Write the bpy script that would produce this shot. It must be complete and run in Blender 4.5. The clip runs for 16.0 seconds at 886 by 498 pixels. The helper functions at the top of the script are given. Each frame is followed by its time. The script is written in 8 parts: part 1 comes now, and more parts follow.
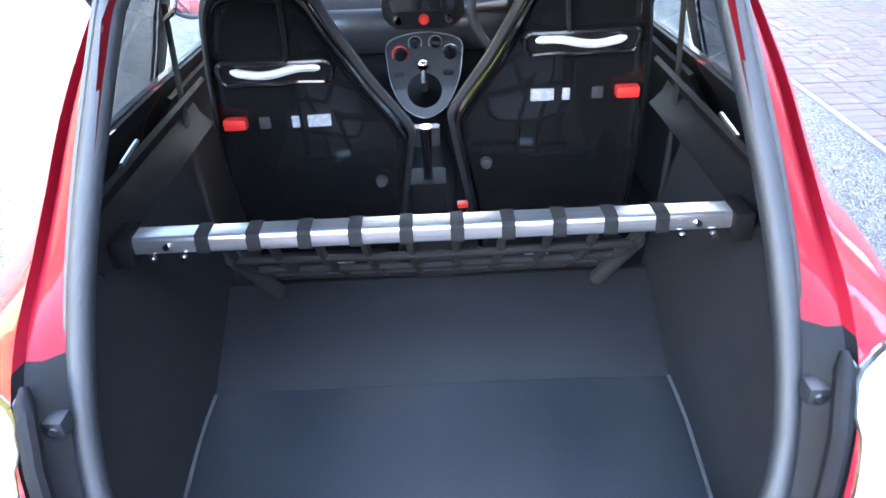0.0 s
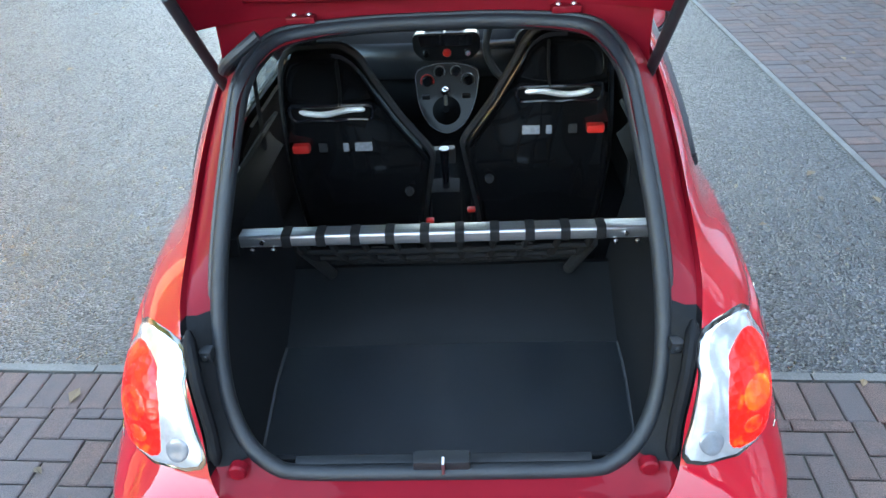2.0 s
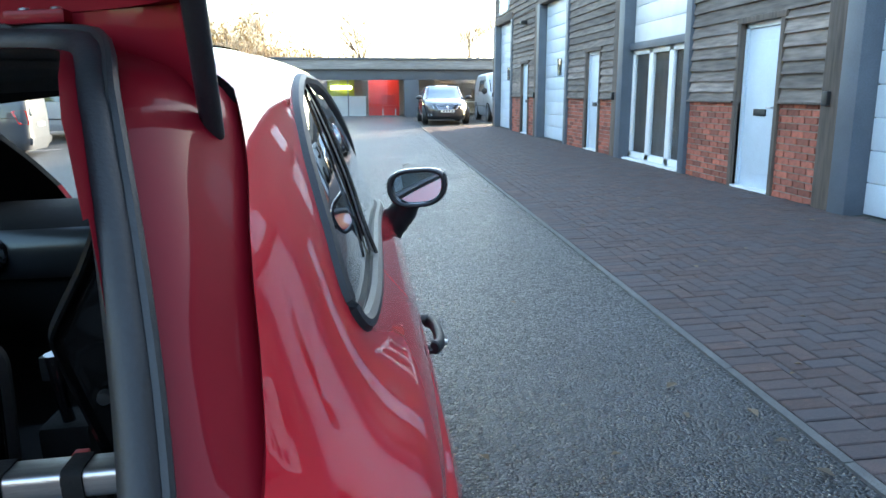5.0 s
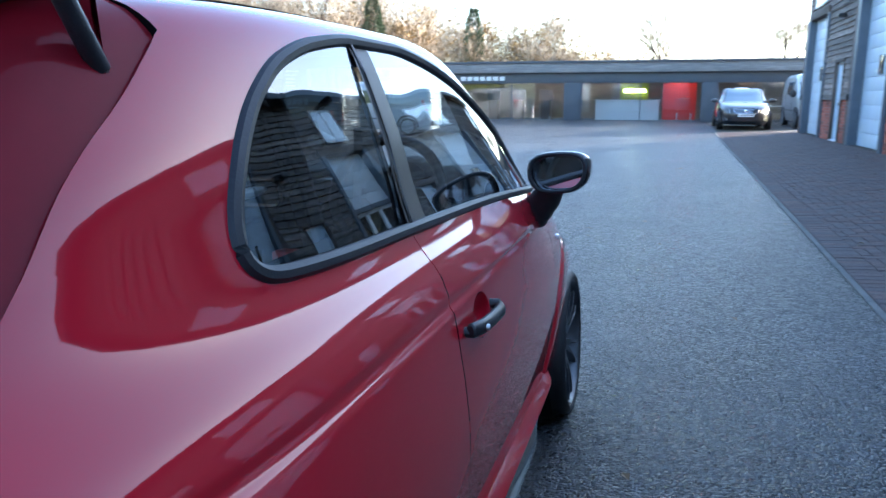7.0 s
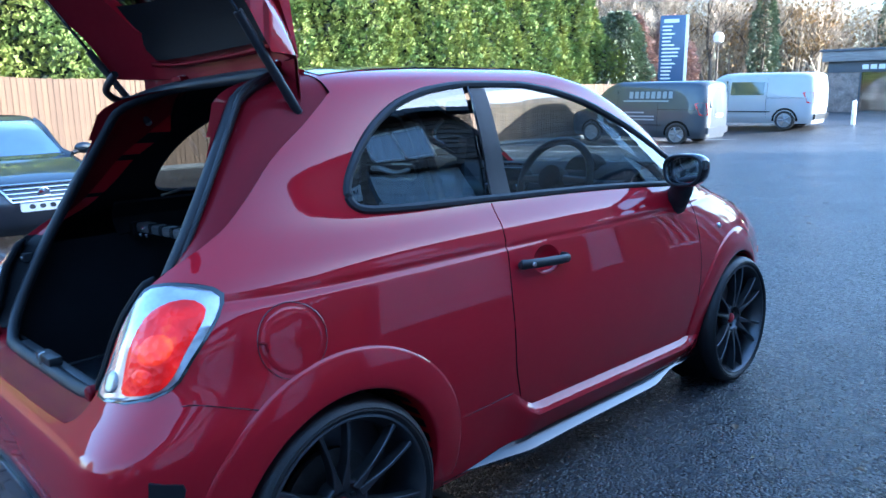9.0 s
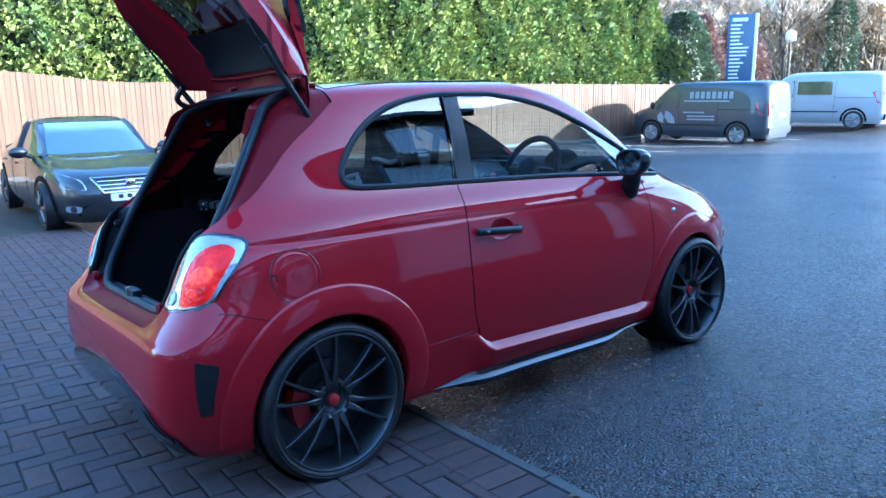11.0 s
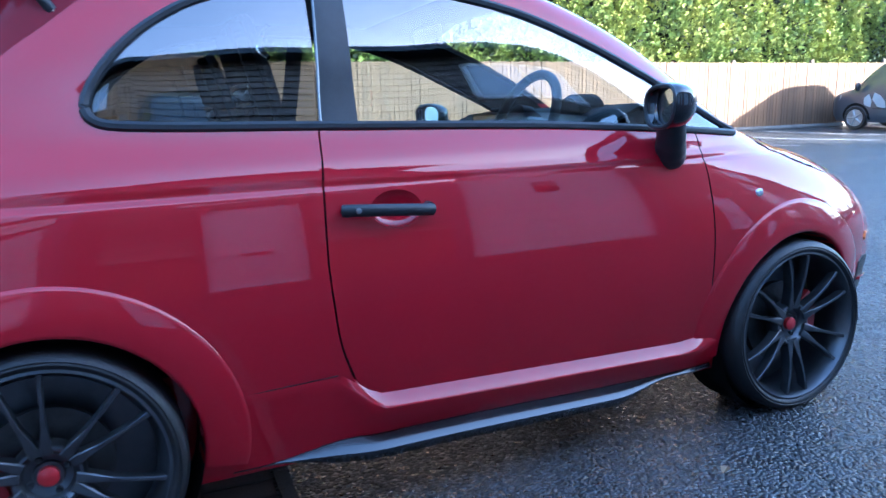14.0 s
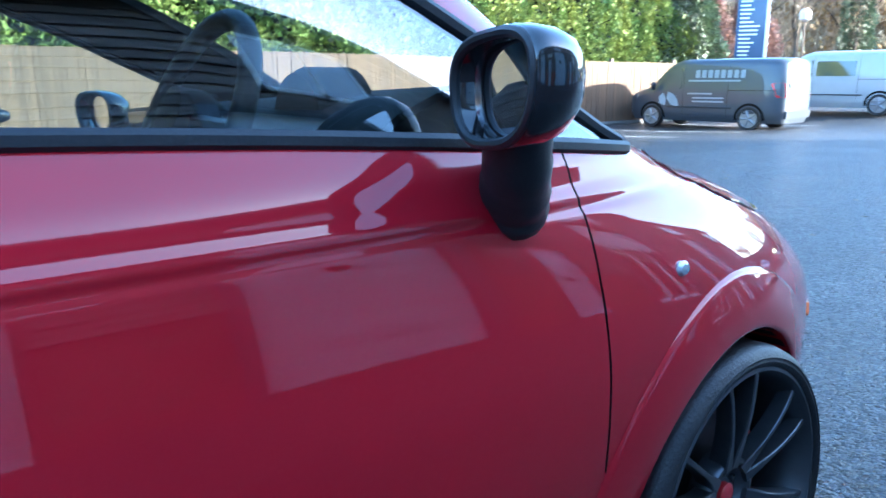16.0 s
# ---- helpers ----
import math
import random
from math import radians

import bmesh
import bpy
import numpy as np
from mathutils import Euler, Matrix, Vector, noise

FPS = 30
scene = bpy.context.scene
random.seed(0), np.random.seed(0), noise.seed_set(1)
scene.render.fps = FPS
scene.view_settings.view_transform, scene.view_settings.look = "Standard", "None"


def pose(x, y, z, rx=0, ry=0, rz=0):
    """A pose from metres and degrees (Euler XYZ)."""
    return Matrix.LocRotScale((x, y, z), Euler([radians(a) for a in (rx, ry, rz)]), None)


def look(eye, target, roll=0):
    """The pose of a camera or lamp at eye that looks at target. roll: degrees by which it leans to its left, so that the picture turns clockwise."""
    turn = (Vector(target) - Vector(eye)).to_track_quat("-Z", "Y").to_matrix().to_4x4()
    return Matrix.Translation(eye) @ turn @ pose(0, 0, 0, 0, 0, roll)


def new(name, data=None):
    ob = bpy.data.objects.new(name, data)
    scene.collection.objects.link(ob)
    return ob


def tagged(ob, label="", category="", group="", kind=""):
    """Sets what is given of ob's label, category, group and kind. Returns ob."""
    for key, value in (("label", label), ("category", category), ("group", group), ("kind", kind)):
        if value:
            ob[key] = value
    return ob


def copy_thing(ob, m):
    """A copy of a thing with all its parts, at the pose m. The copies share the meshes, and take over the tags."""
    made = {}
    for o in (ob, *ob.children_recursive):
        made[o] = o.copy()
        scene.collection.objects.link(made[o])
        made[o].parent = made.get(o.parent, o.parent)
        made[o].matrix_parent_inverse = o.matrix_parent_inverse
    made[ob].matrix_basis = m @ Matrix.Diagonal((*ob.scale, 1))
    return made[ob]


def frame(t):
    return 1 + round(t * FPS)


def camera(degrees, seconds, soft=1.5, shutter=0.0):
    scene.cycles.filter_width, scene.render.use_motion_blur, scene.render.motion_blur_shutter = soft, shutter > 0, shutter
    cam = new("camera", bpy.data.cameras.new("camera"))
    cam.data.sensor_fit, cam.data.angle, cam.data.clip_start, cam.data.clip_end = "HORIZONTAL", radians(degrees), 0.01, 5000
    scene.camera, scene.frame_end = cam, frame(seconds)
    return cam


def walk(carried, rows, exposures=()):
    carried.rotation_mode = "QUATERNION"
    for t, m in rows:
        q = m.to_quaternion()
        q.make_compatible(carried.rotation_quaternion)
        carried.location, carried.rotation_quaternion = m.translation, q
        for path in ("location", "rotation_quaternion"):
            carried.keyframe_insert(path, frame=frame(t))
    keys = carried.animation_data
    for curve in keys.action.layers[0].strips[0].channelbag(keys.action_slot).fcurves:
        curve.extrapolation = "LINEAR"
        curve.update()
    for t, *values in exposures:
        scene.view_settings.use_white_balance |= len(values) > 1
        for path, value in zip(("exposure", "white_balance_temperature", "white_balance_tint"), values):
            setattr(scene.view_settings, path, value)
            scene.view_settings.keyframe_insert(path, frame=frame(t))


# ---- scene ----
# ---- camera ----
# The yard has a cross fall: LEAN turns the car's own axes into the level world.
LEAN = Matrix.Rotation(radians(-2.8), 4, "Y")
cam = camera(62.2, 16.0, shutter=0.25)
PATH = [
    (0, (0.026, -1.094, 1.574), (0.014, 0.636, 0.569), -2.8),
    (0.5, (0.07, -1.261, 1.637), (0.053, 0.444, 0.592), -2.8),
    (1, (0.064, -1.422, 1.739), (0.009, 0.282, 0.694), -3.0),
    (1.5, (0.066, -1.537, 1.837), (-0.024, 0.166, 0.793), -3.1),
    (2, (0.092, -1.583, 1.906), (-0.004, 0.121, 0.862), -3.2),
    (2.5, (0.109, -1.534, 1.889), (0.025, 0.168, 0.843), -3.1),
    (3, (0.236, -1.321, 1.779), (0.184, 0.375, 0.72), -2.9),
    (3.5, (0.407, -1.091, 1.682), (0.408, 0.605, 0.623), -2.8),
    (3.7, (0.468, -0.996, 1.619), (0.498, 0.765, 0.67), -3.3),
    (4, (0.538, -0.857, 1.563), (0.655, 1.034, 0.923), -2.9),
    (4.2, (0.584, -0.821, 1.505), (0.77, 1.111, 1.022), -2.9),
    (6.3, (0.858, -0.638, 1.309), (0.986, 1.317, 0.908), -2.9),
    (6.5, (0.929, -0.602, 1.291), (0.823, 1.357, 0.903), -2.3),
    (7, (1.157, -0.639, 1.27), (0.578, 1.238, 0.895), -2.7),
    (7.5, (1.393, -0.729, 1.274), (0.491, 1.017, 0.904), -2.5),
    (8, (1.668, -0.775, 1.272), (0.511, 0.814, 0.906), -2.4),
    (8.5, (1.968, -0.927, 1.284), (0.642, 0.527, 0.927), -2.5),
    (9, (2.255, -1.037, 1.304), (0.834, 0.325, 0.952), -2.6),
    (9.5, (2.561, -1.206, 1.302), (1.057, 0.067, 0.959), -2.7),
    (12, (3.097, -1.271, 1.299), (1.511, -0.102, 0.953), -2.5),
    (12.5, (3.027, -0.896, 1.255), (1.37, 0.168, 0.905), -2.5),
    (13, (2.915, -0.501, 1.204), (1.21, 0.484, 0.849), -2.3),
    (13.5, (2.76, -0.124, 1.135), (0.999, 0.759, 0.785), -2.6),
    (14, (2.513, 0.196, 1.049), (0.715, 1.0, 0.7), -2.3),
    (14.5, (2.251, 0.5, 1.027), (0.436, 1.269, 0.686), -2.6),
    (15, (1.943, 0.77, 1.007), (0.127, 1.534, 0.664), -2.8),
    (15.5, (1.631, 0.974, 1.002), (-0.078, 1.945, 0.635), -2.2),
    (16, (1.436, 1.093, 1.041), (-0.107, 2.308, 0.664), -2.0),
]
EXPOSURES = (
    (0.0, 6.2, 7500, 19), (0.5, 6.25, 7500, 16), (1.0, 5.65, 7900, 13), (1.5, 5.15, 7800, 9), (2.0, 4.6, 7600, 6), (3.0, 4.55, 7600, 5), (3.5, 4.95, 7700, 6), (4.0, 4.2, 7400, 3), (4.2, 4.0, 7300, 2),
    (6.3, 2.95, 6000, 9), (7.5, 2.9, 5200, 8), (9.5, 3.15, 4650, 5), (12.5, 3.2, 4400, 4), (13.0, 3.4, 4550, 5), (14.0, 3.75, 4950, 11), (14.5, 4.05, 5050, 11), (15.5, 3.8, 4850, 4), (16.0, 3.6, 4850, 3),
)

walk(cam, [(t, LEAN @ look(eye, target, roll)) for t, eye, target, roll in PATH], EXPOSURES)

# ---- sky and sun ----
SUN_TURN, SUN_RISE = radians(55), radians(15)
world = bpy.data.worlds.new("sky")
scene.world = world
world.use_nodes = True
wn = world.node_tree.nodes
wn.clear()
sky = wn.new("ShaderNodeTexSky")
sky.sky_type, sky.sun_disc = "NISHITA", False
sky.sun_elevation, sky.sun_rotation = SUN_RISE, SUN_TURN
sky.altitude, sky.air_density, sky.dust_density, sky.ozone_density = 50, 1.0, 1.6, 1.4
back = wn.new("ShaderNodeBackground")
back.inputs["Strength"].default_value = 0.15
wout = wn.new("ShaderNodeOutputWorld")
world.node_tree.links.new(sky.outputs[0], back.inputs[0])
world.node_tree.links.new(back.outputs[0], wout.inputs[0])
sun = new("sun", bpy.data.lights.new("sun", "SUN"))
sun.data.energy, sun.data.angle, sun.data.color = 4.6, radians(0.6), (1.0, 0.86, 0.68)
sun_way = Vector((math.sin(SUN_TURN) * math.cos(SUN_RISE), math.cos(SUN_TURN) * math.cos(SUN_RISE), math.sin(SUN_RISE)))
sun.rotation_euler = sun_way.to_track_quat("Z", "Y").to_euler()
sun.location = (20, 20, 30)

# ---- materials ----
def material(name, color, rough=0.6, metal=0.0, vary=0.0, scale=6.0, grain=0.0, grain_scale=120.0, bump=0.0, dark=None,
             coat=0.0, each=0.0, stretch=(1, 1, 1), spec=0.5, stain=0.0):
    """A surface with its colour, blotches (vary), fine grain (bump) and, for repeats, a difference from piece to piece (each)."""
    m = bpy.data.materials.new(name)
    m.use_nodes = True
    n, l = m.node_tree.nodes, m.node_tree.links
    b = n["Principled BSDF"]
    b.inputs["Base Color"].default_value = (*color, 1)
    b.inputs["Roughness"].default_value = rough
    b.inputs["Metallic"].default_value = metal
    b.inputs["Coat Weight"].default_value = coat
    b.inputs["Coat Roughness"].default_value = 0.03
    b.inputs["Specular IOR Level"].default_value = spec
    co = n.new("ShaderNodeTexCoord")
    mp = n.new("ShaderNodeMapping")
    mp.inputs["Scale"].default_value = stretch
    l.new(co.outputs["Object"], mp.inputs["Vector"])
    last = None
    if vary or each or grain or stain:
        mix = n.new("ShaderNodeMix")
        mix.data_type = "RGBA"
        mix.inputs[6].default_value = (*color, 1)
        second = dark or tuple(c * (1 - vary) for c in color)
        mix.inputs[7].default_value = (*second, 1)
        a = n.new("ShaderNodeTexNoise")
        a.inputs["Scale"].default_value, a.inputs["Detail"].default_value, a.inputs["Roughness"].default_value = scale, 6, 0.62
        l.new(mp.outputs[0], a.inputs["Vector"])
        ramp = n.new("ShaderNodeValToRGB")
        ramp.color_ramp.elements[0].position, ramp.color_ramp.elements[1].position = 0.36, 0.66
        l.new(a.outputs["Fac"], ramp.inputs[0])
        l.new(ramp.outputs[0], mix.inputs[0])
        last = mix.outputs[2]
        if grain:
            g = n.new("ShaderNodeTexNoise")
            g.inputs["Scale"].default_value, g.inputs["Detail"].default_value = grain_scale, 3
            l.new(mp.outputs[0], g.inputs["Vector"])
            mg = n.new("ShaderNodeMapRange")
            mg.inputs[1].default_value, mg.inputs[2].default_value = 0.3, 0.7
            mg.inputs[3].default_value, mg.inputs[4].default_value = 1 - grain, 1 + grain
            l.new(g.outputs["Fac"], mg.inputs[0])
            mul = n.new("ShaderNodeMix")
            mul.data_type, mul.blend_type = "RGBA", "MULTIPLY"
            mul.inputs[0].default_value = 1
            l.new(last, mul.inputs[6])
            l.new(mg.outputs[0], mul.inputs[7])
            last = mul.outputs[2]
        if each:
            oi = n.new("ShaderNodeObjectInfo")
            ge = n.new("ShaderNodeNewGeometry")
            add = n.new("ShaderNodeMath")
            add.operation = "ADD"
            l.new(oi.outputs["Random"], add.inputs[0])
            l.new(ge.outputs["Random Per Island"], add.inputs[1])
            fr = n.new("ShaderNodeMath")
            fr.operation = "FRACT"
            l.new(add.outputs[0], fr.inputs[0])
            me = n.new("ShaderNodeMapRange")
            me.inputs[3].default_value, me.inputs[4].default_value = 1 - each, 1 + each
            l.new(fr.outputs[0], me.inputs[0])
            mul2 = n.new("ShaderNodeMix")
            mul2.data_type, mul2.blend_type = "RGBA", "MULTIPLY"
            mul2.inputs[0].default_value = 1
            l.new(last, mul2.inputs[6])
            l.new(me.outputs[0], mul2.inputs[7])
            last = mul2.outputs[2]
        l.new(last, b.inputs["Base Color"])
    if bump:
        g2 = n.new("ShaderNodeTexNoise")
        g2.inputs["Scale"].default_value, g2.inputs["Detail"].default_value = grain_scale, 4
        l.new(mp.outputs[0], g2.inputs["Vector"])
        bp = n.new("ShaderNodeBump")
        bp.inputs["Strength"].default_value, bp.inputs["Distance"].default_value = bump, 0.01
        l.new(g2.outputs["Fac"], bp.inputs["Height"])
        l.new(bp.outputs[0], b.inputs["Normal"])
    return m


def glass_material(name, tint, see=0.75, rough=0.0, face=0.09, power=4.5):
    """Thin window glass: part mirror, the rest let through with a tint."""
    m = bpy.data.materials.new(name)
    m.use_nodes = True
    n, l = m.node_tree.nodes, m.node_tree.links
    n.clear()
    out = n.new("ShaderNodeOutputMaterial")
    clear = n.new("ShaderNodeBsdfTransparent")
    clear.inputs[0].default_value = (*[c * see for c in tint], 1)
    gloss = n.new("ShaderNodeBsdfGlossy")
    gloss.inputs["Roughness"].default_value = rough
    gloss.inputs["Color"].default_value = (0.95, 0.97, 1, 1)
    lw = n.new("ShaderNodeLayerWeight")
    lw.inputs["Blend"].default_value = 0.5
    po = n.new("ShaderNodeMath")
    po.operation = "POWER"
    po.inputs[1].default_value = power
    l.new(lw.outputs["Facing"], po.inputs[0])
    fr = n.new("ShaderNodeMapRange")
    fr.inputs[3].default_value, fr.inputs[4].default_value = face, 1.0
    l.new(po.outputs[0], fr.inputs[0])
    mx = n.new("ShaderNodeMixShader")
    l.new(fr.outputs[0], mx.inputs[0])
    l.new(clear.outputs[0], mx.inputs[1])
    l.new(gloss.outputs[0], mx.inputs[2])
    l.new(mx.outputs[0], out.inputs[0])
    return m


def glowing(name, color, power):
    m = bpy.data.materials.new(name)
    m.use_nodes = True
    b = m.node_tree.nodes["Principled BSDF"]
    b.inputs["Base Color"].default_value = (*color, 1)
    b.inputs["Emission Color"].default_value = (*color, 1)
    b.inputs["Emission Strength"].default_value = power
    return m


def lens_material(name="lit_rear_lens", bright=(0.85, 0.010, 0.006), power=0.10):
    """Moulded red lamp lens, lit from behind in uneven patches of red and orange."""
    m = material(name, (0.30, 0.004, 0.004), 0.2, spec=0.25, coat=0.35)
    n, l = m.node_tree.nodes, m.node_tree.links
    b = n["Principled BSDF"]
    co = n.new("ShaderNodeTexCoord")
    cells = n.new("ShaderNodeTexVoronoi")
    cells.inputs["Scale"].default_value = 55
    l.new(co.outputs["Object"], cells.inputs["Vector"])
    cloud = n.new("ShaderNodeTexNoise")
    cloud.inputs["Scale"].default_value, cloud.inputs["Detail"].default_value = 17, 3
    l.new(co.outputs["Object"], cloud.inputs["Vector"])
    ramp = n.new("ShaderNodeValToRGB")
    e = ramp.color_ramp.elements
    e[0].position, e[0].color = 0.36, (0.42, 0.003, 0.004, 1)
    e[1].position, e[1].color = 0.76, (1.0, 0.22, 0.02, 1)
    mid = e.new(0.58)
    mid.color = (*bright, 1)
    l.new(cloud.outputs["Fac"], ramp.inputs[0])
    l.new(ramp.outputs[0], b.inputs["Emission Color"])
    b.inputs["Emission Strength"].default_value = power
    bp = n.new("ShaderNodeBump")
    bp.inputs["Strength"].default_value, bp.inputs["Distance"].default_value = 0.35, 0.01
    l.new(cells.outputs["Distance"], bp.inputs["Height"])
    l.new(bp.outputs[0], b.inputs["Normal"])
    return m


def asphalt_material():
    """Damp asphalt: dark binder with paler stones set in it, worn in broad patches."""
    m = material("damp_asphalt", (0.020, 0.021, 0.024), 0.55, vary=0.6, scale=1.1, coat=0.22)
    n, l = m.node_tree.nodes, m.node_tree.links
    b = n["Principled BSDF"]
    base = b.inputs["Base Color"].links[0].from_socket
    co = n.new("ShaderNodeTexCoord")
    cells = n.new("ShaderNodeTexVoronoi")
    cells.inputs["Scale"].default_value = 82
    l.new(co.outputs["Object"], cells.inputs["Vector"])
    sep = n.new("ShaderNodeSeparateColor")
    l.new(cells.outputs["Color"], sep.inputs[0])
    tone = n.new("ShaderNodeMapRange")
    tone.inputs[1].default_value, tone.inputs[2].default_value = 0.0, 1.0
    tone.inputs[3].default_value, tone.inputs[4].default_value = 0.12, 4.3
    power = n.new("ShaderNodeMath")
    power.operation = "POWER"
    power.inputs[1].default_value = 2.2
    l.new(sep.outputs[0], power.inputs[0])
    l.new(power.outputs[0], tone.inputs[0])
    mul = n.new("ShaderNodeMix")
    mul.data_type, mul.blend_type = "RGBA", "MULTIPLY"
    mul.inputs[0].default_value = 1
    l.new(base, mul.inputs[6])
    l.new(tone.outputs[0], mul.inputs[7])
    l.new(mul.outputs[2], b.inputs["Base Color"])
    damp = n.new("ShaderNodeTexNoise")
    damp.inputs["Scale"].default_value, damp.inputs["Detail"].default_value = 0.8, 5
    l.new(co.outputs["Object"], damp.inputs["Vector"])
    wet = n.new("ShaderNodeMapRange")
    wet.inputs[1].default_value, wet.inputs[2].default_value, wet.inputs[3].default_value, wet.inputs[4].default_value = 0.3, 0.7, 0.40, 0.55
    l.new(damp.outputs["Fac"], wet.inputs[0])
    shine = n.new("ShaderNodeMapRange")
    shine.inputs[3].default_value, shine.inputs[4].default_value = -0.26, 0.24
    l.new(sep.outputs[1], shine.inputs[0])
    both = n.new("ShaderNodeMath")
    l.new(wet.outputs[0], both.inputs[0])
    l.new(shine.outputs[0], both.inputs[1])
    l.new(both.outputs[0], b.inputs["Roughness"])
    high = n.new("ShaderNodeMath")
    high.operation = "SUBTRACT"
    high.inputs[0].default_value = 1.0
    l.new(cells.outputs["Distance"], high.inputs[1])
    bump = n.new("ShaderNodeBump")
    bump.inputs["Strength"].default_value, bump.inputs["Distance"].default_value = 1.0, 0.0125
    l.new(high.outputs[0], bump.inputs["Height"])
    l.new(bump.outputs[0], b.inputs["Normal"])
    l.new(bump.outputs[0], b.inputs["Coat Normal"])
    b.inputs["Coat Roughness"].default_value = 0.08
    return m


def paver_material():
    """Concrete blocks: each one somewhere between red-brown and slate grey."""
    m = material("block_paver", (0.112, 0.070, 0.060), 0.75, spec=0.25, vary=0.45, scale=14, grain=0.45, grain_scale=220, bump=0.6, each=0.15, dark=(0.080, 0.058, 0.053))
    n, l = m.node_tree.nodes, m.node_tree.links
    b = n["Principled BSDF"]
    base = b.inputs["Base Color"].links[0].from_socket
    oi, ge = n.new("ShaderNodeObjectInfo"), n.new("ShaderNodeNewGeometry")
    a, t, f = n.new("ShaderNodeMath"), n.new("ShaderNodeMath"), n.new("ShaderNodeMath")
    a.operation, t.operation, f.operation = "ADD", "MULTIPLY", "FRACT"
    t.inputs[1].default_value = 7.31
    l.new(oi.outputs["Random"], a.inputs[0])
    l.new(ge.outputs["Random Per Island"], a.inputs[1])
    l.new(a.outputs[0], t.inputs[0])
    l.new(t.outputs[0], f.inputs[0])
    mix = n.new("ShaderNodeMix")
    mix.data_type = "RGBA"
    mix.inputs[7].default_value = (0.076, 0.072, 0.077, 1)
    soft = n.new("ShaderNodeMath")
    soft.operation = "MULTIPLY"
    soft.inputs[1].default_value = 0.65
    l.new(f.outputs[0], soft.inputs[0])
    l.new(soft.outputs[0], mix.inputs[0])
    l.new(base, mix.inputs[6])
    l.new(mix.outputs[2], b.inputs["Base Color"])
    return m


PAINT = material("red_paint", (0.36, 0.003, 0.014), 0.6, 0.0, vary=0.08, scale=3, coat=1.0, spec=0.08)
PAINT.node_tree.nodes["Principled BSDF"].inputs["Coat IOR"].default_value = 1.52
# inner red paint, its colour darkened for the shade under the raised tailgate
PAINT_IN_SHADED = material("red_paint_inner_shaded", (0.17, 0.003, 0.010), 0.6, 0.0, spec=0.1, vary=0.12, scale=8, coat=0.2)
BLACK_TRIM = material("black_trim", (0.014, 0.016, 0.019), 0.45, vary=0.3, scale=30, grain=0.2, grain_scale=400, bump=0.1)
BLACK_GLOSS = material("gloss_black", (0.008, 0.008, 0.010), 0.16, coat=1.0, vary=0.3, scale=10)
RUBBER = material("rubber", (0.010, 0.0125, 0.0165), 0.55, vary=0.3, scale=14, grain=0.15, grain_scale=200, bump=0.1)
TYRE = material("tyre_rubber", (0.008, 0.008, 0.009), 0.5, vary=0.4, scale=9, grain=0.2, grain_scale=150, bump=0.2)
CARPET = material("boot_carpet", (0.0065, 0.007, 0.009), 0.9, spec=0.25, vary=0.3, scale=7, grain=0.5, grain_scale=500, bump=0.5)
BOOT_MAT = material("boot_mat", (0.015, 0.018, 0.0235), 0.40, vary=0.3, scale=5, grain=0.4, grain_scale=500, bump=0.25, spec=0.8)
BOOT_BOARD = material("boot_board_felt", (0.007, 0.0082, 0.0105), 0.6, spec=0.35, vary=0.3, scale=5, grain=0.4, grain_scale=500, bump=0.3)
CABIN = material("cabin_black", (0.0045, 0.0045, 0.0052), 0.75, spec=0.14, vary=0.3, scale=9, grain=0.3, grain_scale=350, bump=0.25)
CABIN_GREY = material("cabin_grey", (0.014, 0.014, 0.016), 0.6, vary=0.25, scale=9, grain=0.3, grain_scale=350, bump=0.25)
FABRIC = material("headlining", (0.11, 0.108, 0.105), 0.9, vary=0.15, scale=5, grain=0.2, grain_scale=400, bump=0.2)
ALU = material("brushed_aluminium", (0.46, 0.46, 0.47), 0.32, 0.9, vary=0.25, scale=4, grain=0.12, grain_scale=90, stretch=(1, 30, 30))
STEEL = material("steel", (0.5, 0.5, 0.5), 0.3, 1.0, vary=0.2, scale=20)
CHROME = material("chrome", (0.8, 0.8, 0.82), 0.08, 1.0, vary=0.05, scale=20)
WHEEL_METAL = material("wheel_graphite", (0.105, 0.108, 0.115), 0.34, 0.8, vary=0.25, scale=12)
RED_PLASTIC = material("red_plastic", (0.65, 0.02, 0.015), 0.45, vary=0.15, scale=30)
CALIPER = material("red_caliper", (0.45, 0.015, 0.02), 0.35, vary=0.3, scale=20, coat=0.4)
DASH_PANEL = material("dash_panel", (0.020, 0.021, 0.024), 0.32, 0.0, vary=0.15, scale=4, coat=0.25)
CONSOLE = material("console_black", (0.005, 0.0055, 0.007), 0.35, vary=0.2, scale=8, spec=0.25, coat=0.12)
GUTTER_BLACK = material("moulded_gutter_black", (0.0045, 0.005, 0.0065), 0.6, vary=0.3, scale=30, bump=0.1, spec=0.15)
GREY_LENS = material("grey_lens", (0.16, 0.165, 0.18), 0.2, vary=0.2, scale=60, coat=1.0)
STRAP = material("strap_webbing", (0.007, 0.007, 0.008), 0.85, spec=0.3, vary=0.3, scale=60, grain=0.3, grain_scale=700, bump=0.3)
WHITE_LENS = material("clear_lens", (0.62, 0.63, 0.65), 0.14, 0.6, vary=0.3, scale=22, coat=1.0)
# pale colour that stands in for a reflection on the seat slots' lips
LIP_GLINT = material("painted_lip_glint", (0.72, 0.72, 0.70), 0.35, 0.4, vary=0.15, scale=30)
RED_LENS = material("red_lens", (0.62, 0.012, 0.012), 0.10, vary=0.35, scale=30, coat=1.0)
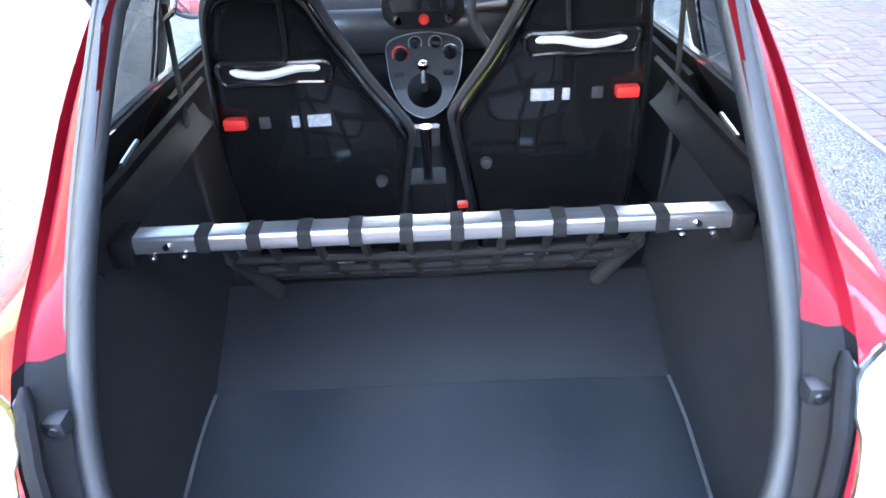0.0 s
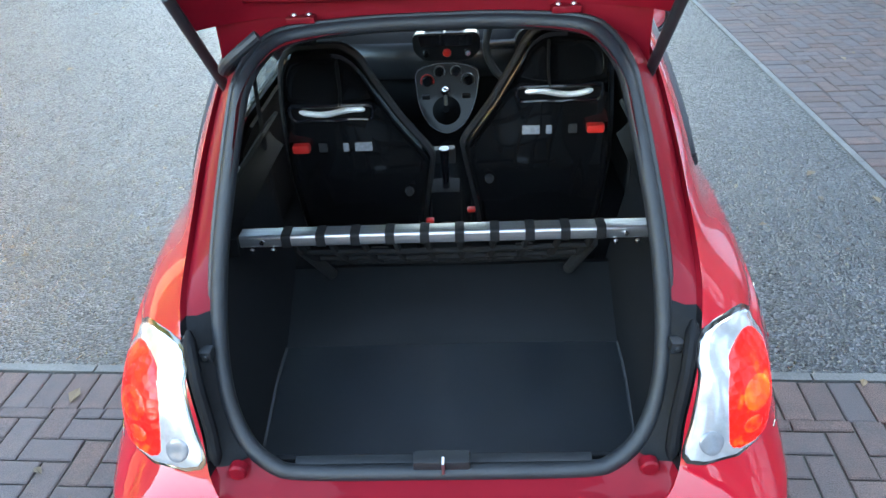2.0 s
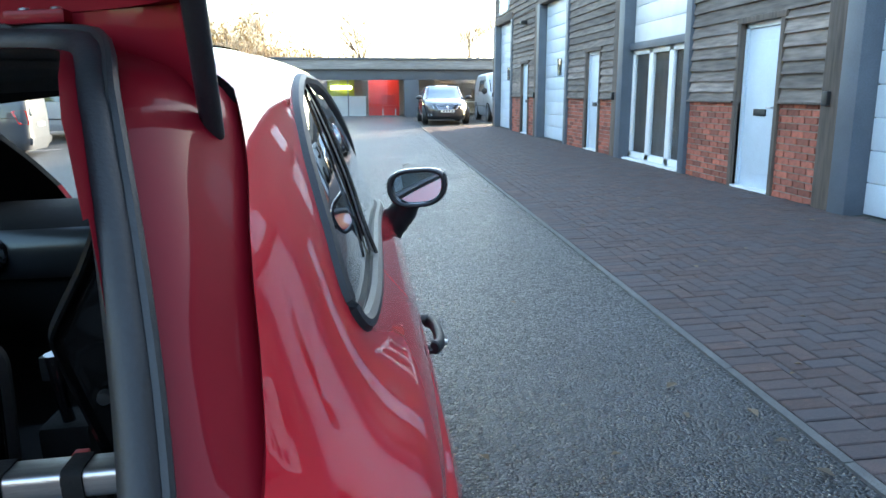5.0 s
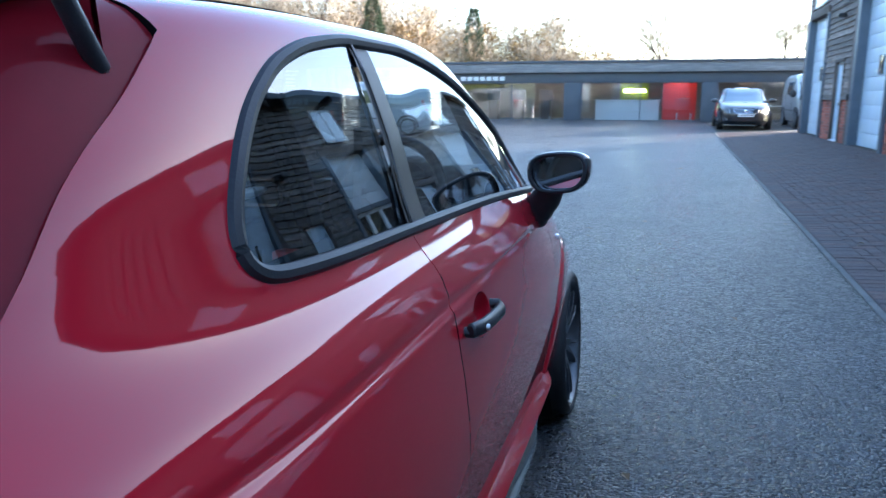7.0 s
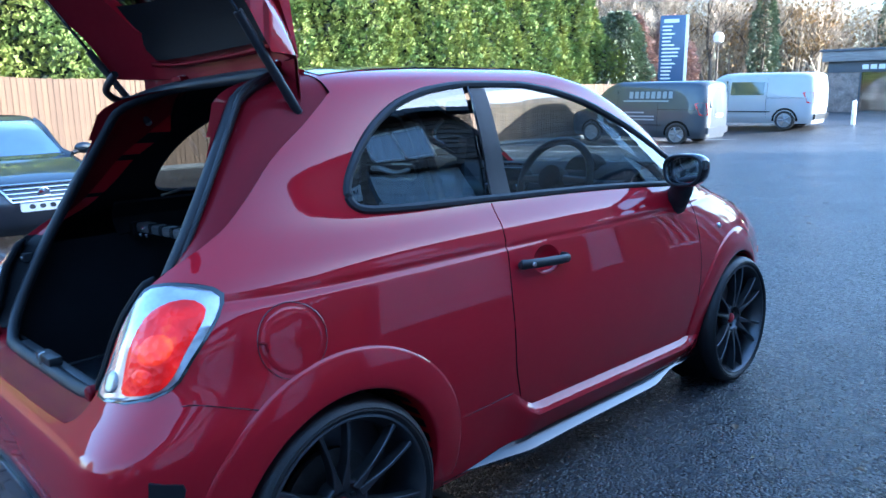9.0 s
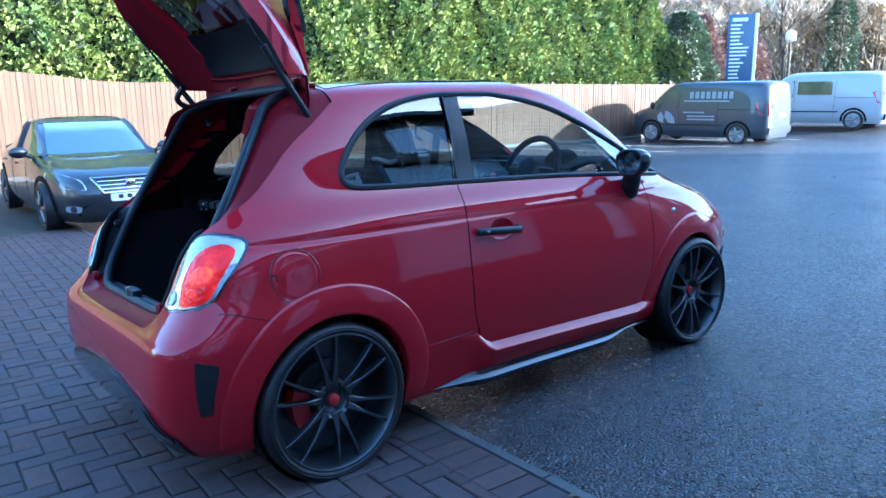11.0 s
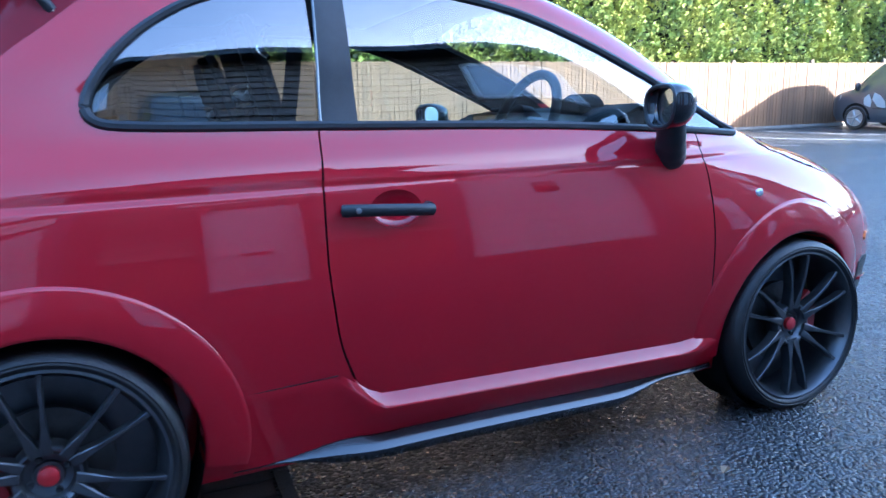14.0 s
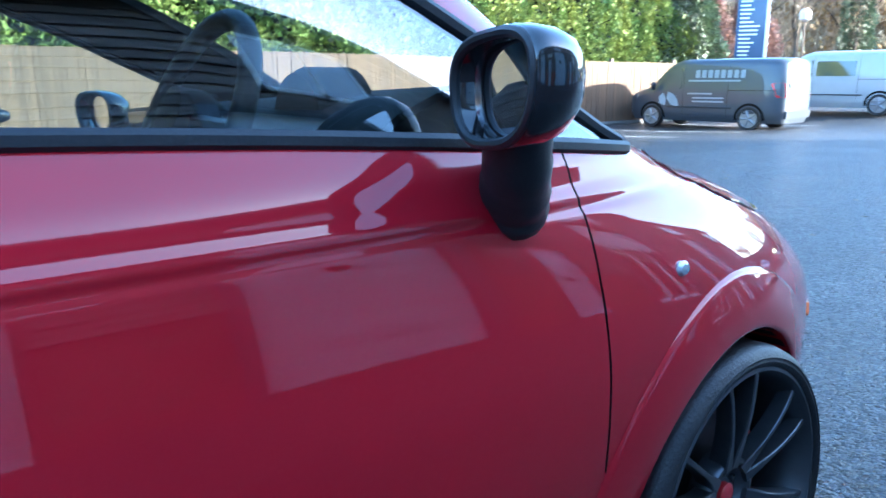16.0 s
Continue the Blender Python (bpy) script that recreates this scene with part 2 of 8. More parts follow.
LENS_GLOW = lens_material()
AMBER_LENS = material("amber_lens", (0.70, 0.14, 0.02), 0.2, vary=0.2, scale=40, coat=1.0)
BULB_GLOW = lens_material("amber_bulb", (0.95, 0.06, 0.008), 0.16)
WINDOW_GLASS = glass_material("window_glass", (0.80, 0.94, 0.97), 0.74, face=0.11)
PRIVACY_GLASS = glass_material("privacy_glass", (0.45, 0.5, 0.55), 0.12)
TINT_GLASS = glass_material("tinted_glass", (0.6, 0.68, 0.72), 0.32, face=0.11)
CLEAR_GLASS = glass_material("clear_glass", (0.95, 0.98, 1.0), 0.92, face=0.05, power=8)
MIRROR = material("mirror", (0.85, 0.87, 0.9), 0.02, 1.0)
WHITE_PAINT = material("white_paint", (0.72, 0.73, 0.74), 0.4, vary=0.10, scale=3, grain=0.05, grain_scale=60)
DOOR_PAINT = material("pale_blue_door_paint", (0.52, 0.60, 0.68), 0.4, vary=0.10, scale=2, grain=0.05, grain_scale=60)
GREY_STEEL = material("grey_steel_paint", (0.085, 0.103, 0.13), 0.5, vary=0.2, scale=3, grain=0.1, grain_scale=60)
SLATE_PANEL = material("slate_panel", (0.060, 0.070, 0.088), 0.5, vary=0.15, scale=1.5)
BRICK = material("brick", (0.34, 0.10, 0.065), 0.85, vary=0.35, scale=18, grain=0.25, grain_scale=160, bump=0.5, each=0.45)
MORTAR = material("mortar", (0.30, 0.27, 0.24), 0.95, vary=0.3, scale=9, grain=0.2, grain_scale=200, bump=0.3)
CLADDING = material("weathered_cladding", (0.20, 0.165, 0.145), 0.85, vary=0.45, scale=3, grain=0.4, grain_scale=26, bump=0.5, each=0.3, stretch=(1, 0.10, 1))
TIMBER = material("dark_timber", (0.11, 0.085, 0.07), 0.8, vary=0.4, scale=4, grain=0.3, grain_scale=30, bump=0.4, each=0.15, stretch=(1, 1, 0.1))
PAVER = paver_material()
JOINT = material("paver_joint", (0.060, 0.050, 0.042), 0.9, vary=0.5, scale=5, dark=(0.032, 0.036, 0.024), grain=0.3, grain_scale=250, bump=0.4)
KERB = material("concrete_kerb", (0.125, 0.120, 0.113), 0.8, vary=0.3, scale=5, grain=0.25, grain_scale=150, bump=0.4, each=0.12)
ASPHALT = asphalt_material()
FENCE = material("fence_timber", (0.088, 0.048, 0.023), 0.8, vary=0.3, scale=3, grain=0.25, grain_scale=40, bump=0.3, each=0.22, stretch=(1, 1, 0.12))
HEDGE = material("conifer_leaf", (0.215, 0.235, 0.050), 0.6, vary=0.55, scale=1.2, each=0.42, dark=(0.100, 0.155, 0.041))
HEDGE_DEPTH_SHADE = material("hedge_depth_shade", (0.012, 0.018, 0.008), 0.95, vary=0.4, scale=3)
BARE_TWIG = material("bare_twigs", (0.46, 0.36, 0.25), 0.9, vary=0.4, scale=0.6, each=0.4)
AUTUMN = material("autumn_leaf", (0.33, 0.21, 0.085), 0.8, vary=0.4, scale=1, each=0.45)
BARK = material("bark", (0.10, 0.075, 0.055), 0.9, vary=0.4, scale=6, bump=0.4)

# ---- tools ----
def mesh_from(name, verts, faces, mat, smooth=True, sharp=35):
    me = bpy.data.meshes.new(name)
    me.from_pydata([tuple(v) for v in verts], [], [tuple(f) for f in faces])
    me.update()
    me.materials.append(mat)
    finish(me, smooth, sharp)
    return me


def finish(me, smooth=True, sharp=35):
    if smooth:
        me.polygons.foreach_set("use_smooth", [True] * len(me.polygons))
        me.set_sharp_from_angle(angle=radians(sharp))
    return me


def part(name, bm, mat, parent=None, label="", m=None, sharp=35, smooth=True):
    """One mesh object out of a bmesh (or of a mesh), under a thing or a part."""
    if isinstance(bm, bpy.types.Mesh):
        me = bm
    else:
        me = bpy.data.meshes.new(name)
        bmesh.ops.recalc_face_normals(bm, faces=bm.faces)
        bm.to_mesh(me)
        bm.free()
        me.materials.append(mat)
        finish(me, smooth, sharp)
    ob = new(name, me)
    if parent is not None:
        ob.parent = parent
    if m is not None:
        ob.matrix_basis = m
    if label:
        tagged(ob, label=label)
    return ob


def box(x0, x1, y0, y1, z0, z1, bevel=0.0, bm=None):
    out = bmesh.new()
    r = bmesh.ops.create_cube(out, size=1.0)
    for v in r["verts"]:
        v.co = ((x0 + x1) / 2 + v.co.x * (x1 - x0), (y0 + y1) / 2 + v.co.y * (y1 - y0), (z0 + z1) / 2 + v.co.z * (z1 - z0))
    if bevel:
        bmesh.ops.bevel(out, geom=out.edges[:], offset=bevel, segments=2, affect="EDGES", profile=0.6)
    return add_to(bm, out)


def add_to(bm, other):
    if bm is None:
        return other
    me = bpy.data.meshes.new("tmp")
    other.to_mesh(me)
    other.free()
    bm.from_mesh(me)
    bpy.data.meshes.remove(me)
    return bm


def moved(bm, m):
    bmesh.ops.transform(bm, matrix=m, verts=bm.verts)
    return bm


def lathe(profile, steps=32, axis="X", bm=None):
    """A turned body: profile of (radius, along), round the axis."""
    out = bmesh.new()
    rings = []
    for r, a in profile:
        ring = []
        for i in range(steps):
            t = 2 * math.pi * i / steps
            c, s = r * math.cos(t), r * math.sin(t)
            ring.append(out.verts.new((a, c, s) if axis == "X" else (c, a, s) if axis == "Y" else (c, s, a)))
        rings.append(ring)
    for p, q in zip(rings, rings[1:]):
        for i in range(steps):
            j = (i + 1) % steps
            out.faces.new((p[i], p[j], q[j], q[i]))
    for ring, r in ((rings[0], profile[0][0]), (rings[-1], profile[-1][0])):
        if r > 1e-4:
            out.faces.new(ring)
    return add_to(bm, out)


def tube(points, radius, steps=10, closed=False, bm=None, flat=1.0):
    """A round bar along points; radius one number or one for each point. flat squeezes it sideways."""
    out = bmesh.new()
    pts = [Vector(p) for p in points]
    rad = radius if isinstance(radius, (list, tuple)) else [radius] * len(pts)
    rings, up = [], None
    count = len(pts)
    for i, p in enumerate(pts):
        a = pts[(i - 1) % count] if closed or i else p
        b = pts[(i + 1) % count] if closed or i < count - 1 else p
        way = (b - a).normalized()
        if up is None:
            up = Vector((0, 0, 1)) if abs(way.z) < 0.9 else Vector((0, 1, 0))
        side = way.cross(up).normalized()
        up = side.cross(way).normalized()
        rings.append([out.verts.new(p + rad[i] * (math.cos(2 * math.pi * k / steps) * side * flat + math.sin(2 * math.pi * k / steps) * up))
                      for k in range(steps)])
    pairs = list(zip(rings, rings[1:])) + ([(rings[-1], rings[0])] if closed else [])
    for p, q in pairs:
        for k in range(steps):
            j = (k + 1) % steps
            out.faces.new((p[k], p[j], q[j], q[k]))
    if not closed:
        out.faces.new(rings[0])
        out.faces.new(rings[-1])
    return add_to(bm, out)


def slab(outline, depth, place, bm=None):
    """A plate: an outline of (u, v), given depth; place(u, v, d) puts its corners."""
    out = bmesh.new()
    a = [out.verts.new(place(u, v, 0.0)) for u, v in outline]
    b = [out.verts.new(place(u, v, depth)) for u, v in outline]
    out.faces.new(a)
    out.faces.new(b[::-1])
    for i in range(len(a)):
        j = (i + 1) % len(a)
        out.faces.new((a[i], b[i], b[j], a[j]))
    return add_to(bm, out)


def rounded(points, radius, steps=5):
    """The outline with its corners rounded."""
    out = []
    count = len(points)
    for i in range(count):
        p = Vector(points[i])
        a, b = Vector(points[i - 1]), Vector(points[(i + 1) % count])
        r = min(radius, 0.45 * (a - p).length, 0.45 * (b - p).length)
        s, e = p + (a - p).normalized() * r, p + (b - p).normalized() * r
        for k in range(steps + 1):
            t = k / steps
            out.append(tuple((1 - t) ** 2 * s + 2 * t * (1 - t) * p + t * t * e))
    return out


def spline(points, steps=8, closed=False):
    """A smooth line through the points."""
    pts = [Vector(p) for p in points]
    out, count = [], len(points)
    for i in range(count if closed else count - 1):
        p0 = pts[i - 1] if closed or i else pts[0]
        p1, p2 = pts[i], pts[(i + 1) % count]
        p3 = pts[(i + 2) % count] if closed or i + 2 < count else pts[-1]
        for k in range(steps):
            t = k / steps
            out.append(tuple(0.5 * (2 * p1 + (p2 - p0) * t + (2 * p0 - 5 * p1 + 4 * p2 - p3) * t * t + (3 * p1 - p0 - 3 * p2 + p3) * t ** 3)))
    if not closed:
        out.append(tuple(pts[-1]))
    return out


def cut(me, cutters, mode="DIFFERENCE"):
    """The mesh with the cutters' bodies taken off it (or what both share)."""
    ob = new("work", me)
    rest = [ob]
    for c in cutters:
        cm = c
        if not isinstance(c, bpy.types.Mesh):
            cm = bpy.data.meshes.new("cutter")
            bmesh.ops.recalc_face_normals(c, faces=c.faces)
            c.to_mesh(cm)
        k = new("work", cm)
        rest.append(k)
        mod = ob.modifiers.new("cut", "BOOLEAN")
        mod.operation, mod.object, mod.solver = mode, k, "EXACT"
    bpy.context.view_layer.update()
    res = bpy.data.meshes.new_from_object(ob.evaluated_get(bpy.context.evaluated_depsgraph_get()))
    for o in rest:
        bpy.data.objects.remove(o)
    return res


def paint(me, mat, sharp=28):
    me.materials.clear()
    me.materials.append(mat)
    me.polygons.foreach_set("material_index", [0] * len(me.polygons))
    return finish(me, True, sharp)


def smoothstep(a, b, x):
    t = min(max((x - a) / (b - a), 0.0), 1.0)
    return t * t * (3 - 2 * t)


def ground_z(x, y):
    """Height of the yard: a cross fall by the units, level in front of the showroom."""
    fall = math.tan(radians(2.8))
    near = fall * min(x, 5.4) if x > -2 else -2 * fall + 0.027 * (max(x, -11.0) + 2)
    return near + (0.26 - near) * smoothstep(22, 32, y)


def thing(name, label, category, m=None, group="", kind=""):
    ob = new(name)
    ob.empty_display_size = 0.2
    if m is not None:
        ob.matrix_basis = m
    return tagged(ob, label, category, group, kind)
# ---- the hatchback's outer form, as level slices: height, half width, rear end, front end, roundness behind and in front ----
SLICES = (
    (0.170, 0.69, -0.5, 2.93, 10, 4.3),
    (0.240, 0.722, -0.555, 3, 11, 4.3),
    (0.340, 0.749, -0.59, 3.04, 12, 4.3),
    (0.450, 0.773, -0.602, 3.05, 12, 4.3),
    (0.580, 0.790, -0.594, 3.03, 12, 4.3),
    (0.660, 0.794, -0.532, 2.99, 10, 4.2),
    (0.740, 0.79, -0.484, 2.92, 8.4, 3.9),
    (0.800, 0.783, -0.461, 2.84, 8.6, 3.65),
    (0.838, 0.7785, -0.449, 2.77, 8, 3.5),
    (0.862, 0.7750, -0.441, 2.71, 7.5, 3.38),
    (0.884, 0.7705, -0.434, 2.65, 7.0, 3.3),
    (0.901, 0.7585, -0.427, 2.58, 6.5, 3.25),
    (0.916, 0.7595, -0.421, 2.53, 6.3, 3.3),
    (0.938, 0.7525, -0.411, 2.45, 6.0, 3.5),
    (0.955, 0.746, -0.4, 2.375, 5.8, 3.9),
    (0.975, 0.732, -0.388, 2.295, 5.5, 4.4),
    (1.000, 0.7115, -0.372, 2.225, 5.3, 4.9),
    (1.025, 0.694, -0.353, 2.20, 5.15, 5.0),
    (1.050, 0.6835, -0.334, 2.165, 5, 5.0),
    (1.120, 0.661, -0.278, 2.07, 4.9, 5.0),
    (1.200, 0.642, -0.212, 1.95, 4.8, 5.0),
    (1.280, 0.617, -0.14, 1.81, 4.6, 4.9),
    (1.350, 0.592, -0.072, 1.665, 4.4, 4.6),
    (1.400, 0.57, -0.015, 1.535, 4.2, 4.2),
    (1.430, 0.545, 0.035, 1.40, 4, 3.8),
    (1.455, 0.495, 0.11, 1.27, 3.6, 3.2),
    (1.472, 0.42, 0.22, 1.14, 3.2, 2.9),
    (1.483, 0.31, 0.36, 1.00, 2.8, 2.6),
    (1.489, 0.15, 0.54, 0.85, 2.4, 2.3),
)
MID = 1.15


def smooth_table(rows):
    """Cubic interpolation through the rows, without overshoot."""
    a = np.array(rows, float)
    z, v = a[:, 0], a[:, 1:]
    h = np.diff(z)[:, None]
    d = np.diff(v, axis=0) / h
    m = np.zeros_like(v)
    m[0], m[-1] = d[0], d[-1]
    for i in range(1, len(z) - 1):
        same = d[i - 1] * d[i] > 0
        w1, w2 = 2 * h[i] + h[i - 1], h[i] + 2 * h[i - 1]
        safe = np.where(same, d[i - 1] * d[i], 1.0)
        m[i] = np.where(same, (w1 + w2) * safe / (w1 * d[i] + w2 * d[i - 1] + 1e-12 * (~same)), 0.0)

    def at(q):
        q = min(max(q, z[0]), z[-1])
        i = min(int(np.searchsorted(z, q, "right")) - 1, len(z) - 2)
        s = (q - z[i]) / (z[i + 1] - z[i])
        hh = z[i + 1] - z[i]
        return ((1 + 2 * s) * (1 - s) ** 2 * v[i] + s * (1 - s) ** 2 * hh * m[i]
                + s * s * (3 - 2 * s) * v[i + 1] + s * s * (s - 1) * hh * m[i + 1])
    return at


slice_at = smooth_table(SLICES)


def crease(y, z):
    """The groove over the waist crease fills up towards the nose (a negative loss of width)."""
    return -0.0092 * math.exp(-((z - 0.904) / 0.0125) ** 2) * smoothstep(0.35, 1.2, y)


def side_x(y, z, inset=0.0):
    """Half width of the body at a length y and a height z."""
    w, yr, yf, nr, nf = slice_at(z)
    half, n = (MID - yr, nr) if y < MID else (yf - MID, nf)
    u = min(abs(y - MID) / half, 1.0)
    return max(w * (1 - u ** n) ** (1 / n) - crease(y, z) - inset, 0.0)


def rear_y(x, z):
    """Where the tail of the body lies at a half width x and a height z."""
    w, yr, yf, nr, nf = slice_at(z)
    u = min(abs(x) / w, 1.0)
    return MID - (MID - yr) * (1 - u ** nr) ** (1 / nr)


def front_y(x, z):
    w, yr, yf, nr, nf = slice_at(z)
    u = min(abs(x) / w, 1.0)
    return MID + (yf - MID) * (1 - u ** nf) ** (1 / nf)

# ---- ground ----
def strip(name, mat, xs, ys, lift, keep=None, label="", kind="structure"):
    """A sheet that follows the yard's fall."""
    verts = [(x, y, ground_z(x, y) + lift) for y in ys for x in xs]
    w = len(xs)
    faces = []
    for j in range(len(ys) - 1):
        for i in range(w - 1):
            cx, cy = (xs[i] + xs[i + 1]) / 2, (ys[j] + ys[j + 1]) / 2
            if keep is None or keep(cx, cy):
                faces.append((j * w + i, j * w + i + 1, (j + 1) * w + i + 1, (j + 1) * w + i))
    ob = new(name, mesh_from(name, verts, faces, mat, sharp=60))
    return tagged(ob, label, "ground", kind=kind)


def steps(a, b, n):
    return [a + (b - a) * i / n for i in range(n + 1)]


far_xs = [-900, -300, -100, -50] + steps(-30, 6, 36) + [10, 30, 100, 300, 900]
far_ys = [-900, -300, -100, -40] + steps(-20, 44, 64) + [60, 100, 300, 900]
strip("ground", ASPHALT, far_xs, far_ys, 0.0, label="damp dark grey asphalt yard with a coarse worn surface")


def cross_kerb(x):
    return 0.62 - 0.045 * x


def side_kerb(y):
    return 2.235 + 0.018 * y


# the sand bed under the block paving, 4 mm above the asphalt sheet
bed_x = steps(-14, 5.36, 40)
verts, faces = [], []
for x in bed_x:
    verts += [(x, y * 1.0, ground_z(x, y) + 0.004) for y in (-16, -8, -4, -2, -1, cross_kerb(x) - 0.06)]
for i in range(len(bed_x) - 1):
    for k in range(5):
        faces.append((i * 6 + k, i * 6 + 6 + k, i * 6 + 7 + k, i * 6 + 1 + k))
o = len(verts)
side_y = steps(0.52, 33, 50)
for y in side_y:
    x0 = side_kerb(y) + 0.05
    verts += [(x0 + (5.36 - x0) * k / 4, y, ground_z(x0 + (5.36 - x0) * k / 4, y) + 0.004) for k in range(5)]
for i in range(len(side_y) - 1):
    for k in range(4):
        faces.append((o + i * 5 + k, o + i * 5 + 1 + k, o + i * 5 + 6 + k, o + i * 5 + 5 + k))
pavement = tagged(new("pavement", mesh_from("pavement", verts, faces, JOINT, sharp=60)),
                  "brown and grey block paving with mossy joints", "pavement", kind="structure")

# ---- the red hatchback ----
car = thing("hatchback_car", "glossy red small hatchback car with its tailgate raised", "car", LEAN)


def body_solid(inset=0.0, low=0.17, high=1.489, nose=9.0, around=192):
    """The whole outer form as one closed body; inset gives the hollow inside it."""
    zs = steps(low, 0.85, 26) + [0.862, 0.872, 0.879, 0.884, 0.888, 0.892, 0.896, 0.901, 0.905, 0.910, 0.916, 0.922] + steps(0.93, 1.40, 24) + [z for z in (1.412, 1.424, 1.434, 1.444, 1.453, 1.461, 1.468, 1.474, 1.479, 1.483, 1.486, 1.489)]
    zs = [z for z in zs if z <= high]
    verts, faces = [], []
    for z in zs:
        w, yr, yf, nr, nf = slice_at(z)
        w, yr, yf = w - inset, yr + inset * 1.3, min(yf - inset * 1.3, nose)
        for i in range(around):
            t = 2 * math.pi * (i + 0.5) / around
            c, s = math.cos(t), math.sin(t)
            n = nf if s > 0 else nr
            r = (abs(c) ** n + abs(s) ** n) ** (-1 / n)
            y = MID + r * s * ((yf - MID) if s > 0 else (MID - yr))
            verts.append((w * r * c * (1 - crease(y, z) / w), y, z))
    for k in range(len(zs) - 1):
        for i in range(around):
            j = (i + 1) % around
            faces.append((k * around + i, k * around + j, (k + 1) * around + j, (k + 1) * around + i))
    faces.append(tuple(range(around))[::-1])
    faces.append(tuple((len(zs) - 1) * around + i for i in range(around)))
    me = bpy.data.meshes.new("solid")
    me.from_pydata(verts, [], faces)
    me.update()
    return me


# side windows: the sill line and the arch over it
SILL_LINE = ((0.160, 1.104), (0.164, 1.088), (0.175, 1.075), (0.195, 1.066), (0.235, 1.060), (0.695, 1.043), (1.30, 1.020), (1.80, 0.988), (2.115, 0.963))
ARCH_LINE = ((0.160, 1.105), (0.164, 1.122), (0.175, 1.148), (0.195, 1.180), (0.245, 1.238), (0.325, 1.303), (0.43, 1.357), (0.56, 1.390), (0.73, 1.406),
             (0.95, 1.405), (1.12, 1.385), (1.30, 1.345), (1.50, 1.270), (1.70, 1.178), (1.90, 1.080), (2.03, 1.010), (2.115, 0.968))
sill_at = smooth_table(SILL_LINE)
arch_at = smooth_table(ARCH_LINE)


def window_outline(y0, y1, grow=0.0, n=34):
    ys = [y0 + (y1 - y0) * f ** 2.4 for f in steps(0, 1, n)]
    top = [(y, float(arch_at(y)[0]) + grow) for y in ys]
    low = [(y, float(sill_at(y)[0]) - grow) for y in ys]
    return low + top[::-1]


def side_prism(outline, x0=0.2, x1=1.1, bm=None):
    bm = slab(outline, x1 - x0, lambda u, v, d: (x0 + d, u, v), bm)
    return slab(outline, x1 - x0, lambda u, v, d: (-x0 - d, u, v), bm)


# outlines seen from behind: the tailgate's shut line and the opening inside it, as half outlines from the bottom up (half width, height)
GATE_HALF = ((0.0, 0.625), (0.36, 0.628), (0.455, 0.640), (0.496, 0.690), (0.512, 0.790), (0.532, 0.880), (0.548, 0.945), (0.567, 1.00), (0.572, 1.05), (0.566, 1.12), (0.552, 1.22),
             (0.538, 1.315), (0.515, 1.390), (0.488, 1.432), (0.43, 1.458), (0.25, 1.4725), (0.0, 1.4755))
MOUTH_HALF = ((0.0, 0.655), (0.30, 0.657), (0.375, 0.675), (0.430, 0.722), (0.466, 0.80), (0.480, 0.90), (0.478, 1.02), (0.467, 1.12),
              (0.450, 1.22), (0.430, 1.32), (0.414, 1.385), (0.384, 1.425), (0.33, 1.442), (0.16, 1.450), (0.0, 1.451))


def mirrored(half, n=5):
    line = spline(half, n)
    return line + [(-x, z) for x, z in line[-2:0:-1]]


GATE, MOUTH = mirrored(GATE_HALF), mirrored(MOUTH_HALF)


def grown(outline, g):
    cz = sum(z for _, z in outline) / len(outline)
    hz = max(z for _, z in outline) - cz
    hx = max(x for x, _ in outline)
    return [(x * (1 + g / hx), cz + (z - cz) * (1 + g / hz)) for x, z in outline]


def gate_prism(outline, y0=-0.9, y1=0.215):
    # the shut line's top runs forward over the roof's end
    return slab(outline, y1 - y0, lambda u, v, d: (u, y0 + d, v))


ARCH_R = 0.326
wheel_cut = None
for wy in (0.012, 2.305):
    for s in (1, -1):
        wheel_cut = add_to(wheel_cut, moved(lathe([(ARCH_R, s * 0.56), (ARCH_R, s * 1.0)], 64, "X"), Matrix.Translation((0, wy, 0.30))))

outer = body_solid()
hollow = body_solid(0.028, low=0.42, high=1.463, nose=2.2)
front_window = [(0.0, 1.012), (0.43, 1.012), (0.455, 1.03), (0.452, 1.10), (0.468, 1.25), (0.475, 1.35), (0.43, 1.393), (0.2, 1.41), (0.0, 1.412)]
front_line = front_window + [(-x, z) for x, z in front_window[-2:0:-1]]
windscreen_cut = slab(front_line, 1.9, lambda u, v, d: (u, 1.22 + d, v))


def door_outline(g=0.0):
    return rounded([(0.695 + g, 1.12), (0.662 + g, 0.90), (0.655 + g, 0.70), (0.675 + g, 0.50), (0.735 + g, 0.335 + g), (0.93, 0.297 + g), (1.45, 0.270 + g),
                    (1.865 - g, 0.262 + g), (1.915 - g, 0.40), (1.905 - g, 0.70), (1.893 - g, 0.97), (1.885 - g, 1.04)], 0.06)


def prism(outline, x0, x1):
    return slab(outline, x1 - x0, lambda u, v, d: (x0 + d, u, v))


def on_skin(p):
    """Whether a place lies on the outer skin rather than on the hollow's wall."""
    if p.z > 1.461 or p.z < 0.41:
        return p.z > 1.47 or p.z < 0.43
    w, yr, yf, nr, nf = slice_at(p.z)
    half, n = (MID - yr, nr) if p.y < MID else (yf - MID, nf)
    return (abs(p.x / w) ** n + abs((p.y - MID) / half) ** n) > (1 - 0.013 / w) ** n


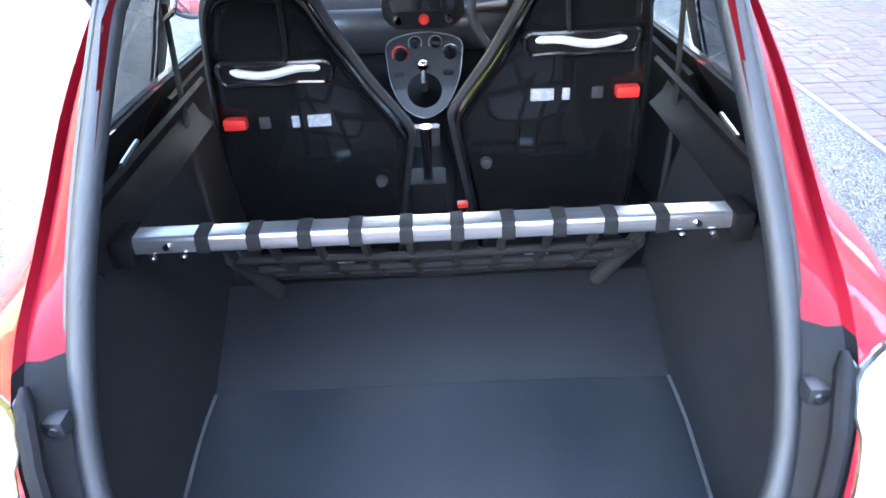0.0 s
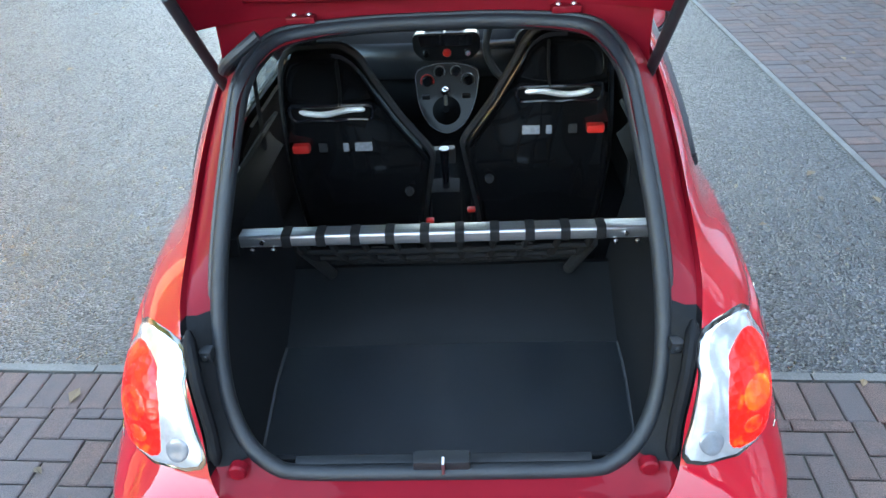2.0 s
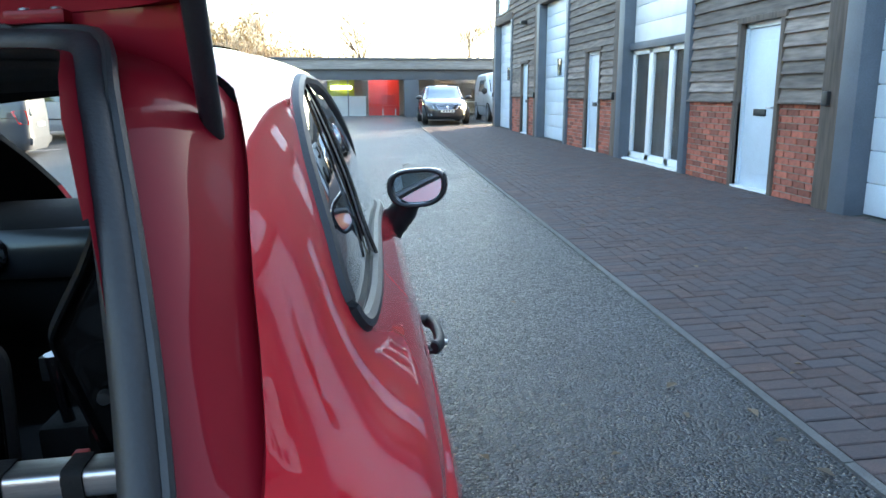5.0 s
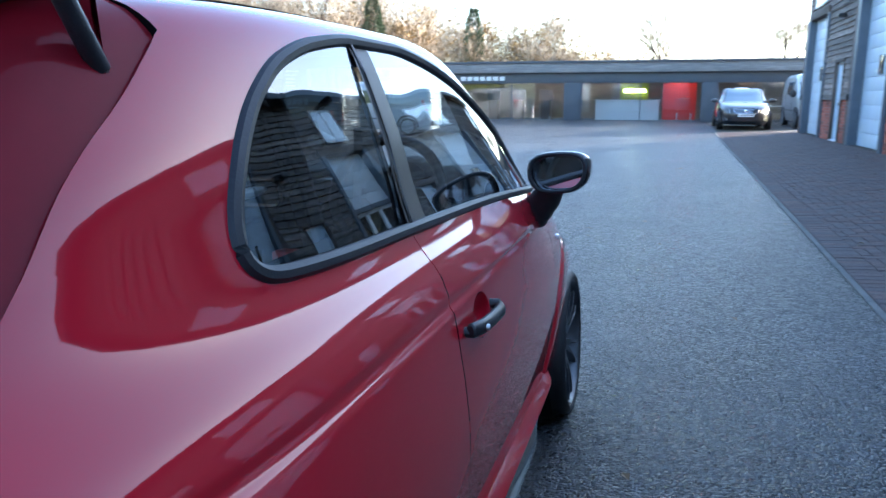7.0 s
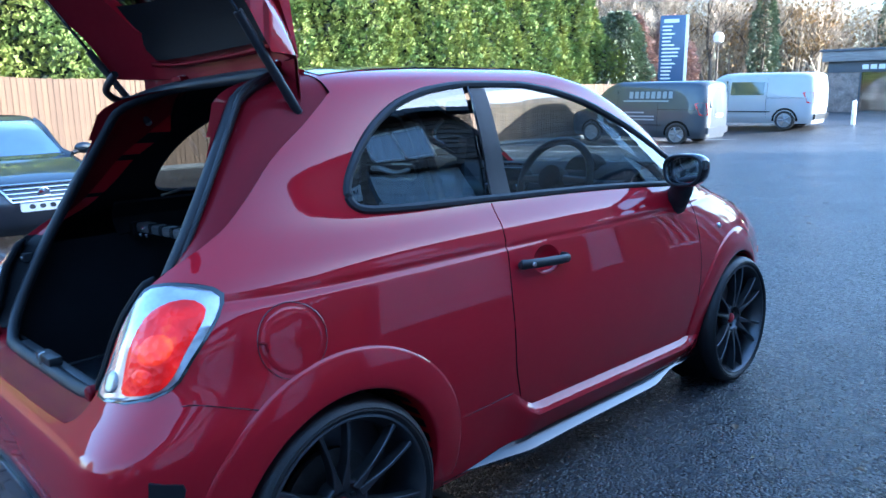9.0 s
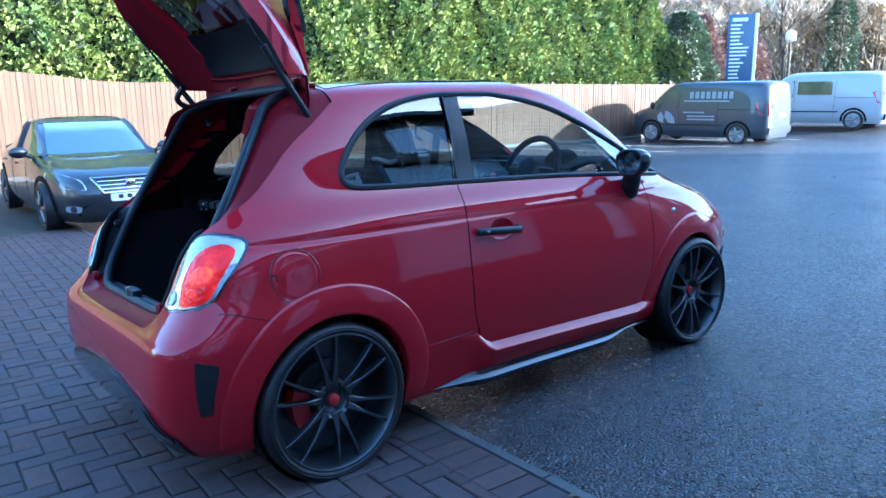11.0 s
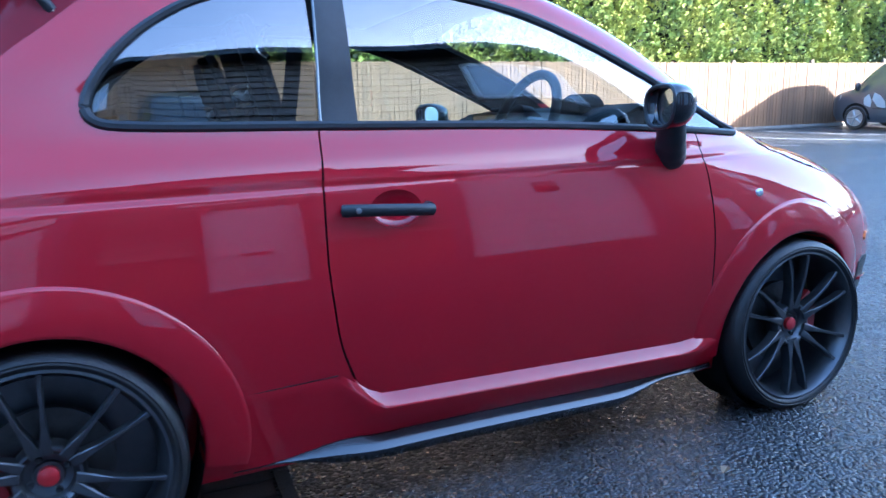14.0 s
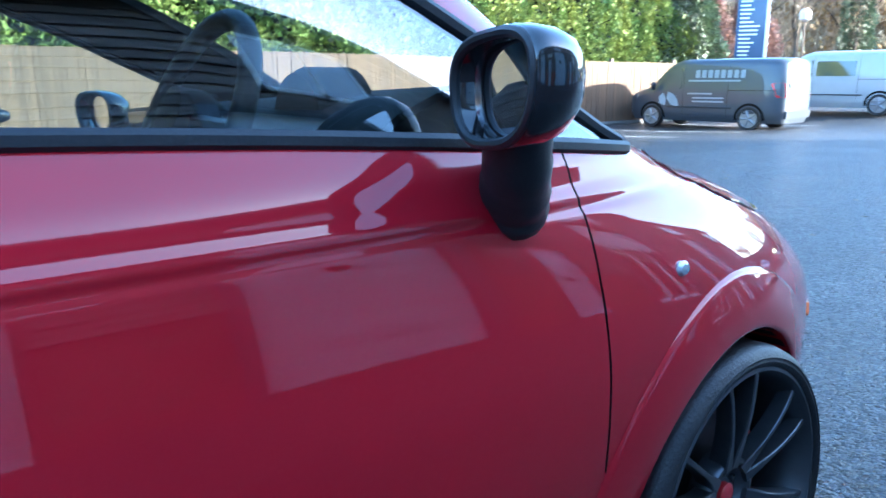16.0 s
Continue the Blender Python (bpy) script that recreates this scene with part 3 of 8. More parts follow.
def in_bowl(p):
    """Whether a place lies in the hollow behind a door handle."""
    return ((abs(p.x) - 0.783) / 0.031) ** 2 + ((p.y - 0.848) / 0.075) ** 2 + ((p.z - 0.832) / 0.055) ** 2 < 1.0


def two_paints(me, inside_mat, sharp=28):
    """Paint outside, trim inside."""
    me.materials.clear()
    me.materials.append(PAINT)
    me.materials.append(inside_mat)
    me.polygons.foreach_set("material_index", [0 if on_skin(p.center) or in_bowl(p.center) else 1 for p in me.polygons])
    return finish(me, True, sharp)


shell = cut(outer, [hollow, wheel_cut, side_prism(window_outline(0.161, 2.112)), windscreen_cut])
whole = cut(shell, [gate_prism(GATE), prism(door_outline(), 0.4, 1.1), prism(door_outline(), -1.1, -0.4)])
body = part("body", two_paints(whole, CABIN), PAINT, car)
for sx in (1, -1):
    panel = cut(shell, [prism(door_outline(0.005), 0.4 * sx if sx > 0 else -1.1, 1.1 if sx > 0 else -0.4)], "INTERSECT")
    bowl = bmesh.new()
    bmesh.ops.create_uvsphere(bowl, u_segments=28, v_segments=16, radius=1.0)
    moved(bowl, Matrix.Translation((sx * 0.783, 0.848, 0.832)) @ Matrix.Diagonal((0.027, 0.070, 0.050, 1)))
    door = part("door", two_paints(cut(panel, [bowl]), CABIN), PAINT, car)
    # handle: a bar on two feet
    bar = tube(spline([(sx * 0.792, 0.700, 0.838), (sx * 0.806, 0.735, 0.837), (sx * 0.811, 0.82, 0.832), (sx * 0.808, 0.90, 0.826), (sx * 0.793, 0.945, 0.822)], 6),
               [0.012] + [0.0155] * 23 + [0.010], 12, flat=0.8)
    for yy in (0.712, 0.932):
        bar = tube([(sx * 0.76, yy, 0.832), (sx * 0.80, yy, 0.832)], 0.011, 10, bm=bar)
    handle = part("door_handle", bar, BLACK_TRIM, door, "matt black door handle")
    if sx > 0:
        part("lock_cylinder", moved(lathe([(0.0, 0.003), (0.006, 0.002), (0.0075, -0.004)], 16, "X"), Matrix.Translation((0.822, 0.735, 0.837))), STEEL, handle)

# tailgate, built shut and then swung up on its hinge
HINGE, SWING = Vector((0, 0.20, 1.474)), -93
gate = new("tailgate")
gate.empty_display_size = 0.1
gate.parent = car
gate.matrix_basis = Matrix.Translation(HINGE) @ Matrix.Rotation(radians(SWING), 4, "X") @ Matrix.Translation(-HINGE)
tagged(gate, label="raised red tailgate with a dark rear window")
GLASS_HALF = ((0.0, 0.990), (0.30, 0.990), (0.430, 0.998), (0.468, 1.03), (0.470, 1.08), (0.455, 1.18), (0.432, 1.28), (0.410, 1.345), (0.36, 1.372), (0.2, 1.380), (0.0, 1.382))
REAR_GLASS = mirrored(GLASS_HALF)
flap = cut(shell, [gate_prism(grown(GATE, -0.005), y1=0.19)], "INTERSECT")
flap = cut(flap, [gate_prism(REAR_GLASS, -0.9, 0.10)])
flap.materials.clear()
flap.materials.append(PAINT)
flap.materials.append(PAINT_IN_SHADED)
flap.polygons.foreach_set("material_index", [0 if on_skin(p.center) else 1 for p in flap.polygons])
part("gate_panel", finish(flap, True, 28), PAINT, gate)


def rear_grid(outline, inset, mat, name, parent, label="", shrink=0.0, n=24):
    """A pane that follows the tail inside an outline seen from behind."""
    line = grown(outline, -shrink) if shrink else outline
    zs_all = [z for _, z in line]
    z0, z1 = min(zs_all), max(zs_all)
    bm = bmesh.new()
    rows = []
    for k in range(n + 1):
        z = z0 + (z1 - z0) * (0.5 - 0.5 * math.cos(math.pi * (0.03 + 0.94 * k / n)))
        wide = 0.0
        for (xa, za), (xb, zb) in zip(line, line[1:] + line[:1]):
            if (za - z) * (zb - z) <= 0 and za != zb:
                wide = max(wide, abs(xa + (xb - xa) * (z - za) / (zb - za)))
        rows.append([bm.verts.new((wide * (-1 + 2 * i / n), rear_y(wide * (-1 + 2 * i / n), z) + inset, z)) for i in range(n + 1)])
    for p, q in zip(rows, rows[1:]):
        for i in range(n):
            bm.faces.new((p[i], p[i + 1], q[i + 1], q[i]))
    return part(name, bm, mat, parent, label)


rear_pane = rear_grid(REAR_GLASS, 0.008, PRIVACY_GLASS, "rear_window", gate, "dark tinted rear window")
rear_pane.visible_shadow = False
inner_trim = rear_grid(((0.42, 0.66), (0.44, 0.75), (0.46, 0.85), (0.47, 0.95), (0.46, 0.965), (-0.46, 0.965), (-0.47, 0.95), (-0.46, 0.85), (-0.44, 0.75), (-0.42, 0.66)),
                       0.055, BLACK_TRIM, "inner_trim", gate, "black moulded inner trim of the tailgate")

# roof spoiler: a wing over the rear window with black end fins
bm = bmesh.new()
sections = []
N = 30
for i in range(N + 1):
    u = -1 + 2 * i / N
    x = 0.455 * u
    tail = -0.245 + 0.055 * abs(u) ** 2.2
    zt = 1.405 - 0.055 * abs(u) ** 2.5
    root_y, root_z = 0.17 + 0.02 * abs(u) ** 3, 1.470 - 0.040 * abs(u) ** 3.0
    sections.append([bm.verts.new(p) for p in (
        (x, root_y, root_z + 0.004), (x, (root_y + tail) / 2, (root_z + zt) / 2 + 0.014), (x, tail + 0.02, zt + 0.006), (x, tail, zt - 0.004),
        (x, tail + 0.025, zt - 0.016), (x, (root_y + tail) / 2, (root_z + zt) / 2 - 0.026), (x, root_y - 0.06, root_z - 0.020))])
for p, q in zip(sections, sections[1:]):
    for k in range(7):
        bm.faces.new((p[k], q[k], q[(k + 1) % 7], p[(k + 1) % 7]))
bm.faces.new(sections[0])
bm.faces.new(sections[-1])
spoiler = part("spoiler", bm, PAINT, gate, "red roof spoiler with black fins", sharp=40)
for s in (1, -1):
    fin = slab(rounded([(0.03, 1.43), (-0.20, 1.375), (-0.17, 1.335), (-0.06, 1.345), (0.02, 1.38)], 0.02), 0.03, lambda u, v, d: (s * (0.425 + d), u, v))
    part("spoiler_fin", fin, BLACK_GLOSS, spoiler, "gloss black fin")

# number plate with its grip and the badge, on the gate's outer skin
def rear_plate(name, x0, x1, z0, z1, out, mat, parent, label="", thick=0.012, corner=0.01):
    def place(u, v, d):
        return (u, rear_y(0.15, v) - out + thick - d, v)
    return part(name, slab(rounded([(x0, z0), (x1, z0), (x1, z1), (x0, z1)], corner), thick, place), mat, parent, label)


PLATE = material("plate_white", (0.75, 0.76, 0.74), 0.35, vary=0.08, scale=12)
PLATE_BAR = material("plate_ink", (0.03, 0.03, 0.035), 0.5, vary=0.1, scale=12)
plate = rear_plate("number_plate", -0.255, 0.255, 0.685, 0.795, 0.016, PLATE, gate, "white number plate")
for i in range(7):
    rear_plate("dark_bar", -0.20 + i * 0.06, -0.165 + i * 0.06, 0.725, 0.770, 0.019, PLATE_BAR, plate, thick=0.003, corner=0.004)
rear_plate("small_bar", -0.10, 0.10, 0.698, 0.708, 0.019, PLATE_BAR, plate, thick=0.003, corner=0.002)
grip = tube(spline([(-0.21, rear_y(0.1, 0.83) - 0.012, 0.818), (-0.12, rear_y(0.1, 0.83) - 0.030, 0.832), (0, rear_y(0.1, 0.83) - 0.036, 0.838),
                    (0.12, rear_y(0.1, 0.83) - 0.030, 0.832), (0.21, rear_y(0.1, 0.83) - 0.012, 0.818)], 6), [0.016] + [0.026] * 23 + [0.016], 12)
part("gate_grip", grip, BLACK_TRIM, gate, "matt black tailgate grip")
badge = part("badge", slab(rounded([(-0.04, 0.955), (-0.045, 0.90), (0, 0.865), (0.045, 0.90), (0.04, 0.955)], 0.012), 0.008,
                           lambda u, v, d: (u, rear_y(0, v) - 0.006 + d * 0.9, v)), BLACK_GLOSS, gate, "dark shield-shaped badge")
for s in (-1, 1):
    part("emblem_bar", slab(rounded([(0.27, 0.74), (0.35, 0.74), (0.35, 0.752), (0.27, 0.752)], 0.003), 0.004,
                            lambda u, v, d: (u, rear_y(0.3, v + 0.02 * s) - 0.003 + d, v + 0.02 * s)), STEEL, gate)

# gutter round the opening: from the shut line in to the seal
def resampled(line, n=144):
    pts = [Vector(p) for p in line] + [Vector(line[0])]
    lens = [0.0]
    for a, b in zip(pts, pts[1:]):
        lens.append(lens[-1] + (b - a).length)
    out, k = [], 0
    for i in range(n):
        d = lens[-1] * i / n
        while lens[k + 1] < d:
            k += 1
        out.append(pts[k].lerp(pts[k + 1], (d - lens[k]) / max(lens[k + 1] - lens[k], 1e-9)))
    return out


def mouth_y(z):
    return -0.46 + 0.613 * (z - 0.66) + 19.5 * max(0.0, z - 1.36) ** 2


ra, rm = resampled(GATE), resampled(MOUTH)
PROFILE = ((0.0, 0.002), (0.06, 0.030), (0.38, 0.5), (0.80, 0.9), (1.0, 0.92), (1.03, 1.25))


def gutter_row(a, b):
    ya, yb = rear_y(*a), mouth_y(b[1])
    if a[1] > 1.44:
        ya = max(ya, 0.10 + (a[1] - 1.44) * 4.4)
    return [(a[0] + (b[0] - a[0]) * t, ya + deep * (yb - ya) if deep >= 0.5 else ya + deep, a[1] + (b[1] - a[1]) * t) for t, deep in PROFILE]


def width_at(outline, z):
    best = 0.0
    for (xa, za), (xb, zb) in zip(outline, outline[1:]):
        if (za - z) * (zb - z) <= 0 and za != zb:
            best = max(best, abs(xa + (xb - xa) * (z - za) / (zb - za)))
    return best


def gutter_strip(rows):
    bm = bmesh.new()
    table = [[bm.verts.new(p) for p in row] for row in rows]
    for p, q in zip(table, table[1:]):
        for k in range(len(p) - 1):
            bm.faces.new((p[k], p[k + 1], q[k + 1], q[k]))
    return bm


top_rows = [gutter_row((a.x, a.y), (b.x, b.y)) for a, b in zip(ra, rm) if a.y > 1.30]
low_rows = [gutter_row((a.x, a.y), (b.x, b.y)) for a, b in zip(ra[-30:] + ra[:31], rm[-30:] + rm[:31]) if a.y < 0.735]
part("gate_gutter_top", gutter_strip(top_rows), PAINT_IN_SHADED, car, "red painted gutter over the boot opening", sharp=50)
part("gate_gutter_low", gutter_strip([r[:-1] for r in low_rows]), PAINT_IN_SHADED, car, "red painted ledge under the boot opening", sharp=50)
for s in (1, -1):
    for name, z0, z1, mat, label in (("gate_gutter", 0.966, 1.372, PAINT_IN_SHADED, "red painted gutter beside the boot opening"), ("lamp_trim", 0.690, 0.968, GUTTER_BLACK, "black plastic trim beside the rear lamp")):
        rows = []
        for z in steps(z0, z1, 30):
            w1, w2 = width_at(GATE, z), width_at(MOUTH, min(z, 1.40))
            rows.append([(s * x, y - (0.003 if name == "lamp_trim" else 0), zz) for x, y, zz in gutter_row((w1, z), (w2, z))])
        ob = part(name, gutter_strip(rows), mat, car, label, sharp=50)
        if name == "lamp_trim":
            lamp_trim = ob
    edge_line = [(s * (width_at(GATE, z) - 0.017), rear_y(width_at(GATE, z) - 0.017, z) + 0.010, z) for z in steps(0.705, 0.958, 16)]
    part("trim_roll", tube(edge_line, [0.006] + [0.0145] * 15 + [0.006], 10), GUTTER_BLACK, lamp_trim, "glossy rolled edge beside the lamp")
    hinge = part("gate_hinge", box(s * 0.31 - 0.034, s * 0.31 + 0.034, 0.150, 0.205, 1.472, 1.488, 0.004), PAINT_IN_SHADED, car, "red tailgate hinge")
    for dx in (-0.018, 0.018):
        part("hinge_bolt", moved(lathe([(0.0, 0.006), (0.006, 0.005), (0.008, 0.0)], 10, "Z"), Matrix.Translation((s * 0.31 + dx, 0.172, 1.487))), STEEL, hinge)
    for z in (0.715, 0.90):
        y = mouth_y(z) - 0.055
        part("trim_clip", box(s * 0.505 - 0.014, s * 0.505 + 0.014, y, y + 0.03, z - 0.014, z + 0.014, 0.004), RUBBER, lamp_trim)
        part("trim_screw", moved(lathe([(0.0, -0.004), (0.006, -0.003), (0.007, 0.004)], 12, "Y"), Matrix.Translation((s * 0.505, y, z))), STEEL, lamp_trim)
    part("bump_stop", moved(lathe([(0.0, -0.004), (0.016, -0.003), (0.020, 0.002), (0.020, 0.02)], 20, "Y"), Matrix.Translation((s * 0.440, rear_y(0.44, 0.69) + 0.012, 0.688))), PAINT_IN_SHADED, car, "round red rubber stop")

top_z = lambda x: 1.449 - 0.027 * (abs(x) / 0.372) ** 4


def hinge_row(x):
    zr = roof_z(x, 0.216)
    return [(x, 0.190, top_z(x)), (x, 0.206, (top_z(x) + zr) / 2), (x, 0.210, zr - 0.002), (x, 0.214, zr + 0.010), (x, 0.222, zr + 0.010)]


HINGE_STRIP = steps(-0.40, 0.40, 24)
seal_line = [(p.x * 1.012, mouth_y(p.y) - 0.006, 1.04 + (p.y - 1.04) * 1.012) for p in rm]
seal = tube(seal_line, 0.0185, 12, closed=True)
strip_ob = part("weatherstrip", seal, RUBBER, car, "dark grey rubber weatherstrip round the boot opening")
lip_line = [(p.x * 1.052, mouth_y(p.y) - 0.002, 1.04 + (p.y - 1.04) * 1.052) for p in rm]
part("strip_lip", tube(lip_line, 0.0075, 8, closed=True), BLACK_TRIM, strip_ob)

# gas struts
for s in (1, -1):
    low = Vector((s * 0.503, 0.115, 1.335))
    top = Vector((s * 0.55, -0.20, 1.80))
    mid = low.lerp(top, 0.55)
    st = part("gas_strut", tube([low, mid], 0.013, 12), BLACK_TRIM, car, "black gas strut")
    part("strut_rod", tube([mid, top], 0.0055, 10), BLACK_GLOSS, st)
    part("ball_joint", moved(lathe([(0.0, -0.012), (0.012, -0.006), (0.012, 0.006), (0.0, 0.012)], 12, "X"), Matrix.Translation(low)), STEEL, st)
loom = spline([(-0.40, 0.07, 1.425), (-0.44, 0.05, 1.42), (-0.46, 0.0, 1.415), (-0.43, -0.05, 1.45), (-0.36, -0.04, 1.50)], 6)
part("wiring_loom", tube(loom, 0.013, 10), RUBBER, car, "ribbed black wiring sleeve")
part("gate_latch", box(-0.062, 0.062, -0.478, -0.440, 0.664, 0.690, 0.006), BLACK_TRIM, car, "black latch cover on the boot sill")
part("latch_striker", tube([(0.004, -0.485, 0.664), (0.004, -0.485, 0.694), (0.004, -0.470, 0.698)], 0.0035, 8), STEEL, car, "steel striker")


# rear lamps and other patches that wrap round the corners
def skin(phi, z, out=0.0):
    """A place on the body by the angle round it (0: its side, 90: its tail) and the height."""
    w, yr, yf, nr, nf = slice_at(z)
    c, s = math.cos(radians(phi)), math.sin(radians(phi))
    n = nr if s >= 0 else nf
    r = (abs(c) ** n + abs(s) ** n) ** (-1 / n)
    half = (MID - yr) if s >= 0 else (yf - MID)
    nx, ny = abs(r * c) ** (n - 1) / w, abs(r * s) ** (n - 1) / half
    l = math.hypot(nx, ny)
    return Vector((w * r * c + out * nx / l, MID - half * r * s - math.copysign(out * ny / l, s), z))


def wrapped(name, outline, out, mat, parent, side=1, label="", n=14, thick=0.02, dome=0.0):
    """A raised patch on the skin inside an outline of (angle, height)."""
    bm = bmesh.new()
    zs_all = [z for _, z in outline]
    z0, z1 = min(zs_all), max(zs_all)
    rows = []
    for k in range(n + 1):
        f = 0.5 - 0.5 * math.cos(math.pi * (0.02 + 0.96 * k / n))
        z = z0 + (z1 - z0) * f
        hits = []
        for (pa, za), (pb, zb) in zip(outline, outline[1:] + outline[:1]):
            if (za - z) * (zb - z) <= 0 and za != zb:
                hits.append(pa + (pb - pa) * (z - za) / (zb - za))
        a, b = min(hits), max(hits)
        row = []
        for i in range(n + 1):
            u = i / n
            edge = min(u, 1 - u, f, 1 - f) * 2
            lift = out + dome * (1 - (1 - min(edge * 2.2, 1)) ** 2)
            p = skin(a + (b - a) * u, z, lift)
            row.append(bm.verts.new((side * p.x, p.y, p.z)))
        rows.append(row)
    for p, q in zip(rows, rows[1:]):
        for i in range(n):
            bm.faces.new((p[i], p[i + 1], q[i + 1], q[i]))
    rim = [e for e in bm.edges if e.is_boundary]
    ext = bmesh.ops.extrude_edge_only(bm, edges=rim)
    for v in [g for g in ext["geom"] if isinstance(g, bmesh.types.BMVert)]:
        cx = Vector((0, MID * 0.2, v.co.z)) - v.co
        v.co += cx.normalized() * thick
    return part(name, bm, mat, parent, label)


LAMP = [(57.3, 0.706), (56.4, 0.775), (55.3, 0.85), (54.3, 0.915), (53.4, 0.942), (51.0, 0.951), (47.8, 0.947), (45.3, 0.932), (44.4, 0.902), (44.8, 0.84), (45.8, 0.78), (46.7, 0.738), (48.6, 0.714), (52.5, 0.702)]


def shrunk(line, f, dx=0.0, dz=0.0):
    cx, cz = sum(p for p, _ in line) / len(line), sum(z for _, z in line) / len(line)
    return [(cx + (p - cx) * f + dx, cz + (z - cz) * f + dz) for p, z in line]


for s in (1, -1):
    lamp = wrapped("rear_lamp", spline([(*p, ) for p in LAMP], 4, True), 0.002, BLACK_GLOSS, car, s, "clear and red rear lamp with chrome surround")
    wrapped("lamp_chrome", spline(shrunk(LAMP, 0.94), 4, True), 0.006, WHITE_LENS, lamp, s, "clear silvered lamp glass", dome=0.008)
    red = wrapped("lamp_red", spline([(52.3, 0.730), (52.6, 0.80), (52.1, 0.865), (50.7, 0.903), (48.6, 0.918), (46.7, 0.912), (45.7, 0.89), (46.0, 0.84), (46.9, 0.77), (48.0, 0.735), (50.0, 0.726)], 4, True),
                  0.0125, LENS_GLOW, lamp, s, "glowing red lens", dome=0.008)
    for p0, z0, rp, rz in ((49.1, 0.822, 1.75, 0.032), (49.9, 0.766, 1.15, 0.017)):
        disc = [(p0 + rp * math.cos(a), z0 + rz * math.sin(a)) for a in steps(0, 2 * math.pi, 20)[:-1]]
        wrapped("lamp_bulb", disc, 0.0205, BULB_GLOW, red, s, "round reflector glowing behind the lens", dome=0.002, thick=0.003)
    wrapped("reversing_lens", [(54.35 + 1.25 * math.cos(a), 0.745 + 0.024 * math.sin(a)) for a in steps(0, 2 * math.pi, 24)[:-1]], 0.0145, GREY_LENS, lamp, s, "round grey reversing lens", dome=0.003)
    wrapped("bumper_vent", [(44.9, 0.562), (42.7, 0.535), (43.5, 0.362), (44.6, 0.362)], 0.003, BLACK_TRIM, car, s, "black bumper vent")
    front_vent = wrapped("front_vent", [(-49.5, 0.30), (-50.0, 0.46), (-45.5, 0.475), (-44.2, 0.45), (-45.0, 0.31)], 0.003, BLACK_TRIM, car, s, "black vent in the front bumper")
    wrapped("vent_bar", [(-49.0, 0.375), (-49.0, 0.388), (-45.2, 0.390), (-45.2, 0.377)], 0.012, PAINT, front_vent, s, "red bar across the vent", n=6)
    wrapped("front_indicator", [(-49.0, 0.525), (-49.2, 0.565), (-46.0, 0.568), (-45.2, 0.545), (-46.0, 0.528)], 0.003, AMBER_LENS, car, s, "amber front indicator", n=8, dome=0.003)
    # shut lines
    for line in (((0.60, -0.395, 0.700), (0.66, -0.355, 0.694), (0.71, -0.24, 0.655), (0.745, -0.116, 0.600)), ((0.765, 0.345, 0.405), (0.77, 0.50, 0.409), (0.77, 0.672, 0.415))):
        pts = spline(line, 8)
        pts = [(s * (side_x(y, z) + 0.0), y, z) if y > -0.2 else (s * x if abs(x) > side_x(y, z) else s * side_x(y, z), y, z) for x, y, z in pts]
        part("shut_line", tube(pts, 0.0015, 6), BLACK_GLOSS, car)
    bon = spline([(0.585, 2.235, 0.965), (0.635, 2.34, 0.92), (0.645, 2.47, 0.86), (0.597, 2.64, 0.79), (0.40, 2.79, 0.775), (0.0, 2.87, 0.775)], 8)
    pts = []
    for x, y, z in bon:
        # onto the skin: search the height at which the side reaches x
        best = min((abs(side_x(y, zz) - x), zz) for zz in [0.70 + 0.004 * q for q in range(75)])
        pts.append((s * x, y, best[1] + 0.0005))
    part("bonnet_shut_line", tube(pts, 0.003, 6), BLACK_GLOSS, car)
    # arch lips
    for wy, a0, a1 in ((0.012, -12, 192), (2.305, -12, 192)):
        bm = bmesh.new()
        prof = ((0.440, -0.006), (0.432, 0.005), (0.424, 0.0075), (0.38, 0.011), (0.335, 0.016), (0.3275, 0.014), (0.3245, 0.010), (0.3245, -0.10))
        cols = []
        for q in range(61):
            a = radians(a0 + (a1 - a0) * q / 60)
            col = []
            for r, off in prof:
                y, z = wy + r * math.cos(a), 0.30 + r * math.sin(a)
                rr = 0.42
                base = side_x(wy + max(r, 0.3) * math.cos(a), max(z, 0.20))
                col.append(bm.verts.new((s * (base + off), y, max(z, 0.185))))
            cols.append(col)
        for p, q in zip(cols, cols[1:]):
            for k in range(len(prof) - 1):
                bm.faces.new((p[k], p[k + 1], q[k + 1], q[k]))
        part("wheel_arch", bm, PAINT, car, sharp=50)
        liner = moved(lathe([(0.325, s * 0.74), (0.325, s * 0.55), (0.0, s * 0.55)], 40, "X"), Matrix.Translation((0, wy, 0.30)))
        bmesh.ops.delete(liner, geom=[f for f in liner.faces if abs(f.normal.x) > 0.9 and abs(f.calc_center_median().x) > 0.6], context="FACES")
        part("arch_liner", liner, CABIN, car)
    # side skirt: body colour above, black strip under it
    bm, bm2 = bmesh.new(), bmesh.new()
    rows, rows2 = [], []
    for q in range(41):
        y = 0.40 + (1.965 - 0.40) * q / 40
        zt = 0.312 - 0.030 * (y - 0.85) / 1.0 + 0.09 * smoothstep(0.80, 0.64, y) + 0.02 * smoothstep(1.80, 1.95, y)
        o = 0.036 * smoothstep(0.66, 0.80, y) * (1 - 0.6 * smoothstep(1.86, 1.96, y))
        zl = 0.190 + 0.034 * smoothstep(0.46, 0.72, y) - 0.016 * smoothstep(0.9, 1.75, y)
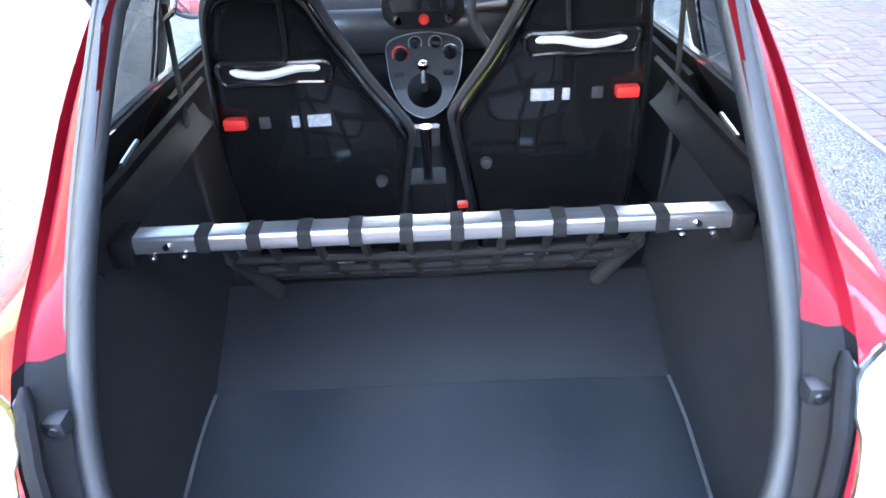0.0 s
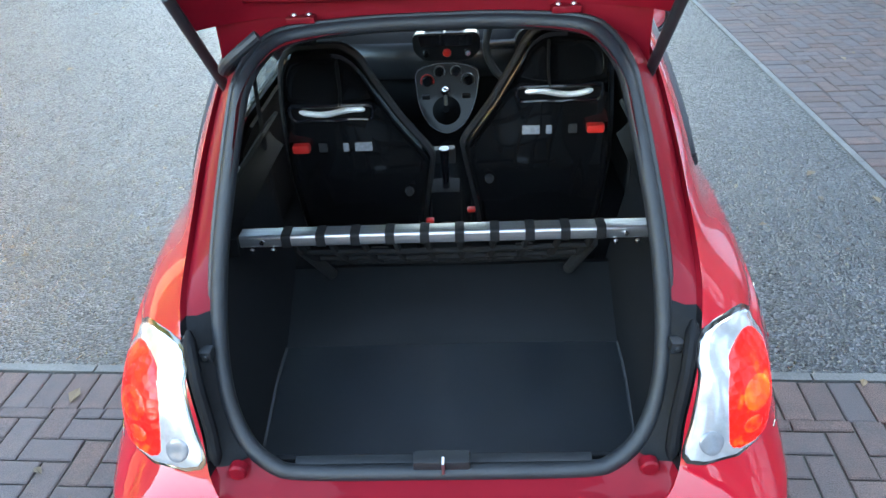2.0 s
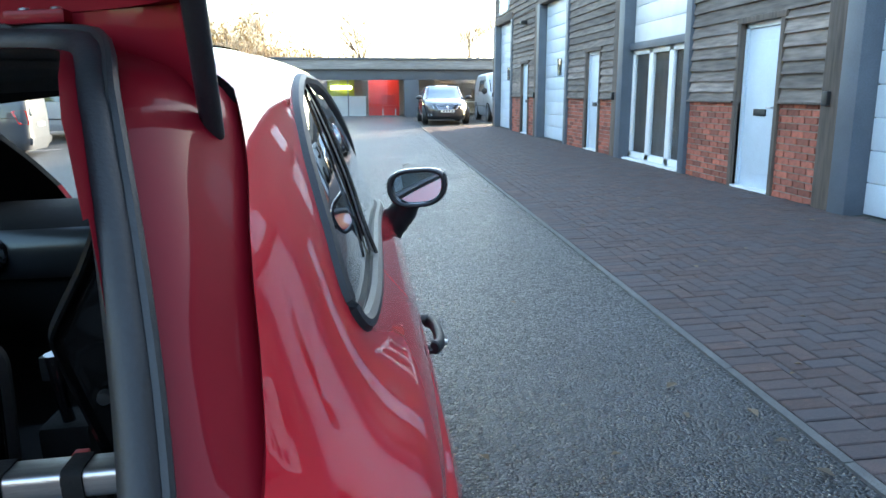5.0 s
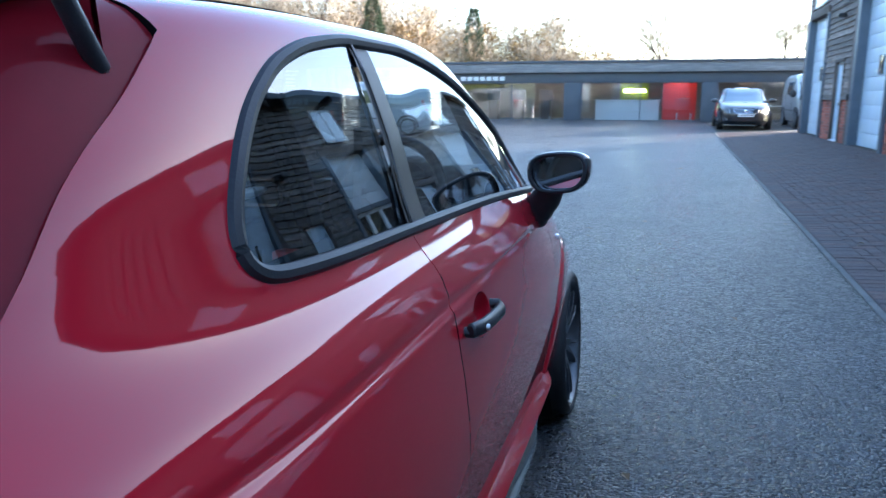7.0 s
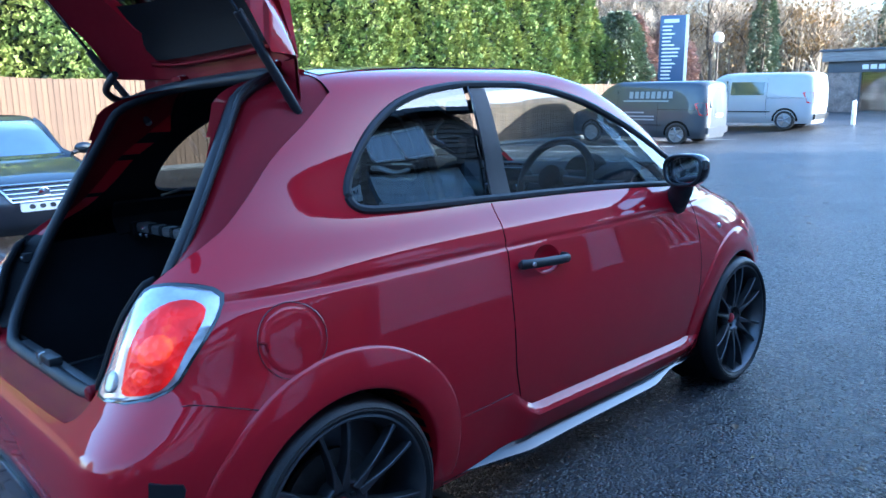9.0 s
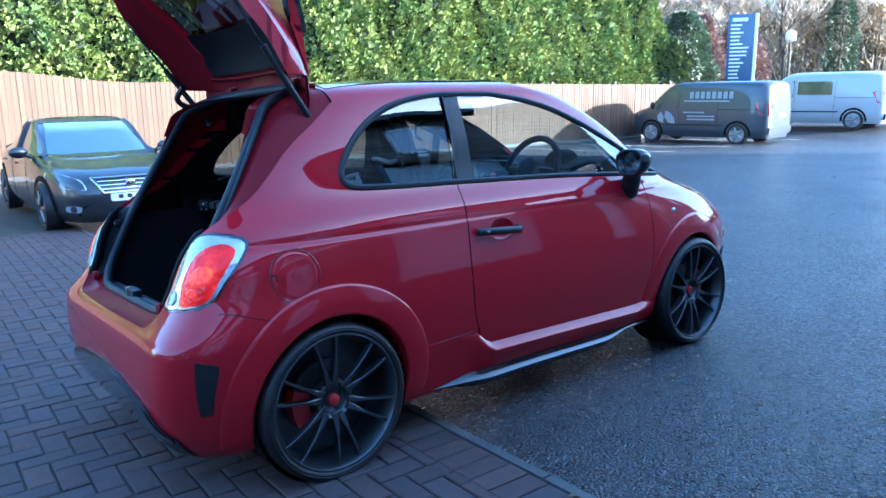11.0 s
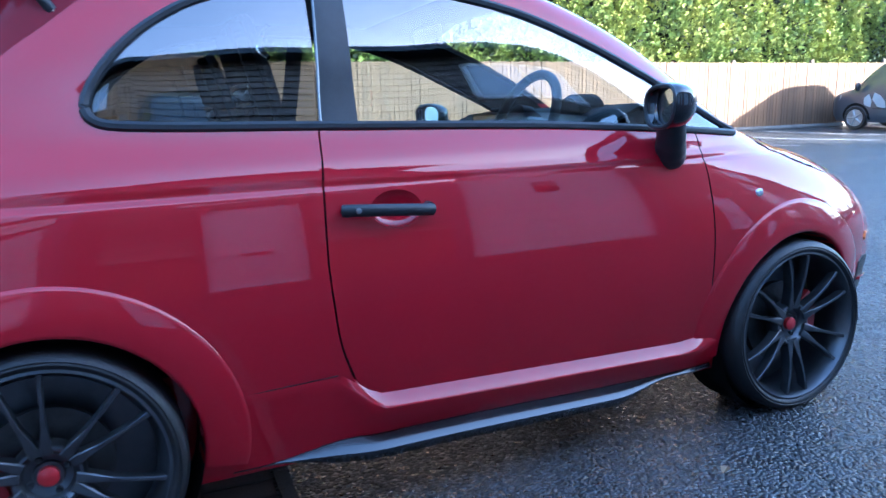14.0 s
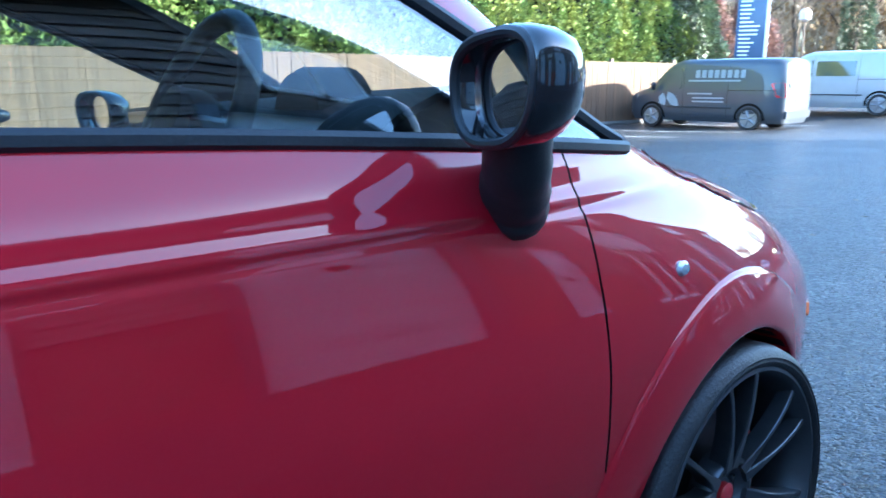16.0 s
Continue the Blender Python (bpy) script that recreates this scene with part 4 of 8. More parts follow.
        prof = ((side_x(y, zt + 0.032) - 0.012, zt + 0.034), (side_x(y, zt + 0.026) - 0.002, zt + 0.027), (side_x(y, zt) + o * 0.88, zt - 0.001), (side_x(y, zt) + o, zt - 0.008), (side_x(y, zt - 0.03) + o * 0.90, zt - 0.034),
                (side_x(y, zl) + o * 0.4 + 0.006, zl), (side_x(y, zl) - 0.06, zl - 0.004))
        rows.append([bm.verts.new((s * x, y, z)) for x, z in prof])
        k = smoothstep(0.47, 0.74, y) * (1 - 0.75 * smoothstep(1.55, 1.78, y))
        base = side_x(y, zl) + o * 0.4
        rows2.append([bm2.verts.new((s * x, y, z)) for x, z in ((base - 0.03, zl + 0.008), (base + 0.006, zl - 0.002), (base + 0.006 + 0.032 * k, zl - 0.031 * k - 0.003), (base + 0.006 + 0.033 * k, zl - 0.038 * k - 0.004), (base + 0.018 * k, zl - 0.060 * k - 0.006), (base - 0.06, zl - 0.060 * k - 0.008))])
    for rr, b in ((rows, bm), (rows2, bm2)):
        for p, q in zip(rr, rr[1:]):
            for k in range(len(p) - 1):
                b.faces.new((p[k], p[k + 1], q[k + 1], q[k]))
    skirt = part("side_skirt", bm, PAINT, car, sharp=50)
    part("skirt_strip", bm2, BLACK_GLOSS, skirt, "gloss black lower strip")
    # repeater lamp
    rx = side_x(2.114, 0.772)
    part("side_repeater", moved(lathe([(0.0, 0.010), (0.009, 0.008), (0.0135, 0.002), (0.0135, -0.01)], 20, "X"), Matrix.Translation((s * rx, 2.114, 0.772)) @ Matrix.Diagonal((s, 1.25, 1, 1))), WHITE_LENS, car, "small clear side repeater lamp")
    # door mirror
    seat_m = Matrix.Translation((s * 0.836, 1.648, 1.058)) @ Matrix.Rotation(radians(-14 * s), 4, "Z")

    def oval(d, f, n=40):
        out = []
        for q in range(n):
            t = 2 * math.pi * q / n
            c, z = math.cos(t), math.sin(t)
            x = 0.099 * math.copysign(abs(c) ** 0.74, c) * (1 + 0.10 * z)
            out.append(seat_m @ Vector((s * x * f, d, 0.064 * math.copysign(abs(z) ** 0.74, z) * f + 0.006 * c * f)))
        return out
    bm = bmesh.new()
    rings = [[bm.verts.new(p) for p in oval(d, f)] for d, f in ((0.014, 0.80), (-0.004, 0.87), (-0.011, 0.95), (-0.007, 1.01), (0.008, 1.03), (0.028, 1.0), (0.048, 0.90), (0.064, 0.73), (0.074, 0.48), (0.078, 0.20))]
    for p, q in zip(rings, rings[1:]):
        for c in range(40):
            bm.faces.new((p[c], p[(c + 1) % 40], q[(c + 1) % 40], q[c]))
    bm.faces.new(rings[-1])
    mirror = part("door_mirror", bm, BLACK_GLOSS, car, "gloss black door mirror", sharp=60)
    glass = bmesh.new()
    glass.faces.new([glass.verts.new(p) for p in oval(0.013, 0.82)])
    part("mirror_glass", glass, MIRROR, mirror)
    part("mirror_rim", tube(oval(-0.008, 0.91), 0.0065, 8, closed=True), BLACK_TRIM, mirror)
    neck = tube(spline([(s * 0.735, 1.760, 0.912), (s * 0.752, 1.750, 0.930), (s * 0.785, 1.725, 0.968), (s * 0.81, 1.705, 1.02)], 5), [0.056] * 4 + [0.052] * 4 + [0.048] * 4 + [0.046] * 4, 18, flat=0.9)
    part("mirror_arm", neck, BLACK_TRIM, mirror, "matt black mirror arm")

# fuel flap on the right side
def on_side(y, z, out=0.0):
    e = 0.004
    nz = -(side_x(y, z + e) - side_x(y, z - e)) / (2 * e)
    ny = -(side_x(y + e, z) - side_x(y - e, z)) / (2 * e)
    n = Vector((1, ny, nz)).normalized()
    return Vector((side_x(y, z), y, z)) + n * out


bm = bmesh.new()
FY, FZ, FR = -0.124, 0.792, 0.089
rows = []
for k in range(9):
    r = FR * k / 8
    rows.append([bm.verts.new(on_side(FY + r * math.cos(2 * math.pi * q / 40), FZ + r * math.sin(2 * math.pi * q / 40), 0.0012 if k < 8 else -0.004)) for q in range(40)] if k else [bm.verts.new(on_side(FY, FZ, 0.003))])
for q in range(40):
    bm.faces.new((rows[0][0], rows[1][q], rows[1][(q + 1) % 40]))
for p, n2 in zip(rows[1:], rows[2:]):
    for q in range(40):
        bm.faces.new((p[q], n2[q], n2[(q + 1) % 40], p[(q + 1) % 40]))
flap_ob = part("fuel_flap", bm, PAINT, car, "round red fuel flap", sharp=60)
part("flap_gap", tube([on_side(FY + FR * 1.02 * math.cos(2 * math.pi * q / 48), FZ + FR * 1.02 * math.sin(2 * math.pi * q / 48), 0.0) for q in range(48)], 0.0013, 6, closed=True), BLACK_GLOSS, flap_ob)
part("finger_notch", tube([on_side(FY - FR * 0.96, FZ + 0.012, 0.001), on_side(FY - FR * 0.80, FZ + 0.008, 0.003), on_side(FY - FR * 0.78, FZ - 0.012, 0.003)], 0.0035, 8), PAINT_IN_SHADED, flap_ob)

# rear valance, exhausts
wrapped("rear_valance", [(131.5, 0.19), (131.5, 0.27), (124, 0.365), (106, 0.425), (90, 0.435), (74, 0.425), (56, 0.365), (48.5, 0.27), (48.5, 0.19)], 0.010, BLACK_TRIM, car, 1, "black rear valance with cut-outs", n=40, thick=0.01)
wrapped("valance_blade", [(131, 0.275), (124, 0.352), (106, 0.412), (90, 0.422), (74, 0.412), (56, 0.352), (49, 0.275), (49, 0.262), (56, 0.336), (74, 0.394), (90, 0.404), (106, 0.394), (124, 0.336), (131, 0.262)], 0.018, BLACK_GLOSS, car, 1, "gloss black blade over the valance", n=40, thick=0.012)
for s in (1, -1):
    for dx in (0.36, 0.45):
        pipe = moved(lathe([(0.030, 0.10), (0.034, 0.0), (0.038, -0.05), (0.036, -0.052), (0.031, -0.04), (0.030, 0.0), (0.0, 0.0)], 24, "Y"), Matrix.Translation((s * dx, -0.475 + 0.02 * (dx > 0.4), 0.215)))
        part("exhaust_pipe", pipe, STEEL, car, "round steel exhaust tip")


# ---- windows of the car ----
def side_pane(name, y0, y1, inset, mat, parent, side, label="", lo=0.0, hi=0.0, n=22, nz=10):
    bm = bmesh.new()
    cols = []
    for i in range(n + 1):
        y = y0 + (y1 - y0) * i / n
        a, b = float(sill_at(y)[0]) + lo, float(arch_at(y)[0]) + hi
        xa, xb = side_x(y, a) - inset, side_x(y, b) - inset
        xb = max(xb, min(xb + 0.014, xa - 0.26 * (b - a)))
        cols.append([bm.verts.new((side * (xa + (xb - xa) * (0.76 * f + 0.24 * f * f)), y, a + (b - a) * f)) for f in steps(0, 1, nz)])
    for p, q in zip(cols, cols[1:]):
        for k in range(nz):
            bm.faces.new((p[k], p[k + 1], q[k + 1], q[k]))
    return part(name, bm, mat, parent, label)


for s in (1, -1):
    q = side_pane("quarter_window", 0.164, 0.700, 0.014, TINT_GLASS, car, s, "dark tinted quarter window")
    d = side_pane("door_window", 0.78, 2.10, 0.014, WINDOW_GLASS, car, s, "door window glass")
    q.visible_shadow = d.visible_shadow = False
    # black pillar, leaning with the door's edge
    bm = bmesh.new()
    cols = []
    for i in range(5):
        f = i / 4
        col = []
        for k in range(13):
            g = k / 12
            yl, yh = 0.692 + (0.790 - 0.692) * f, 0.722 + (0.800 - 0.722) * f
            y = yl + (yh - yl) * g
            z = float(sill_at(y)[0]) - 0.006 + (float(arch_at(y)[0]) - float(sill_at(y)[0]) + 0.012) * g
            col.append(bm.verts.new((s * (side_x(y, z) - 0.005 + 0.003 * (f > 0.1)), y, z)))
        cols.append(col)
    for p, qq in zip(cols, cols[1:]):
        for k in range(12):
            bm.faces.new((p[k], p[k + 1], qq[k + 1], qq[k]))
    part("door_pillar", bm, BLACK_TRIM, car, "matt black door pillar")
    line = resampled(window_outline(0.161, 2.108, 0.0, 96), 420)
    pts = [(s * (side_x(y, z) - 0.002), y, z) for y, z in line]
    part("window_seal", tube(pts, 0.0135, 8, closed=True), RUBBER, car, "black window surround")
    part("pillar_gap", tube([(s * (side_x(0.69 + 0.03 * k / 8, 1.045 + 0.36 * k / 8) + 0.003), 0.69 + 0.03 * k / 8, 1.045 + 0.36 * k / 8) for k in range(9)], 0.004, 6), BLACK_GLOSS, car)
    # triangle behind the mirror
bm = bmesh.new()
rows = []
for k in range(15):
    z = 1.004 + (1.414 - 1.004) * k / 14
    wide = 0.0
    for (xa, za), (xb, zb) in zip(front_line, front_line[1:] + front_line[:1]):
        if (za - z) * (zb - z) <= 0 and za != zb:
            wide = max(wide, abs(xa + (xb - xa) * (z - za) / (zb - za)))
    wide = (wide or 0.3) + 0.004
    rows.append([bm.verts.new((wide * (-1 + i / 10), front_y(wide * (-1 + i / 10), z) - 0.012, z)) for i in range(21)])
for p, q in zip(rows, rows[1:]):
    for i in range(20):
        bm.faces.new((p[i], p[i + 1], q[i + 1], q[i]))
screen = part("windscreen", bm, CLEAR_GLASS, car, "clear windscreen")
screen.visible_shadow = False
# the black glass roof panel
bm = bmesh.new()


def roof_z(x, y):
    lo, hi = 1.30, 1.489
    for _ in range(24):
        m = (lo + hi) / 2
        w, yr, yf, nr, nf = slice_at(m)
        half, n = (MID - yr, nr) if y < MID else (yf - MID, nf)
        if abs(x / w) ** n + abs((y - MID) / half) ** n < 1:
            lo = m
        else:
            hi = m
    return lo


rows = []
for k in range(17):
    y = 0.235 + (1.18 - 0.235) * k / 16
    rows.append([bm.verts.new((0.44 * (-1 + i / 8), y, roof_z(0.44 * (-1 + i / 8), y) + 0.003)) for i in range(17)])
for p, q in zip(rows, rows[1:]):
    for i in range(16):
        bm.faces.new((p[i], p[i + 1], q[i + 1], q[i]))
part("roof_panel", bm, BLACK_GLOSS, car, "gloss black glass roof panel")
rows = []
for y in steps(-0.05, 0.128, 10):
    half = 0.425 - 0.025 * smoothstep(0.09, 0.128, y)
    rows.append([(half * (-1 + i / 8), y, roof_z(half * (-1 + i / 8), y) - 0.034) for i in range(17)])
part("window_border", gutter_strip(rows), GUTTER_BLACK, gate, "black border over the rear window")
part("pressed_rib", tube([(0.43 * u, 0.150 - 0.012 * abs(u) ** 4, roof_z(0.43 * u, 0.150) - 0.030) for u in steps(-1, 1, 24)], 0.011, 10, flat=0.7), PAINT_IN_SHADED, gate)
part("hinge_panel", gutter_strip([hinge_row(x) for x in HINGE_STRIP]), PAINT_IN_SHADED, car, "red panel along the tailgate hinge")


# ---- wheels ----
DISC = material("worn_disc_steel", (0.09, 0.088, 0.085), 0.45, 0.9, vary=0.3, scale=30)


def wheel(wy, s):
    w = new("wheel")
    w.empty_display_size = 0.1
    w.parent = car
    w.matrix_basis = Matrix.Translation((0, wy, 0.298)) @ Matrix.Diagonal((s, 1, 1, 1))
    tagged(w, label="graphite twelve-spoke alloy wheel with red cap")
    prof = [(0.256, 0.614), (0.262, 0.607), (0.274, 0.606), (0.290, 0.616), (0.2985, 0.640), (0.300, 0.70), (0.2985, 0.768), (0.292, 0.787), (0.282, 0.795), (0.278, 0.798), (0.275, 0.796), (0.270, 0.798), (0.263, 0.795), (0.257, 0.788), (0.254, 0.70), (0.256, 0.614)]
    part("tyre", lathe(prof, 72), TYRE, w, sharp=40)
    rim = [(0.254, 0.615), (0.249, 0.62), (0.242, 0.66), (0.230, 0.70), (0.233, 0.752), (0.244, 0.774), (0.2475, 0.786), (0.2525, 0.793), (0.2595, 0.791), (0.2595, 0.785), (0.252, 0.77), (0.252, 0.62)]
    part("rim", lathe(rim, 72), WHEEL_METAL, w, sharp=50)
    bm = bmesh.new()
    secs = []
    for k in range(12):
        f = k / 11
        r = 0.056 + (0.2465 - 0.056) * f
        half = 0.0135 - 0.0085 * smoothstep(0, 0.45, f) + 0.0020 * smoothstep(0.85, 1.0, f)
        face = 0.760 + 0.020 * math.sin(math.pi * min(f * 0.62 + 0.02, 1)) + 0.004 * f
        deep = 0.040 - 0.010 * f
        secs.append([bm.verts.new(c) for c in ((face - 0.0022, -half, r), (face, -half * 0.72, r), (face, half * 0.72, r), (face - 0.0022, half, r), (face - deep, half * 0.8, r), (face - deep, -half * 0.8, r))])
    for p, q in zip(secs, secs[1:]):
        for j in range(6):
            bm.faces.new((p[j], p[(j + 1) % 6], q[(j + 1) % 6], q[j]))
    bm.faces.new(secs[0])
    bm.faces.new(secs[-1])
    first = part("spoke", bm, WHEEL_METAL, w, sharp=25)
    for i in range(12):
        sp = first if i == 0 else new("spoke", first.data)
        sp.parent = w
        sp.matrix_basis = Matrix.Rotation(radians(60 * (i // 2) + (10.5 if i % 2 else -10.5) + (8 if wy < 1 else 2)), 4, "X")
    hub = part("hub", lathe([(0.078, 0.715), (0.077, 0.752), (0.072, 0.760), (0.066, 0.761), (0.058, 0.754), (0.050, 0.738), (0.034, 0.733), (0.031, 0.740), (0.0, 0.740)], 48), WHEEL_METAL, w, sharp=40)
    part("hub_cap", lathe([(0.0, 0.7555), (0.016, 0.755), (0.0225, 0.7515), (0.0235, 0.738)], 28), CALIPER, hub, "round red hub cap")
    for i in range(4):
        a = 2 * math.pi * i / 4 + 0.4
        part("wheel_bolt", moved(lathe([(0.0075, 0.728), (0.0075, 0.742), (0.006, 0.744), (0.0, 0.742)], 12), Matrix.Translation((0, 0.042 * math.cos(a), 0.042 * math.sin(a)))), BLACK_TRIM, hub)
    part("brake_disc", lathe([(0.07, 0.690), (0.140, 0.690), (0.140, 0.668), (0.07, 0.668)], 48), DISC, w, "steel brake disc")
    turn = 2.75 if wy < 1 else -0.30
    cal = slab([(0.155 * math.cos(a), 0.155 * math.sin(a)) for a in steps(turn, turn + 1.0, 10)] + [(0.090 * math.cos(a), 0.090 * math.sin(a)) for a in steps(turn + 1.0, turn, 10)], 0.055, lambda u, v, d: (0.665 + d, u, v))
    part("brake_caliper", cal, CALIPER, w, "red brake caliper", sharp=50)
    return w


for wy in (0.0, 2.30):
    for s in (1, -1):
        wheel(wy, s)
part("underbody", box(-0.56, 0.56, -0.40, 2.60, 0.15, 0.20, 0.02), CABIN, car)

# turned-down edge of the tailgate along its hinge, standing on the roof's rear edge
def flange_row(x):
    y = HINGE.y + roof_z(x, 0.19) - HINGE.z - 0.006
    foot = roof_z(x, y) - 0.006
    return [(x, y + dy, foot + (1.494 - foot) * f) for f, dy in ((0, 0.004), (0.3, 0.0), (1, 0.0), (1, 0.008), (0, 0.012))]


flange = gutter_strip([flange_row(x) for x in steps(-0.50, 0.50, 40)])
part("hinge_flange", moved(flange, gate.matrix_basis.inverted()), PAINT_IN_SHADED, gate, "red turned-down edge of the tailgate")

# ---- boot and cabin ----
# boot tub: floor, sloping front board and two side linings
def sheet(name, grid, mat, parent, label="", thick=0.012):
    """A bent board out of rows of places, given thickness."""
    bm = bmesh.new()
    rows = [[bm.verts.new(p) for p in row] for row in grid]
    for p, q in zip(rows, rows[1:]):
        for i in range(len(p) - 1):
            bm.faces.new((p[i], p[i + 1], q[i + 1], q[i]))
    bmesh.ops.recalc_face_normals(bm, faces=bm.faces)
    bmesh.ops.solidify(bm, geom=bm.faces[:], thickness=thick)
    return part(name, bm, mat, parent, label, sharp=40)


PIPING = material("carpet_edge_piping", (0.055, 0.056, 0.06), 0.7, vary=0.3, scale=20)


def floor_half(y):
    return 0.475 + 0.03 * smoothstep(-0.40, 0.10, y)


sheet("boot_floor", [[(floor_half(y) * (-1 + i / 8), y, 0.500 + 0.006 * (1 - abs(-1 + i / 8) ** 4)) for i in range(17)] for y in steps(-0.44, 0.155, 10)], BOOT_MAT, car, "dark matted boot floor")
sheet("boot_board", [[(0.515 * (-1 + i / 8), 0.155 + 0.285 * f, 0.500 + 0.115 * f ** 0.9) for i in range(17)] for f in steps(0, 1, 8)], BOOT_BOARD, car, "sloping matted board behind the seats")
sheet("boot_board_drop", [[(0.515 * (-1 + i / 8), 0.44 + 0.02 * f, 0.615 - 0.17 * f) for i in range(17)] for f in steps(0, 1, 3)], CABIN, car)
sheet("cabin_floor", [[(0.62 * (-1 + i / 8), y, 0.435 - 0.10 * smoothstep(0.6, 1.0, y)) for i in range(17)] for y in steps(0.44, 1.75, 10)], CABIN, car)
for s in (1, -1):
    sheet("boot_side", [[(s * (floor_half(y) + 0.006 + 0.075 * f ** 1.4), max(y, mouth_y(0.500 + 0.43 * f) + 0.02), 0.500 + 0.43 * f) for f in steps(0, 1, 10)] for y in steps(-0.45, 0.47, 24)],
          CARPET, car, "dark boot side lining")
    sheet("quarter_trim", [[(s * (0.57 + 0.045 * math.sin(math.pi * f)), y, 0.92 + 0.13 * f) for f in steps(0, 1, 4)] for y in steps(-0.02, 0.72, 10)], CABIN, car)
    sheet("boot_edge", [[(s * (floor_half(y) - 0.012 + 0.02 * f), y, 0.5075 + 0.004 * f) for f in steps(0, 1, 2)] for y in steps(-0.42, 0.15, 8)], PIPING, car, thick=0.004)
    # side belt, hanging from the pillar, and a chrome buckle
    part("seat_belt", tube([(s * 0.60, 0.66, 1.24), (s * 0.595, 0.62, 1.0), (s * 0.585, 0.60, 0.75), (s * 0.57, 0.60, 0.56)], 0.020, 8, flat=0.18), STRAP, car, "black seat belt")
    part("belt_guide", tube(spline([(s * 0.575, 0.60, 1.30), (s * 0.55, 0.585, 1.27), (s * 0.555, 0.58, 1.24), (s * 0.58, 0.595, 1.22)], 5), 0.007, 8), CHROME, car, "chrome belt guide")
    part("grab_strip", tube([(s * 0.565, 0.16, 1.055), (s * 0.56, 0.24, 1.07)], 0.005, 6), STEEL, car)
    brace = part("brace_tube", tube([(s * 0.412, 0.20, 0.825), (s * 0.372, 0.35, 0.64)], 0.018, 12), CABIN_GREY, car, "dark grey brace tube")
part("sill_plate", box(-0.33, 0.33, -0.452, -0.425, 0.652, 0.662, 0.004), BLACK_TRIM, car)
part("rear_panel", sheet("rear_panel_tmp", [[(0.44 * (-1 + i / 6), -0.435, 0.49 + 0.17 * f) for i in range(13)] for f in steps(0, 1, 3)], CARPET, None).data, CARPET, car)
bpy.data.objects.remove(bpy.data.objects["rear_panel_tmp"])

# cross bar with its webbing
BAR_Y, BAR_Z = 0.062, 0.948
bar_line = rounded([(-0.026, -0.017), (0.026, -0.017), (0.026, 0.017), (-0.026, 0.017)], 0.010)
bar = part("cross_bar", slab(bar_line, 1.07, lambda u, v, d: (-0.535 + d, BAR_Y + u, BAR_Z + v)), ALU, car, "brushed aluminium cross bar", sharp=40)
for s in (1, -1):
    part("bar_bracket", box(s * 0.545 - 0.018, s * 0.545 + 0.018, BAR_Y - 0.04, BAR_Y + 0.04, BAR_Z - 0.035, BAR_Z + 0.02, 0.006), CABIN, bar)
    for dx, dz in ((0.468, 0.0), (0.498, -0.026), (0.443, -0.026)):
        part("bar_bolt", moved(lathe([(0.0, -0.006), (0.006, -0.005), (0.008, 0.003)], 12, "Y"), Matrix.Translation((s * dx, BAR_Y - 0.027, BAR_Z + dz))), CHROME, bar)
first = None
for i in range(10):
    x = -0.405 + 0.81 * i / 9
    wrap = slab(rounded([(-0.029, -0.020), (0.029, -0.020), (0.029, 0.020), (-0.029, 0.020)], 0.012), 0.024, lambda u, v, d: (x - 0.012 + d, BAR_Y + u, BAR_Z + v))
    part("strap_loop", wrap, STRAP, bar)
net = new("luggage_net")
net.empty_display_size = 0.1
net.parent = car
tagged(net, label="black webbing luggage net")
for i in range(10):
    x = -0.405 + 0.81 * i / 9
    part("net_strap", tube(spline([(x, BAR_Y + 0.035, BAR_Z + 0.004), (x * 0.97, 0.17, 0.83), (x * 0.93, 0.33, 0.70), (x * 0.9, 0.44, 0.625)], 3), 0.010, 6), STRAP, net)
for y, z in ((0.16, 0.84), (0.25, 0.762), (0.34, 0.695), (0.42, 0.64)):
    part("net_strap", tube([(-0.40, y, z), (0.0, y, z - 0.006), (0.40, y, z)], 0.009, 6), STRAP, net)
for x in (-0.23, 0.24):
    part("floor_buckle", box(x - 0.028, x + 0.028, 0.43, 0.46, 0.655, 0.672, 0.004), STEEL, car, "steel buckle")


